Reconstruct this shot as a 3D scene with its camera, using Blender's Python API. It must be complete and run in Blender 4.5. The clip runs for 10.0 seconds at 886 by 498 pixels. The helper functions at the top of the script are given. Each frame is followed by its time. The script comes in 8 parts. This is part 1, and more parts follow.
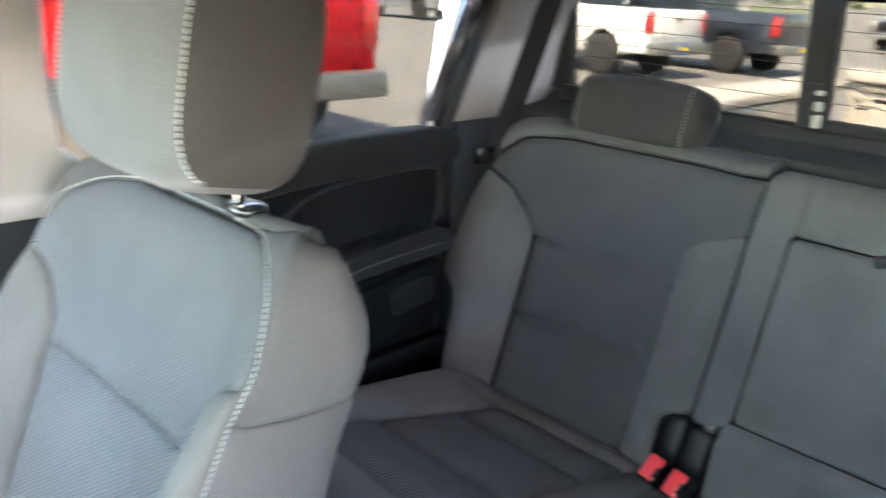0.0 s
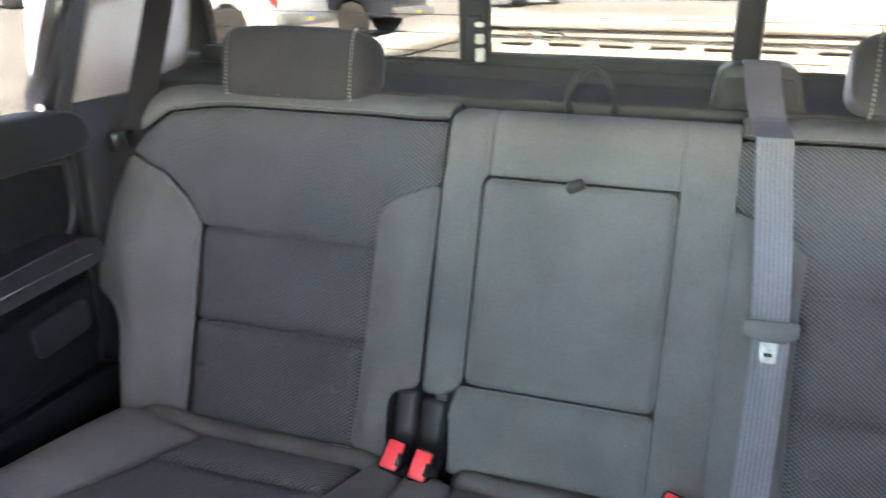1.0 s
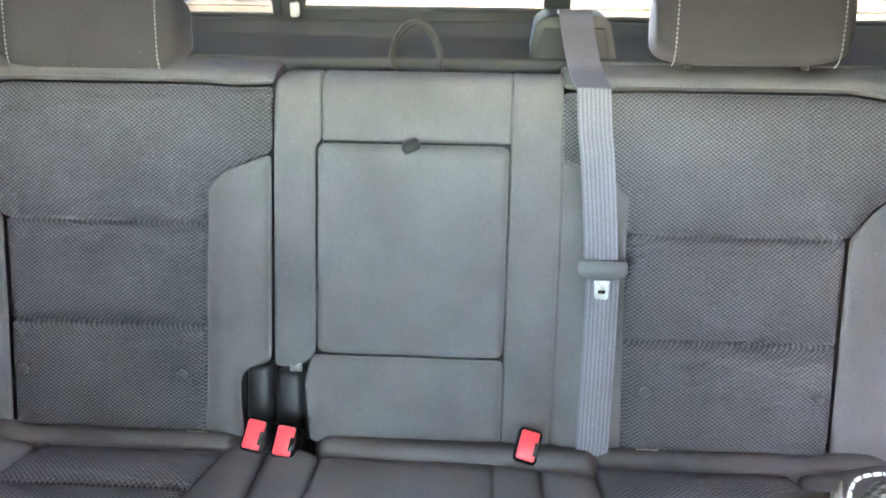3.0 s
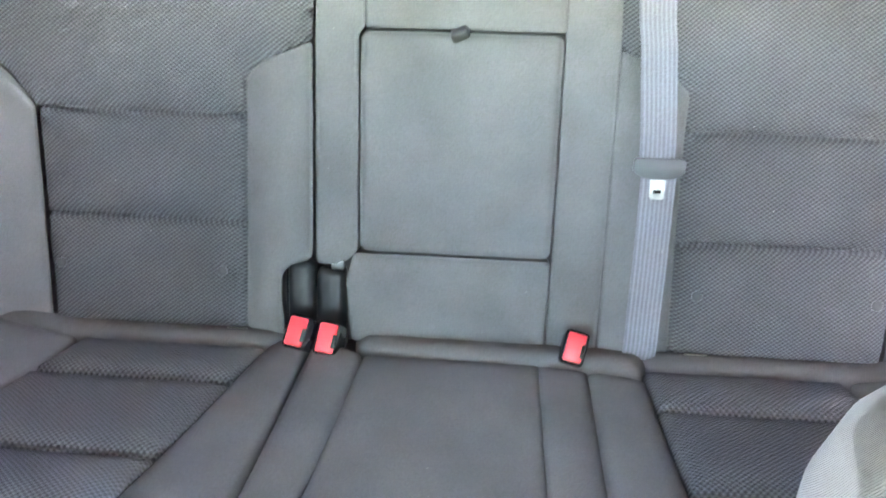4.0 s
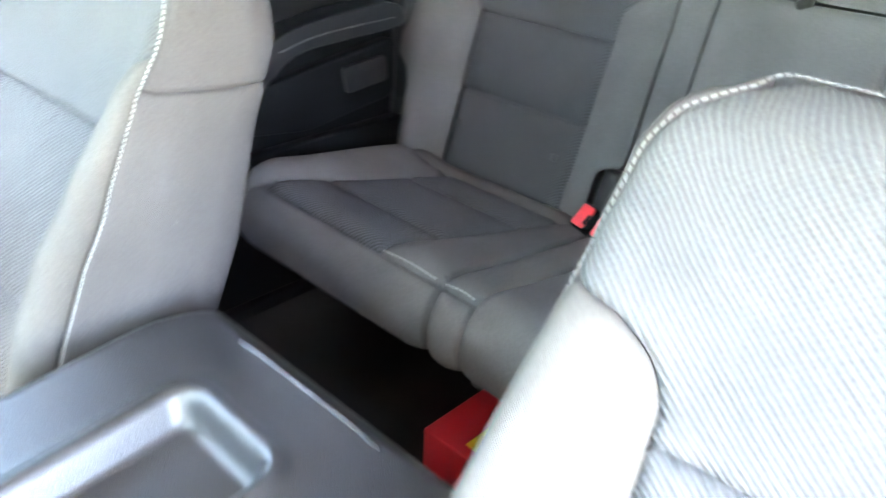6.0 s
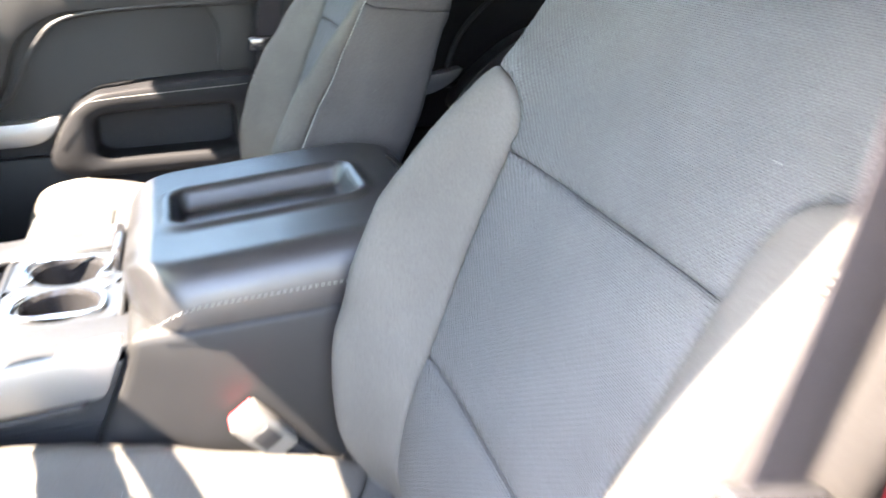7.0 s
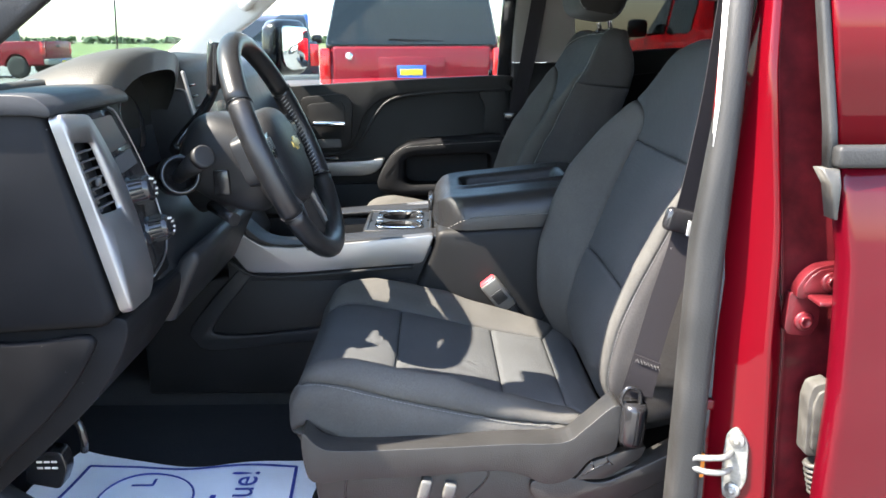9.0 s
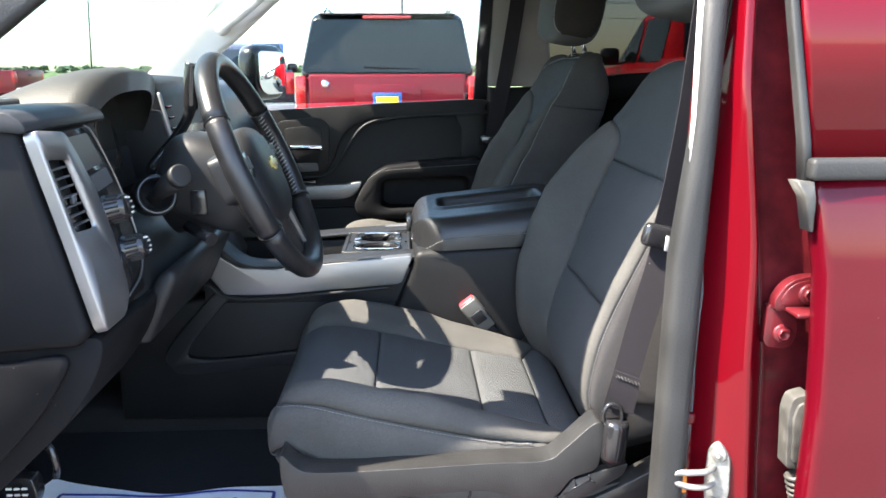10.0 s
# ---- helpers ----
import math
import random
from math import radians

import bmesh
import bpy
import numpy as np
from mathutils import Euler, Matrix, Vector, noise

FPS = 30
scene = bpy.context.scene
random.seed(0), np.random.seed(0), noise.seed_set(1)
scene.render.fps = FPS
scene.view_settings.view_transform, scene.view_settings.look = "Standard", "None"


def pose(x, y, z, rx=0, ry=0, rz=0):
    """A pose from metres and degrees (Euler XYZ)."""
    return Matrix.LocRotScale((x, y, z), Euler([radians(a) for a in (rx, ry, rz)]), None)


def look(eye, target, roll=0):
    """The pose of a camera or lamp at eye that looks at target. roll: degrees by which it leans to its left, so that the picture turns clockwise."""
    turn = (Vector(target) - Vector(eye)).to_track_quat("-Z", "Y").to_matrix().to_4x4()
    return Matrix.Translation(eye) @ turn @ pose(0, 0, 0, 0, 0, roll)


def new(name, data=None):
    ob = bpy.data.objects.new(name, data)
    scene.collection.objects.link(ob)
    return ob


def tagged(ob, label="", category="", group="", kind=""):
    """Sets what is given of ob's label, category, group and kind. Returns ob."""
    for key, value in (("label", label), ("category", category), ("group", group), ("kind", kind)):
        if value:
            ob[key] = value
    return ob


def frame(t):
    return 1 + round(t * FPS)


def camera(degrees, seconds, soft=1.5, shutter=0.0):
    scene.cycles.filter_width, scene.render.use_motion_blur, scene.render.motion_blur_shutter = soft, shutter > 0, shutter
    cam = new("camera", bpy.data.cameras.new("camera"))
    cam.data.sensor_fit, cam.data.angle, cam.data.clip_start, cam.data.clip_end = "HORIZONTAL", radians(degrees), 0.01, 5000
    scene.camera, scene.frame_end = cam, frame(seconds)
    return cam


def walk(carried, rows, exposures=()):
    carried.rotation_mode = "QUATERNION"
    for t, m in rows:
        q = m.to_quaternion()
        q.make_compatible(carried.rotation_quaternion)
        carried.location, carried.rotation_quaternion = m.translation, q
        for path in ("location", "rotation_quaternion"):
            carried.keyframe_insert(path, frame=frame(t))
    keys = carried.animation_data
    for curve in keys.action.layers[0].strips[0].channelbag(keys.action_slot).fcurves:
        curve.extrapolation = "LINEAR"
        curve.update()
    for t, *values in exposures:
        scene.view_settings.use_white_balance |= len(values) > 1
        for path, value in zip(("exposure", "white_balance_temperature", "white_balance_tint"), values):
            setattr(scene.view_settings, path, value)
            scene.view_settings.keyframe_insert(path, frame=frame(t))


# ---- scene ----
cam = camera(59.0, 10.0, 1.5, 0.5)
PATH = [
    (0, (0.425, -0.27, 1.741), (1.8, 1.032, 1.095), 3.2),
    (0.5, (0.506, -0.223, 1.696), (2.152, 0.733, 1.081), 1.7),
    (1, (0.565, -0.151, 1.682), (2.353, 0.438, 1.006), 0.3),
    (1.5, (0.577, -0.112, 1.68), (2.418, 0.212, 0.969), 0.2),
    (2, (0.576, -0.133, 1.722), (2.423, 0.074, 0.984), -0.1),
    (2.2, (0.572, -0.135, 1.732), (2.416, 0.047, 0.979), -0.2),
    (3.3, (0.588, -0.085, 1.736), (2.364, 0.012, 0.821), 0.2),
    (3.5, (0.591, -0.078, 1.725), (2.343, 0.03, 0.766), 0.2),
    (4, (0.599, -0.058, 1.69), (2.303, 0.081, 0.652), 0.5),
    (4.5, (0.609, -0.049, 1.668), (2.251, 0.174, 0.548), 0.7),
    (5, (0.599, -0.056, 1.644), (2.2, 0.307, 0.502), 1.4),
    (5.2, (0.561, -0.081, 1.643), (2.139, 0.421, 0.522), 1.2),
    (6.3, (0.393, -0.554, 1.579), (1.49, 0.868, 0.699), 2.4),
    (6.5, (0.403, -0.622, 1.521), (1.368, 0.933, 0.714), 1.7),
    (7, (0.444, -0.98, 1.53), (1.015, 0.759, 0.724), 0.8),
    (7.5, (0.487, -1.263, 1.514), (0.819, 0.558, 0.757), 0.7),
    (8, (0.44, -1.529, 1.485), (0.586, 0.344, 0.801), -0.3),
    (8.5, (0.35, -1.719, 1.499), (0.409, 0.191, 0.907), -0.3),
    (9, (0.342, -1.801, 1.495), (0.369, 0.131, 0.979), -0.1),
    (9.5, (0.336, -1.807, 1.481), (0.376, 0.137, 1.013), -0.0),
    (10, (0.337, -1.802, 1.48), (0.425, 0.146, 1.032), -0.1),
]
walk(cam, [(t, look(eye, target, roll)) for t, eye, target, roll in PATH],
     [(0, 6.58, 7450, 16), (0.5, 6.85, 7500, 17), (1.0, 7.28, 7550, 18), (1.5, 7.66, 7600, 18), (2.2, 7.86, 7650, 18), (3.5, 7.9, 7700, 19), (4.0, 8.22, 7650, 17), (5.2, 8.38, 7600, 16), (6.3, 6.9, 7900, 17), (6.7, 6.32, 7750, 17), (7.0, 5.72, 7600, 17), (7.5, 4.7, 7400, 16), (8.0, 4.06, 7000, 14), (8.6, 3.56, 6800, 12), (10, 3.36, 6750, 11)])

# ---- sky, sun ----
SUN = Vector((0.70, 0.17, -1.0)).normalized()
sun = new("sun", bpy.data.lights.new("sun", "SUN"))
sun.data.energy, sun.data.angle, sun.data.color = 3.7, radians(0.5), (1.0, 0.94, 0.84)
sun.matrix_world = look((-20, -12, 30), Vector((-20, -12, 30)) + SUN)
world = bpy.data.worlds.new("sky")
scene.world = world
world.use_nodes = True
_n = world.node_tree.nodes
_sky = _n.new("ShaderNodeTexSky")
_sky.sky_type, _sky.sun_disc = "NISHITA", False
_sky.sun_elevation = math.asin(-SUN.z)
_sky.sun_rotation = math.atan2(-SUN.x, -SUN.y)
world.node_tree.links.new(_sky.outputs[0], _n["Background"].inputs[0])
_n["Background"].inputs[1].default_value = 0.150


# ---- materials ----
def material(name, color, rough=0.6, metal=0.0, spec=0.5, grain=0.0, grain_size=0.002, stain=0.12, stain_size=0.15,
             coat=0.0, emit=0.0, noise_bump=0.0, flecks=0.0, sheen=0.0):
    """A surface with a coarse stain and a fine grain, both in metres."""
    m = bpy.data.materials.new(name)
    m.use_nodes = True
    nt = m.node_tree
    b = nt.nodes["Principled BSDF"]
    tc = nt.nodes.new("ShaderNodeTexCoord")
    big = nt.nodes.new("ShaderNodeTexNoise")
    big.inputs["Scale"].default_value, big.inputs["Detail"].default_value = 1 / stain_size, 5
    nt.links.new(tc.outputs["Object"], big.inputs["Vector"])
    ramp = nt.nodes.new("ShaderNodeMapRange")
    ramp.inputs["From Min"].default_value, ramp.inputs["From Max"].default_value = 0.3, 0.7
    ramp.inputs["To Min"].default_value, ramp.inputs["To Max"].default_value = 1 - stain, 1 + stain
    nt.links.new(big.outputs["Fac"], ramp.inputs["Value"])
    mul = nt.nodes.new("ShaderNodeMix")
    mul.data_type, mul.blend_type = "RGBA", "MULTIPLY"
    mul.inputs["Factor"].default_value = 1.0
    mul.inputs["A"].default_value = (*color, 1)
    nt.links.new(ramp.outputs["Result"], mul.inputs["B"])
    last = mul.outputs["Result"]
    if flecks:
        fl = nt.nodes.new("ShaderNodeTexVoronoi")
        fl.inputs["Scale"].default_value = 24
        nt.links.new(tc.outputs["Object"], fl.inputs["Vector"])
        near = nt.nodes.new("ShaderNodeMath")
        near.operation = "LESS_THAN"
        near.inputs[1].default_value = 0.022
        nt.links.new(fl.outputs["Distance"], near.inputs[0])
        fm = nt.nodes.new("ShaderNodeMix")
        fm.data_type = "RGBA"
        sc = nt.nodes.new("ShaderNodeMath")
        sc.operation = "MULTIPLY"
        sc.inputs[1].default_value = flecks
        nt.links.new(near.outputs[0], sc.inputs[0])
        nt.links.new(sc.outputs[0], fm.inputs["Factor"])
        nt.links.new(last, fm.inputs["A"])
        fm.inputs["B"].default_value = (0.5, 0.48, 0.45, 1)
        last = fm.outputs["Result"]
    nt.links.new(last, b.inputs["Base Color"])
    b.inputs["Metallic"].default_value = metal
    b.inputs["Specular IOR Level"].default_value = spec
    b.inputs["Coat Weight"].default_value = coat
    b.inputs["Coat Roughness"].default_value = 0.04
    b.inputs["Sheen Weight"].default_value = sheen
    rr = nt.nodes.new("ShaderNodeMapRange")
    rr.inputs["From Min"].default_value, rr.inputs["From Max"].default_value = 0.3, 0.7
    rr.inputs["To Min"].default_value, rr.inputs["To Max"].default_value = rough * 0.88, min(1, rough * 1.12)
    nt.links.new(big.outputs["Fac"], rr.inputs["Value"])
    nt.links.new(rr.outputs["Result"], b.inputs["Roughness"])
    if grain:
        fine = nt.nodes.new("ShaderNodeTexVoronoi" if noise_bump == 0 else "ShaderNodeTexNoise")
        fine.inputs["Scale"].default_value = 1 / grain_size
        nt.links.new(tc.outputs["Object"], fine.inputs["Vector"])
        bump = nt.nodes.new("ShaderNodeBump")
        bump.inputs["Strength"].default_value, bump.inputs["Distance"].default_value = grain, grain_size * 0.4
        nt.links.new(fine.outputs[0], bump.inputs["Height"])
        nt.links.new(bump.outputs["Normal"], b.inputs["Normal"])
    if emit:
        b.inputs["Emission Color"].default_value = (*color, 1)
        b.inputs["Emission Strength"].default_value = emit
    return m


def cloth(name, color, pitch_u, pitch_v, depth, contrast, stain=0.15, slant=0.0, speck=0.6):
    """Woven fabric: rows of raised threads over the UV map, which is in metres."""
    m = material(name, color, 0.95, 0, 0.12, 0, 0.001, stain, 0.11, flecks=0.25)
    nt = m.node_tree
    b = nt.nodes["Principled BSDF"]
    uv = nt.nodes.new("ShaderNodeUVMap")
    sep = nt.nodes.new("ShaderNodeSeparateXYZ")
    nt.links.new(uv.outputs["UV"], sep.inputs[0])

    def op(kind, a, b2):
        n = nt.nodes.new("ShaderNodeMath")
        n.operation = kind
        for i, val in enumerate((a, b2)):
            if val is None:
                continue
            if isinstance(val, (int, float)):
                n.inputs[i].default_value = val
            else:
                nt.links.new(val, n.inputs[i])
        return n.outputs[0]
    u = op("MULTIPLY", op("ADD", sep.outputs[0], op("MULTIPLY", sep.outputs[1], slant)), 2 * math.pi / pitch_u)
    v = op("MULTIPLY", sep.outputs[1], 2 * math.pi / pitch_v)
    wave = op("MULTIPLY", op("SINE", u, None), op("SINE", v, None)) if pitch_v > 0.0014 else op("SINE", u, None)
    thread = op("SINE", op("MULTIPLY", v, 3.0), None)
    hgt = op("ADD", wave, op("MULTIPLY", thread, 0.25))
    bump = nt.nodes.new("ShaderNodeBump")
    bump.inputs["Strength"].default_value, bump.inputs["Distance"].default_value = 0.8, depth
    nt.links.new(hgt, bump.inputs["Height"])
    nt.links.new(bump.outputs["Normal"], b.inputs["Normal"])
    tc = nt.nodes.new("ShaderNodeTexCoord")
    fine = nt.nodes.new("ShaderNodeTexNoise")
    fine.inputs["Scale"].default_value, fine.inputs["Detail"].default_value = 420, 3
    nt.links.new(tc.outputs["Object"], fine.inputs["Vector"])
    hgt = op("ADD", hgt, op("MULTIPLY", op("SUBTRACT", fine.outputs["Fac"], 0.5), speck / contrast))
    old = b.inputs["Base Color"].links[0].from_socket
    mix = nt.nodes.new("ShaderNodeMix")
    mix.data_type, mix.blend_type = "RGBA", "MULTIPLY"
    mix.inputs["Factor"].default_value = 1
    nt.links.new(old, mix.inputs["A"])
    nt.links.new(op("ADD", op("MULTIPLY", hgt, contrast), 1.0), mix.inputs["B"])
    nt.links.new(mix.outputs["Result"], b.inputs["Base Color"])
    return m


def glass(name, tint, gloss=0.5, base=0.02):
    """A thin pane: clear, with a mirror of its own that grows towards grazing angles."""
    m = bpy.data.materials.new(name)
    m.use_nodes = True
    nt = m.node_tree
    out = nt.nodes["Material Output"]
    tr, gl = nt.nodes.new("ShaderNodeBsdfTransparent"), nt.nodes.new("ShaderNodeBsdfGlossy")
    mx, lw = nt.nodes.new("ShaderNodeMixShader"), nt.nodes.new("ShaderNodeLayerWeight")
    pw, sc = nt.nodes.new("ShaderNodeMath"), nt.nodes.new("ShaderNodeMath")
    pw.operation, sc.operation = "POWER", "MULTIPLY_ADD"
    pw.inputs[1].default_value = 5.0
    sc.inputs[1].default_value, sc.inputs[2].default_value = gloss, base
    tr.inputs[0].default_value = (*tint, 1)
    gl.inputs["Roughness"].default_value = 0.01
    nt.links.new(lw.outputs["Facing"], pw.inputs[0])
    nt.links.new(pw.outputs[0], sc.inputs[0])
    nt.links.new(sc.outputs[0], mx.inputs[0])
    nt.links.new(tr.outputs[0], mx.inputs[1])
    nt.links.new(gl.outputs[0], mx.inputs[2])
    nt.links.new(mx.outputs[0], out.inputs[0])
    return m


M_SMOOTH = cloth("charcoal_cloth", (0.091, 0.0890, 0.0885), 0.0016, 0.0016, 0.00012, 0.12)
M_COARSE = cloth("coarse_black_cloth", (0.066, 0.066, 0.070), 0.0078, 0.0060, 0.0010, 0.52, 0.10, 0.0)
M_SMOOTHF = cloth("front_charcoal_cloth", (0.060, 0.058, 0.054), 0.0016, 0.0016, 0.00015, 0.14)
# Bolster charcoal with shade put into its colour for the seat sides.
M_SIDEF = cloth("shaded_front_side_cloth", (0.047, 0.0445, 0.044), 0.0022, 0.0022, 0.0002, 0.14)
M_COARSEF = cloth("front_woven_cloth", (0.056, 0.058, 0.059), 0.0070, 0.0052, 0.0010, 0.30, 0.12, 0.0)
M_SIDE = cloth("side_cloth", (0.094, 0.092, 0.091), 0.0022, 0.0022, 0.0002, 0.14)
M_RIB = cloth("ribbed_cloth", (0.066, 0.068, 0.068), 0.0075, 0.0034, 0.0005, 0.25)
M_WEB = cloth("belt_webbing", (0.135, 0.135, 0.152), 0.0058, 0.0013, 0.0003, 0.16, 0.08)
M_WEBD = cloth("dark_belt_webbing", (0.016, 0.0145, 0.0165), 0.0018, 0.0018, 0.0001, 0.05, 0.12, speck=0.3)
M_WEBS = cloth("plum_belt_webbing", (0.074, 0.070, 0.084), 0.0020, 0.0016, 0.0001, 0.08, 0.10, speck=0.3)
M_DASH = material("grained_dash_top", (0.024, 0.0235, 0.021), 0.55, 0, 0.3, grain=0.35, grain_size=0.0024, stain=0.12)
M_HEAD = cloth("dark_headrest_cloth", (0.037, 0.035, 0.036), 0.0018, 0.0018, 0.0002, 0.10)
# Ribbed end cloth, its own dark tone deepened with painted shade.
M_RIBD = cloth("dark_shaded_ribbed_cloth", (0.020, 0.0178, 0.0168), 0.0046, 0.0026, 0.0005, 0.25)
M_THREADD = material("grey_thread", (0.10, 0.10, 0.098), 0.8, stain=0.05)
M_THREAD = material("pale_thread", (0.20, 0.20, 0.192), 0.8, stain=0.05)
M_PLASTIC = material("black_grained_plastic", (0.0135, 0.0138, 0.0148), 0.46, 0, 0.24, grain=0.3, grain_size=0.0012, stain=0.2)
# Same black plastic with lower light put into its colour and sheen.
M_DASHEND = material("smooth_darkened_black_plastic", (0.0075, 0.0076, 0.0084), 0.52, 0, 0.07, grain=0.1, grain_size=0.0012, stain=0.3, flecks=0.1)
M_LEDGE = material("dark_grained_ledge", (0.026, 0.026, 0.0265), 0.72, 0, 0.18, grain=0.35, grain_size=0.002, stain=0.15, stain_size=0.08)
M_DOOR = material("black_door_plastic", (0.0095, 0.0095, 0.0098), 0.50, 0, 0.16, grain=0.3, grain_size=0.0012, stain=0.2)
# Truck ruby red darkened in colour, for a side turned from the sun.
M_SKIN = material("shaded_ruby_paint", (0.052, 0.0006, 0.0036), 0.42, 0.0, 0.05, coat=0.45, stain=0.15, stain_size=0.25, flecks=0.05)
M_SHIELD = material("grained_seat_shield", (0.017, 0.0165, 0.016), 0.42, 0, 0.4, grain=0.45, grain_size=0.0016, stain=0.2, stain_size=0.05)
M_PLAST2 = material("charcoal_plastic", (0.045, 0.046, 0.048), 0.48, 0, 0.35, grain=0.2, grain_size=0.0012, stain=0.15)
M_LEATHER = material("black_leather", (0.011, 0.0112, 0.0122), 0.34, 0, 0.4, grain=0.35, grain_size=0.0014, stain=0.25, stain_size=0.06)
M_GLOSS = material("gloss_black_plastic", (0.012, 0.012, 0.013), 0.18, stain=0.1)
M_SILVER = material("satin_silver_trim", (0.235, 0.232, 0.233), 0.42, 0.90, stain=0.06, grain=0.08, grain_size=0.001)
# Satin metal plate; shade over the cup holders is put into its colour.
M_SILVERD = material("shaded_satin_plate", (0.012, 0.0126, 0.0134), 0.34, 0.0, 0.4, stain=0.12, stain_size=0.03)
M_CHROME = material("chrome", (0.78, 0.78, 0.78), 0.10, 1.0, stain=0.03)
M_STEEL = material("dull_steel", (0.52, 0.52, 0.50), 0.36, 0.9, stain=0.2, stain_size=0.02)
M_STEELD = material("dull_latch_steel", (0.24, 0.24, 0.225), 0.46, 0.7, stain=0.3, stain_size=0.01)
M_RUBBER = material("black_rubber", (0.016, 0.0157, 0.015), 0.6, 0, 0.35, grain=0.2, grain_size=0.003, stain=0.25, stain_size=0.08)
M_RED = material("ruby_red_paint", (0.074, 0.0006, 0.0032), 0.40, 0.0, 0.05, coat=0.42, stain=0.08, stain_size=0.4, flecks=0.03)
M_REDD = material("dusty_ruby_paint", (0.062, 0.0045, 0.007), 0.42, 0.0, 0.25, coat=0.35, stain=0.45, stain_size=0.03, flecks=0.12, grain=0.12, grain_size=0.003)
M_REDB = material("bright_red_paint", (0.19, 0.004, 0.012), 0.34, 0.1, 0.2, coat=0.4, stain=0.05)
M_REDT = material("scarlet_paint", (0.62, 0.006, 0.014), 0.5, 0.0, 0.1, coat=0.2, stain=0.05)
M_WHITE = material("white_paint", (0.78, 0.78, 0.77), 0.3, coat=1.0, stain=0.04)
M_DARKP = material("dark_blue_paint", (0.022, 0.028, 0.04), 0.3, 0.2, coat=1.0, stain=0.05)
M_GREYP = material("grey_paint", (0.20, 0.21, 0.22), 0.3, 0.4, coat=1.0, stain=0.05)
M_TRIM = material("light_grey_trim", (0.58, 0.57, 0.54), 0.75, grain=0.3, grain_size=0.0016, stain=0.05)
# Light grey trim again, with roof shade put into its colour.
M_PILLAR = material("shaded_pillar_trim", (0.145, 0.132, 0.124), 0.8, grain=0.3, grain_size=0.0016, stain=0.06)
M_LINER = material("headliner_cloth", (0.62, 0.61, 0.58), 0.95, grain=0.5, grain_size=0.0015, stain=0.05)
M_CARPET = material("black_carpet", (0.010, 0.010, 0.011), 0.98, grain=1.0, grain_size=0.003, stain=0.35, stain_size=0.06, noise_bump=1)
M_BUCKLE = material("grey_buckle_plastic", (0.075, 0.073, 0.068), 0.45, grain=0.3, grain_size=0.0015, stain=0.15)
M_BUTTON = material("red_buckle_button", (0.75, 0.035, 0.045), 0.4, stain=0.05)
M_PAPER = material("white_paper", (0.88, 0.88, 0.89), 0.7, stain=0.06, stain_size=0.1)
M_INK = material("blue_ink", (0.03, 0.05, 0.28), 0.7)
M_TYRE = material("tyre_rubber", (0.020, 0.020, 0.020), 0.85, grain=0.4, grain_size=0.01)
M_LAMP = material("red_lamp_lens", (0.55, 0.01, 0.012), 0.15, coat=1.0, stain=0.1)
M_SCREENG = glass("green_tinted_windscreen", (0.60, 0.65, 0.64), 0.4, 0.006)
M_WINDSCREEN = glass("teal_tinted_windscreen", (0.50, 0.575, 0.555), 0.12, 0.012)
M_REARGLASS = glass("dark_rear_glass", (0.155, 0.153, 0.142))
M_PRIVACY = glass("tinted_rear_glass", (0.15, 0.15, 0.142))
M_TINT = material("dark_tinted_glass", (0.010, 0.014, 0.016), 0.04, spec=0.40, stain=0.02)
M_MIRROR = material("mirror_glass", (0.85, 0.87, 0.88), 0.01, 1.0, stain=0.0)
M_YELLOW = material("yellow_vinyl", (0.80, 0.55, 0.02), 0.5)
M_BLUE = material("blue_vinyl", (0.03, 0.10, 0.45), 0.5)
M_BED = material("scuffed_bed_liner", (0.42, 0.39, 0.35), 0.7, grain=0.6, grain_size=0.008, stain=0.22, stain_size=0.25)
M_BOOT = material("aged_pale_plastic", (0.042, 0.040, 0.035), 0.6, stain=0.45, stain_size=0.02)
M_DULLW = material("dull_white_plastic", (0.55, 0.53, 0.47), 0.6, stain=0.15, stain_size=0.03)
M_ORANGE = material("orange_reflector", (0.7, 0.22, 0.02), 0.3)
M_GROUND = material("pale_concrete_lot", (0.17, 0.165, 0.155), 0.9, grain=0.6, grain_size=0.02, stain=0.18, stain_size=1.6, noise_bump=1)
M_GRASS = material("dry_green_field", (0.12, 0.15, 0.045), 0.95, stain=0.3, stain_size=6.0)
# Leaf green paled so that distance haze sits in the colour.
M_LEAF = material("hazed_far_foliage", (0.09, 0.13, 0.07), 0.9, stain=0.4, stain_size=1.5)
M_SCREEN = material("dark_screen", (0.02, 0.022, 0.026), 0.28, stain=0.05)


# ---- mesh makers ----
def mesh(name, verts, faces, uvs=None, smooth=True):
    me = bpy.data.meshes.new(name)
    me.from_pydata([tuple(map(float, p)) for p in verts], [], [tuple(map(int, f)) for f in faces])
    if uvs is not None:
        lay = me.uv_layers.new(name="UVMap")
        idx = np.empty(len(me.loops), dtype=np.int32)
        me.loops.foreach_get("vertex_index", idx)
        lay.data.foreach_set("uv", np.asarray(uvs, dtype=np.float32)[idx].ravel())
    if smooth:
        me.polygons.foreach_set("use_smooth", [True] * len(me.polygons))
    me.update()
    return me


def thing(name, label, category, at=(0, 0, 0), group="", kind=""):
    ob = new(name)
    ob.location = at
    ob.empty_display_size = 0.1
    return tagged(ob, label, category, group, kind)


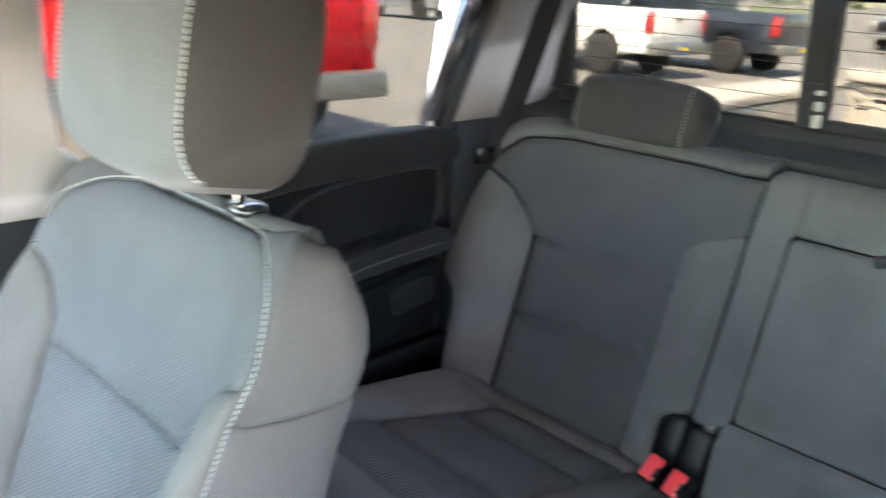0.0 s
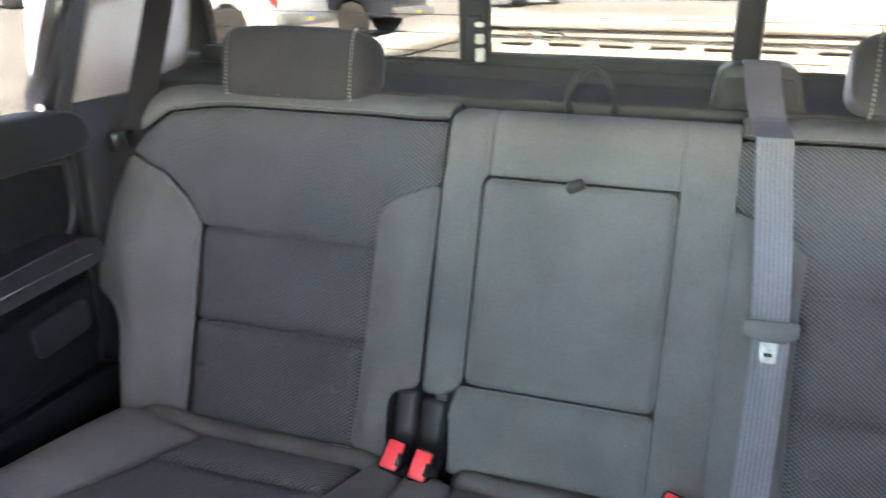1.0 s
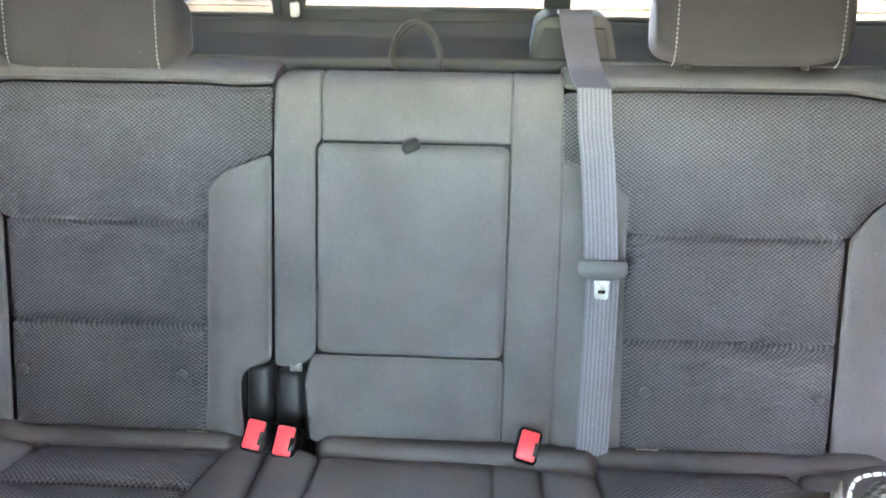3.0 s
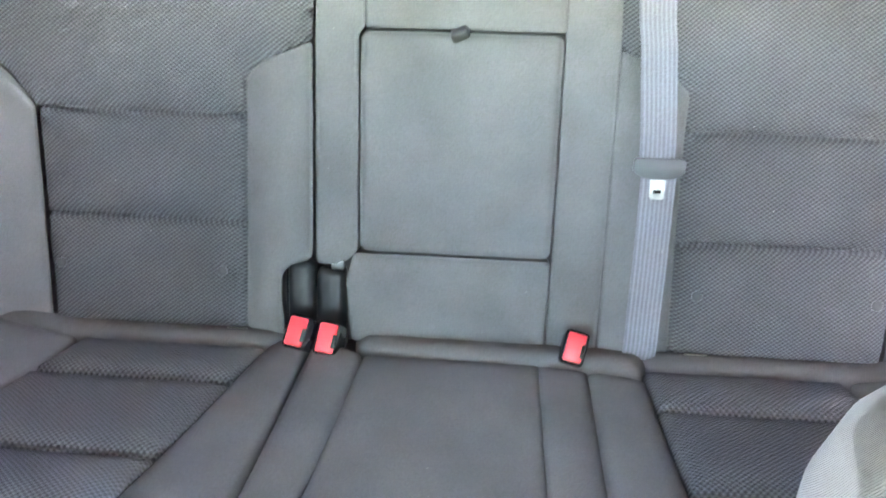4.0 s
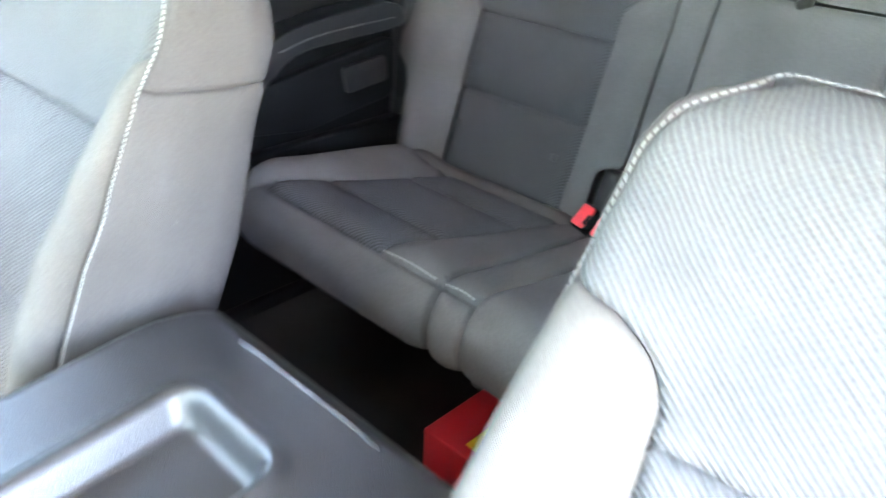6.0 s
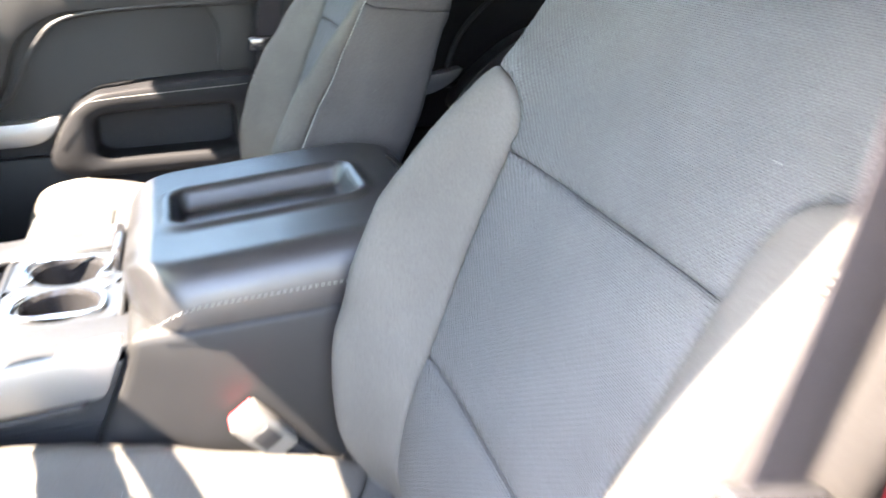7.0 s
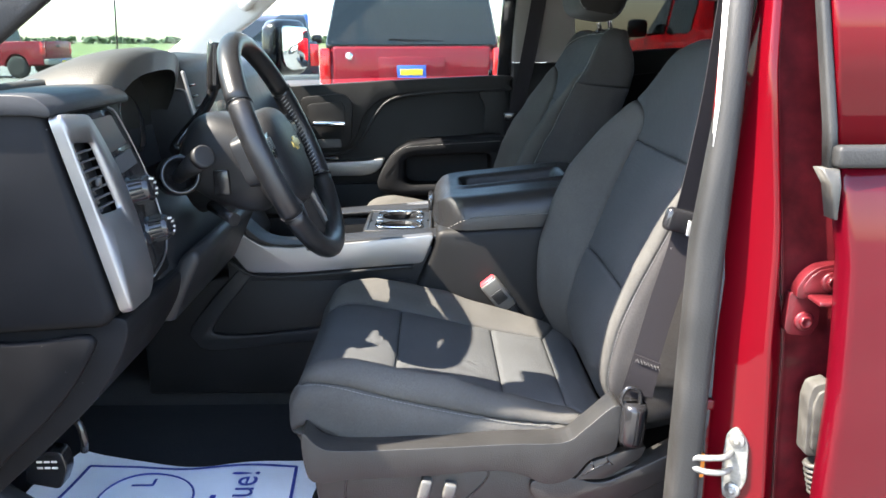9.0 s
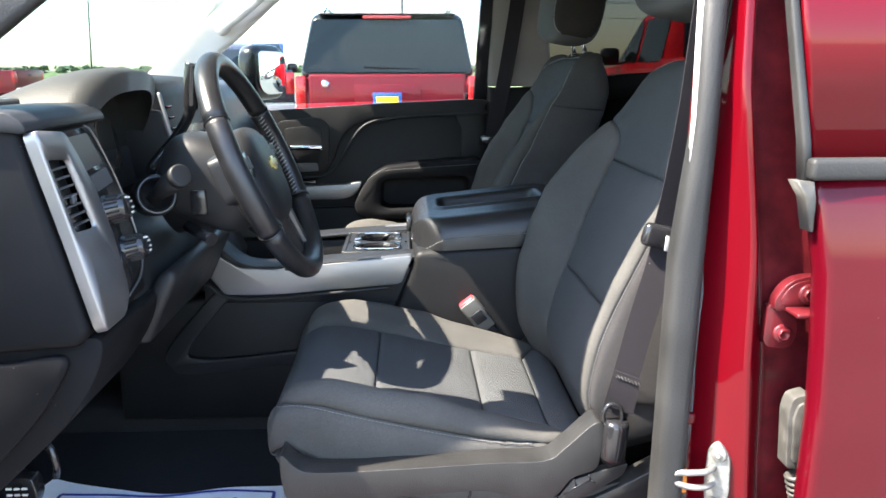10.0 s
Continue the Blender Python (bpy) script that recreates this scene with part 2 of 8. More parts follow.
def part(name, me, mat, parent=None, label="", angle=0.0):
    """Links a mesh or a bmesh as one object under its thing."""
    if isinstance(me, bmesh.types.BMesh):
        bm, me = me, bpy.data.meshes.new(name)
        bmesh.ops.recalc_face_normals(bm, faces=bm.faces)
        bm.to_mesh(me)
        bm.free()
    ob = new(name, me)
    me.materials.append(mat)
    if parent is not None:
        ob.parent = parent
        base, p = Matrix.Identity(4), parent
        while p is not None:
            base = p.matrix_parent_inverse @ p.matrix_basis @ base
            p = p.parent
        ob.matrix_parent_inverse = base.inverted()
    if label:
        ob["label"] = label
    if angle:
        me.set_sharp_from_angle(angle=radians(angle))
    return ob


def solo(name, me, mat, label, category, group="", kind="", angle=0.0):
    return tagged(part(name, me, mat, None, "", angle), label, category, group, kind)


def box(lo, hi, bevel=0.0, seg=2, turn=None):
    bm = bmesh.new()
    bmesh.ops.create_cube(bm, size=1)
    lo, hi = Vector(lo), Vector(hi)
    d = hi - lo
    for v in bm.verts:
        v.co = Vector((v.co.x * d.x, v.co.y * d.y, v.co.z * d.z))
    if bevel:
        bmesh.ops.bevel(bm, geom=list(bm.edges), offset=min(bevel, 0.49 * min(d)), segments=seg, profile=0.5, affect="EDGES")
        for f in bm.faces:
            f.smooth = True
    m = Matrix.Translation((lo + hi) / 2)
    bm.transform(m @ turn if turn is not None else m)
    return bm


def join(*bms):
    out = bms[0]
    for b in bms[1:]:
        tmp = bpy.data.meshes.new("tmp")
        b.to_mesh(tmp)
        out.from_mesh(tmp)
        b.free()
        bpy.data.meshes.remove(tmp)
    return out


def tube(points, radius, seg=8, closed=False, flat=1.0):
    """A round bar along a line of points; radius may change along it."""
    pts = [Vector(p) for p in points]
    n = len(pts)
    rad = radius if isinstance(radius, (list, tuple)) else [radius] * n
    bm = bmesh.new()
    rings, up = [], None
    for i, p in enumerate(pts):
        a = pts[i - 1] if (i or closed) else p
        b = pts[(i + 1) % n] if (i < n - 1 or closed) else p
        t = (b - a).normalized()
        if up is None:
            up = Vector((0, 0, 1)) if abs(t.z) < 0.9 else Vector((0, 1, 0))
        side = t.cross(up).normalized()
        up = side.cross(t).normalized()
        rings.append([bm.verts.new(p + (side * math.cos(k) + up * math.sin(k) * flat) * rad[i])
                      for k in (2 * math.pi * j / seg for j in range(seg))])
    for i in range(n if closed else n - 1):
        r, s = rings[i], rings[(i + 1) % n]
        for j in range(seg):
            bm.faces.new((r[j], r[(j + 1) % seg], s[(j + 1) % seg], s[j])).smooth = True
    if not closed:
        bm.faces.new(rings[0])
        bm.faces.new(rings[-1][::-1])
    return bm


def lathe(profile, seg=24, m=None):
    """A turned body about z from (radius, height) pairs."""
    bm = bmesh.new()
    rings = [[bm.verts.new((r * math.cos(a), r * math.sin(a), h)) for a in (2 * math.pi * j / seg for j in range(seg))]
             for r, h in profile]
    for r, s in zip(rings, rings[1:]):
        for j in range(seg):
            bm.faces.new((r[j], r[(j + 1) % seg], s[(j + 1) % seg], s[j])).smooth = True
    bm.faces.new(rings[0][::-1])
    bm.faces.new(rings[-1])
    if m is not None:
        bm.transform(m)
    return bm


def slab(outline, lo, hi, axis="y", bevel=0.0, seg=2):
    """A polygon drawn out along an axis. axis y: (x, z); x: (y, z); z: (x, y)."""
    bm = bmesh.new()

    def place(p, h):
        return {"y": (p[0], h, p[1]), "x": (h, p[0], p[1]), "z": (p[0], p[1], h)}[axis]
    a = [bm.verts.new(place(p, lo)) for p in outline]
    b = [bm.verts.new(place(p, hi)) for p in outline]
    n = len(outline)
    bm.faces.new(a)
    bm.faces.new(b[::-1])
    for i in range(n):
        bm.faces.new((a[i], b[i], b[(i + 1) % n], a[(i + 1) % n]))
    bmesh.ops.recalc_face_normals(bm, faces=bm.faces)
    if bevel:
        bmesh.ops.bevel(bm, geom=list(bm.edges), offset=bevel, segments=seg, profile=0.5, affect="EDGES", clamp_overlap=True)
        for f in bm.faces:
            f.smooth = True
    return bm


def curve(ctrl, per=8, closed=False):
    """A smooth line through points (Catmull-Rom)."""
    c = [np.array(p, float) for p in ctrl]
    n = len(c)
    out = []
    for i in range(n if closed else n - 1):
        p0 = c[i - 1] if (i or closed) else 2 * c[0] - c[1]
        p1, p2 = c[i], c[(i + 1) % n]
        p3 = c[(i + 2) % n] if (i + 2 < n or closed) else 2 * c[-1] - c[-2]
        for k in range(per):
            t = k / per
            out.append(0.5 * (2 * p1 + (p2 - p0) * t + (2 * p0 - 5 * p1 + 4 * p2 - p3) * t * t + (3 * p1 - p0 - 3 * p2 + p3) * t ** 3))
    if not closed:
        out.append(c[-1])
    return np.array(out)


def arc_table(ctrl, per=12):
    """Length along a smooth line, and the line."""
    p = curve(ctrl, per)
    s = np.concatenate([[0], np.cumsum(np.linalg.norm(np.diff(p, axis=0), axis=1))])
    return s, p


def along(table, s):
    t, p = table
    s = np.asarray(s, float)
    return np.stack([np.interp(s, t, p[:, k]) for k in range(p.shape[1])], -1)


def rounded(outline, r, per=5):
    """The outline with its corners rounded off."""
    pts = [np.array(p, float) for p in outline]
    out = []
    for i, p in enumerate(pts):
        a, b = pts[i - 1] - p, pts[(i + 1) % len(pts)] - p
        la, lb = np.linalg.norm(a), np.linalg.norm(b)
        k = min(r, 0.45 * la, 0.45 * lb)
        q0, q1 = p + a / la * k, p + b / lb * k
        out += [(1 - t) ** 2 * q0 + 2 * t * (1 - t) * p + t * t * q1 for t in np.linspace(0, 1, per)]
    return np.array(out)


def normals(surf, w):
    """Outward normals of a surface; surfaces named in INWARD count the other way."""
    e = 0.002
    n = np.cross(surf(w[:, 0] + e, w[:, 1]) - surf(w[:, 0] - e, w[:, 1]), surf(w[:, 0], w[:, 1] + e) - surf(w[:, 0], w[:, 1] - e))
    n /= np.maximum(np.linalg.norm(n, axis=1, keepdims=True), 1e-9)
    return -n if surf in INWARD else n


INWARD = []


def panel(outline, surf, puff=0.012, rim=0.03, drop=0.004, thick=0.03, cell=0.008, waves=0.0, crease=0.006, pucker=0.0):
    """An upholstered pad: fills an outline in the (u, v) of a surface, bulges in the middle and dips at its seam."""
    poly = np.asarray(outline, float)
    a, b = poly, np.roll(poly, -1, axis=0)
    lo, hi = poly.min(0) - cell, poly.max(0) + cell
    nu, nv = (np.ceil((hi - lo) / cell).astype(int) + 1)
    gu, gv = np.meshgrid(lo[0] + cell * np.arange(nu), lo[1] + cell * np.arange(nv), indexing="ij")
    pts = np.stack([gu.ravel(), gv.ravel()], 1)

    def inside(p):
        c = ((a[None, :, 1] > p[:, None, 1]) != (b[None, :, 1] > p[:, None, 1]))
        with np.errstate(divide="ignore", invalid="ignore"):
            xs = (b[:, 0] - a[:, 0]) * (p[:, None, 1] - a[:, 1]) / (b[:, 1] - a[:, 1]) + a[:, 0]
        return (np.sum(c & (p[:, None, 0] < xs), axis=1) % 2) == 1

    def nearest(p):
        e = b - a
        t = np.clip(((p[:, None] - a) * e).sum(-1) / np.maximum((e * e).sum(-1), 1e-12), 0, 1)
        q = a + t[..., None] * e
        d = np.linalg.norm(q - p[:, None], axis=-1)
        k = d.argmin(1)
        r = np.arange(len(p))
        return d[r, k], q[r, k], arc0[k] + t[r, k] * arcl[k]
    arcl = np.linalg.norm(b - a, axis=1)
    arc0 = np.concatenate([[0], np.cumsum(arcl)[:-1]])
    d, q, run = nearest(pts)
    ins = inside(pts)
    cen = np.stack([(gu[:-1, :-1] + cell / 2).ravel(), (gv[:-1, :-1] + cell / 2).ravel()], 1)
    keep = inside(cen).reshape(nu - 1, nv - 1)
    snap = ~ins | (d < 0.3 * cell)
    uv = np.where(snap[:, None], q, pts)
    dist = np.where(snap, 0, d)
    vid = np.arange(nu * nv).reshape(nu, nv)
    ii, jj = np.nonzero(keep)
    quads = np.stack([vid[ii, jj], vid[ii + 1, jj], vid[ii + 1, jj + 1], vid[ii, jj + 1]], 1)
    used, inv = np.unique(quads, return_inverse=True)
    quads = inv.reshape(-1, 4)
    uv, dist, run = uv[used], dist[used], run[used]
    edges = {}
    for f in quads:
        for k in range(4):
            e = (f[k], f[(k + 1) % 4])
            edges[(min(e), max(e))] = None if (min(e), max(e)) in edges else e
    rimv = sorted({x for e in edges.values() if e is not None for x in e})
    uv[rimv] = nearest(uv[rimv])[1]
    inner = np.ones(len(uv), bool)
    inner[rimv] = False
    dist = np.where(inner, np.maximum(dist, 0.2 * cell), 0)
    if crease < 0.008:
        drop = 0.6 * drop
    t = np.clip(dist / rim, 0, 1)
    near = np.clip(dist / crease, 0, 1)
    hgt = -drop + drop * np.sqrt(np.maximum(1 - (1 - near) ** 2, 0)) + puff * (1 - (1 - t) ** 2)
    if pucker:
        hgt = hgt - pucker * np.exp(-(dist / 0.014) ** 2) * (0.5 + 0.5 * np.sin(run * 2 * math.pi / 0.021 + 1.5 * np.sin(run * 37)))
    if waves:
        hgt = hgt + waves * t * np.array([noise.noise((x * 14, y * 14, 3.7)) for x, y in uv])

    def place(w, h):
        p = surf(w[:, 0], w[:, 1])
        nrm = normals(surf, w)
        return p + nrm * np.asarray(h)[:, None]
    top = place(uv, hgt)
    low = place(uv[rimv], np.full(len(rimv), -thick))
    back = {r: len(uv) + i for i, r in enumerate(rimv)}
    faces = [tuple(f) for f in quads]
    if surf in INWARD:
        faces = [f[::-1] for f in faces]
    for e in edges.values():
        if e is not None:
            faces.append((e[1], e[0], back[e[0]], back[e[1]]))
    return mesh("pad", np.concatenate([top, low]), faces, np.concatenate([uv, uv[rimv]]))


def mirror(outline):
    return np.array([(-u, v) for u, v in outline][::-1])


def stitches(points, mat, parent, length=0.006, gap=0.004, radius=0.0011, name="stitching"):
    """A row of thread stitches along a line in space."""
    p = np.asarray(points, float)
    s = np.concatenate([[0], np.cumsum(np.linalg.norm(np.diff(p, axis=0), axis=1))])
    at = 0.0
    bm = bmesh.new()
    while at + length < s[-1]:
        a, b = (Vector([np.interp(q, s, p[:, k]) for k in range(3)]) for q in (at, at + length))
        t = (b - a).normalized()
        side = t.cross(Vector((0.3, 0.2, 0.93))).normalized()
        up = side.cross(t)
        ring = []
        for c in (a, b):
            ring.append([bm.verts.new(c + (side * x + up * y) * radius) for x, y in ((1, 0), (0, 1), (-1, 0), (0, -1))])
        for j in range(4):
            bm.faces.new((ring[0][j], ring[0][(j + 1) % 4], ring[1][(j + 1) % 4], ring[1][j]))
        bm.faces.new(ring[0])
        bm.faces.new(ring[1][::-1])
        at += length + gap
    return part(name, bm, mat, parent, "pale stitching")


def on_surf(points, surf, lift):
    w = curve(points, 10)
    return surf(w[:, 0], w[:, 1]) + normals(surf, w) * lift


def cushion(size, m, n=3.2, seg=28, rings=16, puff=None):
    """A soft rounded block (superellipsoid)."""
    bm = bmesh.new()
    sx, sy, sz = size

    def pw(c, k):
        return math.copysign(abs(c) ** k, c)
    k = 2 / n
    rows = []
    for i in range(1, rings):
        th = -math.pi / 2 + math.pi * i / rings
        rows.append([bm.verts.new((sx / 2 * pw(math.cos(th), k) * pw(math.cos(a), k), sy / 2 * pw(math.cos(th), k) * pw(math.sin(a), k),
                                   sz / 2 * pw(math.sin(th), k))) for a in (2 * math.pi * j / seg for j in range(seg))])
    bot, top = bm.verts.new((0, 0, -sz / 2)), bm.verts.new((0, 0, sz / 2))
    for r, s in zip(rows, rows[1:]):
        for j in range(seg):
            bm.faces.new((r[j], r[(j + 1) % seg], s[(j + 1) % seg], s[j]))
    for j in range(seg):
        bm.faces.new((bot, rows[0][(j + 1) % seg], rows[0][j]))
        bm.faces.new((top, rows[-1][j], rows[-1][(j + 1) % seg]))
    for f in bm.faces:
        f.smooth = True
    bm.transform(m)
    return bm


def cushion_split(size, m, n, seg, rings, yn):
    """A soft block cut into its middle and its two ends at a share yn of its half width."""
    out = []
    for keep in (lambda y: abs(y) <= yn, lambda y: y > yn, lambda y: y < -yn):
        bm = cushion(size, Matrix.Identity(4), n, seg, rings)
        bmesh.ops.delete(bm, geom=[f for f in bm.faces if not keep(f.calc_center_median().y / (size[1] / 2))], context="FACES")
        bm.transform(m)
        out.append(bm)
    return out


def ribbon(points, width, thick, side):
    """A flat strap along a line of points; side is the way its width lies (one for all, or one a point)."""
    pts = [Vector(p) for p in points]
    n = len(pts)
    sides = [Vector(side).normalized()] * n if not isinstance(side[0], (tuple, list, Vector)) else [Vector(q).normalized() for q in side]
    verts, uvs, s = [], [], 0.0
    for i, p in enumerate(pts):
        t = (pts[min(i + 1, n - 1)] - pts[max(i - 1, 0)]).normalized()
        nrm = t.cross(sides[i]).normalized()
        if i:
            s += (p - pts[i - 1]).length
        for a, b in ((-1, -1), (1, -1), (1, 1), (-1, 1)):
            verts.append(p + sides[i] * a * width / 2 + nrm * b * thick / 2)
            uvs.append((a * width / 2, s))
    faces = [(0, 1, 2, 3), (4 * n - 1, 4 * n - 2, 4 * n - 3, 4 * n - 4)]
    for i in range(n - 1):
        for j in range(4):
            a, b = 4 * i + j, 4 * i + (j + 1) % 4
            faces.append((a, a + 4, b + 4, b))
    return mesh("strap", verts, faces, uvs, smooth=False)


def star(poly, c, angles):
    """Where rays from c at the given angles leave a polygon."""
    p = np.asarray(poly, float)
    q = np.roll(p, -1, axis=0)
    out = []
    for a in angles:
        d = np.array([math.cos(a), math.sin(a)])
        best = 1.0
        for u, v in zip(p, q):
            e = v - u
            den = d[0] * e[1] - d[1] * e[0]
            if abs(den) < 1e-12:
                continue
            w = u - np.array(c)
            t, k = (w[0] * e[1] - w[1] * e[0]) / den, (w[0] * d[1] - w[1] * d[0]) / den
            if t > 1e-6 and -1e-9 <= k <= 1 + 1e-9:
                best = min(best, t)
        out.append((c[0] + d[0] * best, c[1] + d[1] * best))
    return out


# ---- ground and distance ----
GROUND = 0.15


def ground():
    n = 40
    verts, faces = [], []
    xs = [-900 + 1800 * (i / n) for i in range(n + 1)]
    for x in xs:
        for y in xs:
            verts.append((x, y, GROUND))
    for i in range(n):
        for j in range(n):
            a = i * (n + 1) + j
            faces.append((a, a + n + 1, a + n + 2, a + 1))
    solo("ground", mesh("ground", verts, faces), M_GROUND, "pale dusty concrete car lot reaching to the fields", "ground", kind="structure")


ground()
solo("field", box((-420, 48, -0.2), (160, 620, GROUND + 0.012)), M_GRASS, "flat green grass field beside the lot", "field", kind="structure")


# ---- rear bench ----
BACK_K = 0.355
BACK_L = math.sqrt(1 + BACK_K * BACK_K)


def rear_back(u, v):
    """Front face of the rear backrest: u across the truck, v up along it."""
    z = 1.0 + v / BACK_L
    au = np.abs(u)
    fwd = 0.030 * np.exp(-((au - 0.72) / 0.07) ** 2) * np.clip(1.15 - v / 0.42, 0, 1) + 0.012 * np.exp(-((au - 0.255) / 0.04) ** 2)
    roll = np.clip(v - 0.475, 0, None)
    over = np.clip(v - 0.500, 0, None)
    x = 1.515 + BACK_K * (z - 1.0) - fwd + 9.0 * roll ** 2 + 11.0 * over ** 2
    z = z - 3.2 * roll ** 2 - 8.5 * over ** 2
    return np.stack([x, u, z], -1)


rb = rear_back
INWARD.append(rb)


CUSH = arc_table([(1.53, 0.955), (1.47, 0.985), (1.40, 1.000), (1.30, 1.015), (1.20, 1.032), (1.13, 1.046), (1.095, 1.043), (1.068, 1.015),
                  (1.057, 0.980), (1.063, 0.945), (1.095, 0.925)])


def s_of(x):
    """Length along the rear cushion's profile at a given x on its top."""
    t, p = CUSH
    k = int(np.argmin(p[:, 0]))
    return float(np.interp(-x, -p[:k + 1, 0], t[:k + 1]))


def rear_cushion(u, s):
    p = along(CUSH, s)
    au = np.abs(u)
    bump = 0.014 * np.exp(-((au - 0.66) / 0.05) ** 2) * np.clip(1 - (s - 0.40) / 0.1, 0, 1)
    return np.stack([p[:, 0], u, p[:, 1] + bump], -1)


S_FRONT = s_of(1.088)
S_END = CUSH[0][-1]


def rear_headrest(y, lift=0.0, tall=0.125):
    seat = thing("rear_headrest", "dark grey padded rear headrest with pale side stitching on steel posts", "headrest", (1.76, y, 1.47), "rear headrests")
    m = Matrix.Translation((1.755, y, 1.545 + lift)) @ Matrix.Rotation(radians(14), 4, "Y")
    part("cushion", cushion((0.105, 0.275, tall), m, 4.6, 40, 24), M_HEAD, seat)
    for sgn in (-1, 1):
        stitches([m @ Vector((-0.0525 * math.cos(a) ** 0.45 if math.cos(a) > 0 else 0, sgn * 0.112, 0.062 * math.copysign(abs(math.sin(a)) ** 0.45, math.sin(a))))
                               for a in np.linspace(-1.22, 1.22, 30)], M_THREAD, seat, 0.004, 0.0022, 0.0013)
        part("post", tube([(1.735, y + sgn * 0.083, 1.43), (1.740, y + sgn * 0.083, 1.51 + lift)], 0.0065, 12), M_CHROME, seat, "chrome headrest post")
        part("collar", cushion((0.05, 0.052, 0.016), Matrix.Translation((1.733, y + sgn * 0.083, 1.474)), 3), M_GLOSS, seat)
    return seat


def seat_side_pads(seat, sg):
    """The back pads of one outer rear place. sg: +1 towards the passenger's side."""
    def o(*pts):
        a = np.array(pts, float)
        return a if sg > 0 else mirror(a)
    rnd = lambda pts, r=0.005: rounded(o(*pts), min(r, 0.010))
    part("upper_pad", panel(rnd([(0.304, 0.2955), (0.306, 0.345), (0.278, 0.375), (0.2085, 0.400), (0.2065, 0.496), (0.60, 0.496), (0.700, 0.480), (0.748, 0.44),
                                 (0.768, 0.408), (0.690, 0.380), (0.645, 0.340), (0.613, 0.2955)], 0.018), rb, 0.010, 0.05, 0.004, cell=0.005, crease=0.008, pucker=0.001), M_COARSE, seat,
         "dark woven upper back panel")
    part("middle_pad", panel(rnd([(0.305, 0.1407), (0.304, 0.2947), (0.613, 0.2947), (0.609, 0.1407)]), rb, 0.014, 0.05, 0.014, cell=0.005, crease=0.011, pucker=0.0016), M_COARSE, seat)
    part("lower_pad", panel(rnd([(0.309, -0.03), (0.305, 0.1399), (0.609, 0.1399), (0.606, -0.03)]), rb, 0.013, 0.05, 0.014, cell=0.005, crease=0.011, pucker=0.0016), M_COARSE, seat)
    part("outer_bolster", panel(rnd([(0.6066, -0.03), (0.6098, 0.15), (0.6138, 0.298), (0.647, 0.339), (0.692, 0.376), (0.768, 0.404), (0.795, 0.33), (0.812, 0.22),
                                     (0.806, 0.168), (0.765, 0.150), (0.742, 0.12), (0.728, 0.05), (0.715, -0.03)], 0.02), rb, 0.013, 0.06, 0.003, 0.06, cell=0.006, crease=0.006), M_SMOOTH, seat,
         "smooth charcoal bolster")
    inner = [(0.308, -0.02), (0.3043, 0.15), (0.3033, 0.295), (0.3053, 0.3445), (0.2775, 0.3742), (0.209, 0.399), (0.208, 0.10), (0.214, 0.090), (0.240, 0.086), (0.252, 0.072), (0.252, 0.03), (0.248, 0.0), (0.250, -0.03)]
    if sg > 0:
        part("inner_bolster", panel(rnd(inner, 0.014), rb, 0.010, 0.04, 0.003, cell=0.006, crease=0.006), M_SMOOTH, seat, "smooth charcoal bolster")
    for uu in (0.335, 0.575):
        uu *= sg
        q = rb(np.array([uu]), np.array([0.072]))[0]
        part("button", lathe([(0.0075, 0), (0.0075, 0.003), (0.006, 0.0045), (0.0, 0.005)], 14,
                             Matrix.Translation(q + np.array([-0.0225, 0, 0.008])) @ Matrix.Rotation(radians(-70), 4, "Y")), M_PLAST2, seat, "round grey trim button")
    part("crown_pad", panel(rnd([(0.2070, 0.4975), (0.60, 0.4975), (0.702, 0.4815), (0.752, 0.442), (0.758, 0.46), (0.735, 0.53), (0.69, 0.565), (0.2070, 0.565)], 0.006), rb, 0.006, 0.02, 0.001, cell=0.006), M_SMOOTH, seat,
         "smooth charcoal crown of the backrest")
    top = on_surf([(0.21 * sg, 0.5005), (0.4 * sg, 0.5005), (0.60 * sg, 0.5005), (0.70 * sg, 0.4845), (0.74 * sg, 0.455)], rb, 0.0050)
    stitches(top, M_THREADD, seat, 0.0045, 0.002, 0.0010)


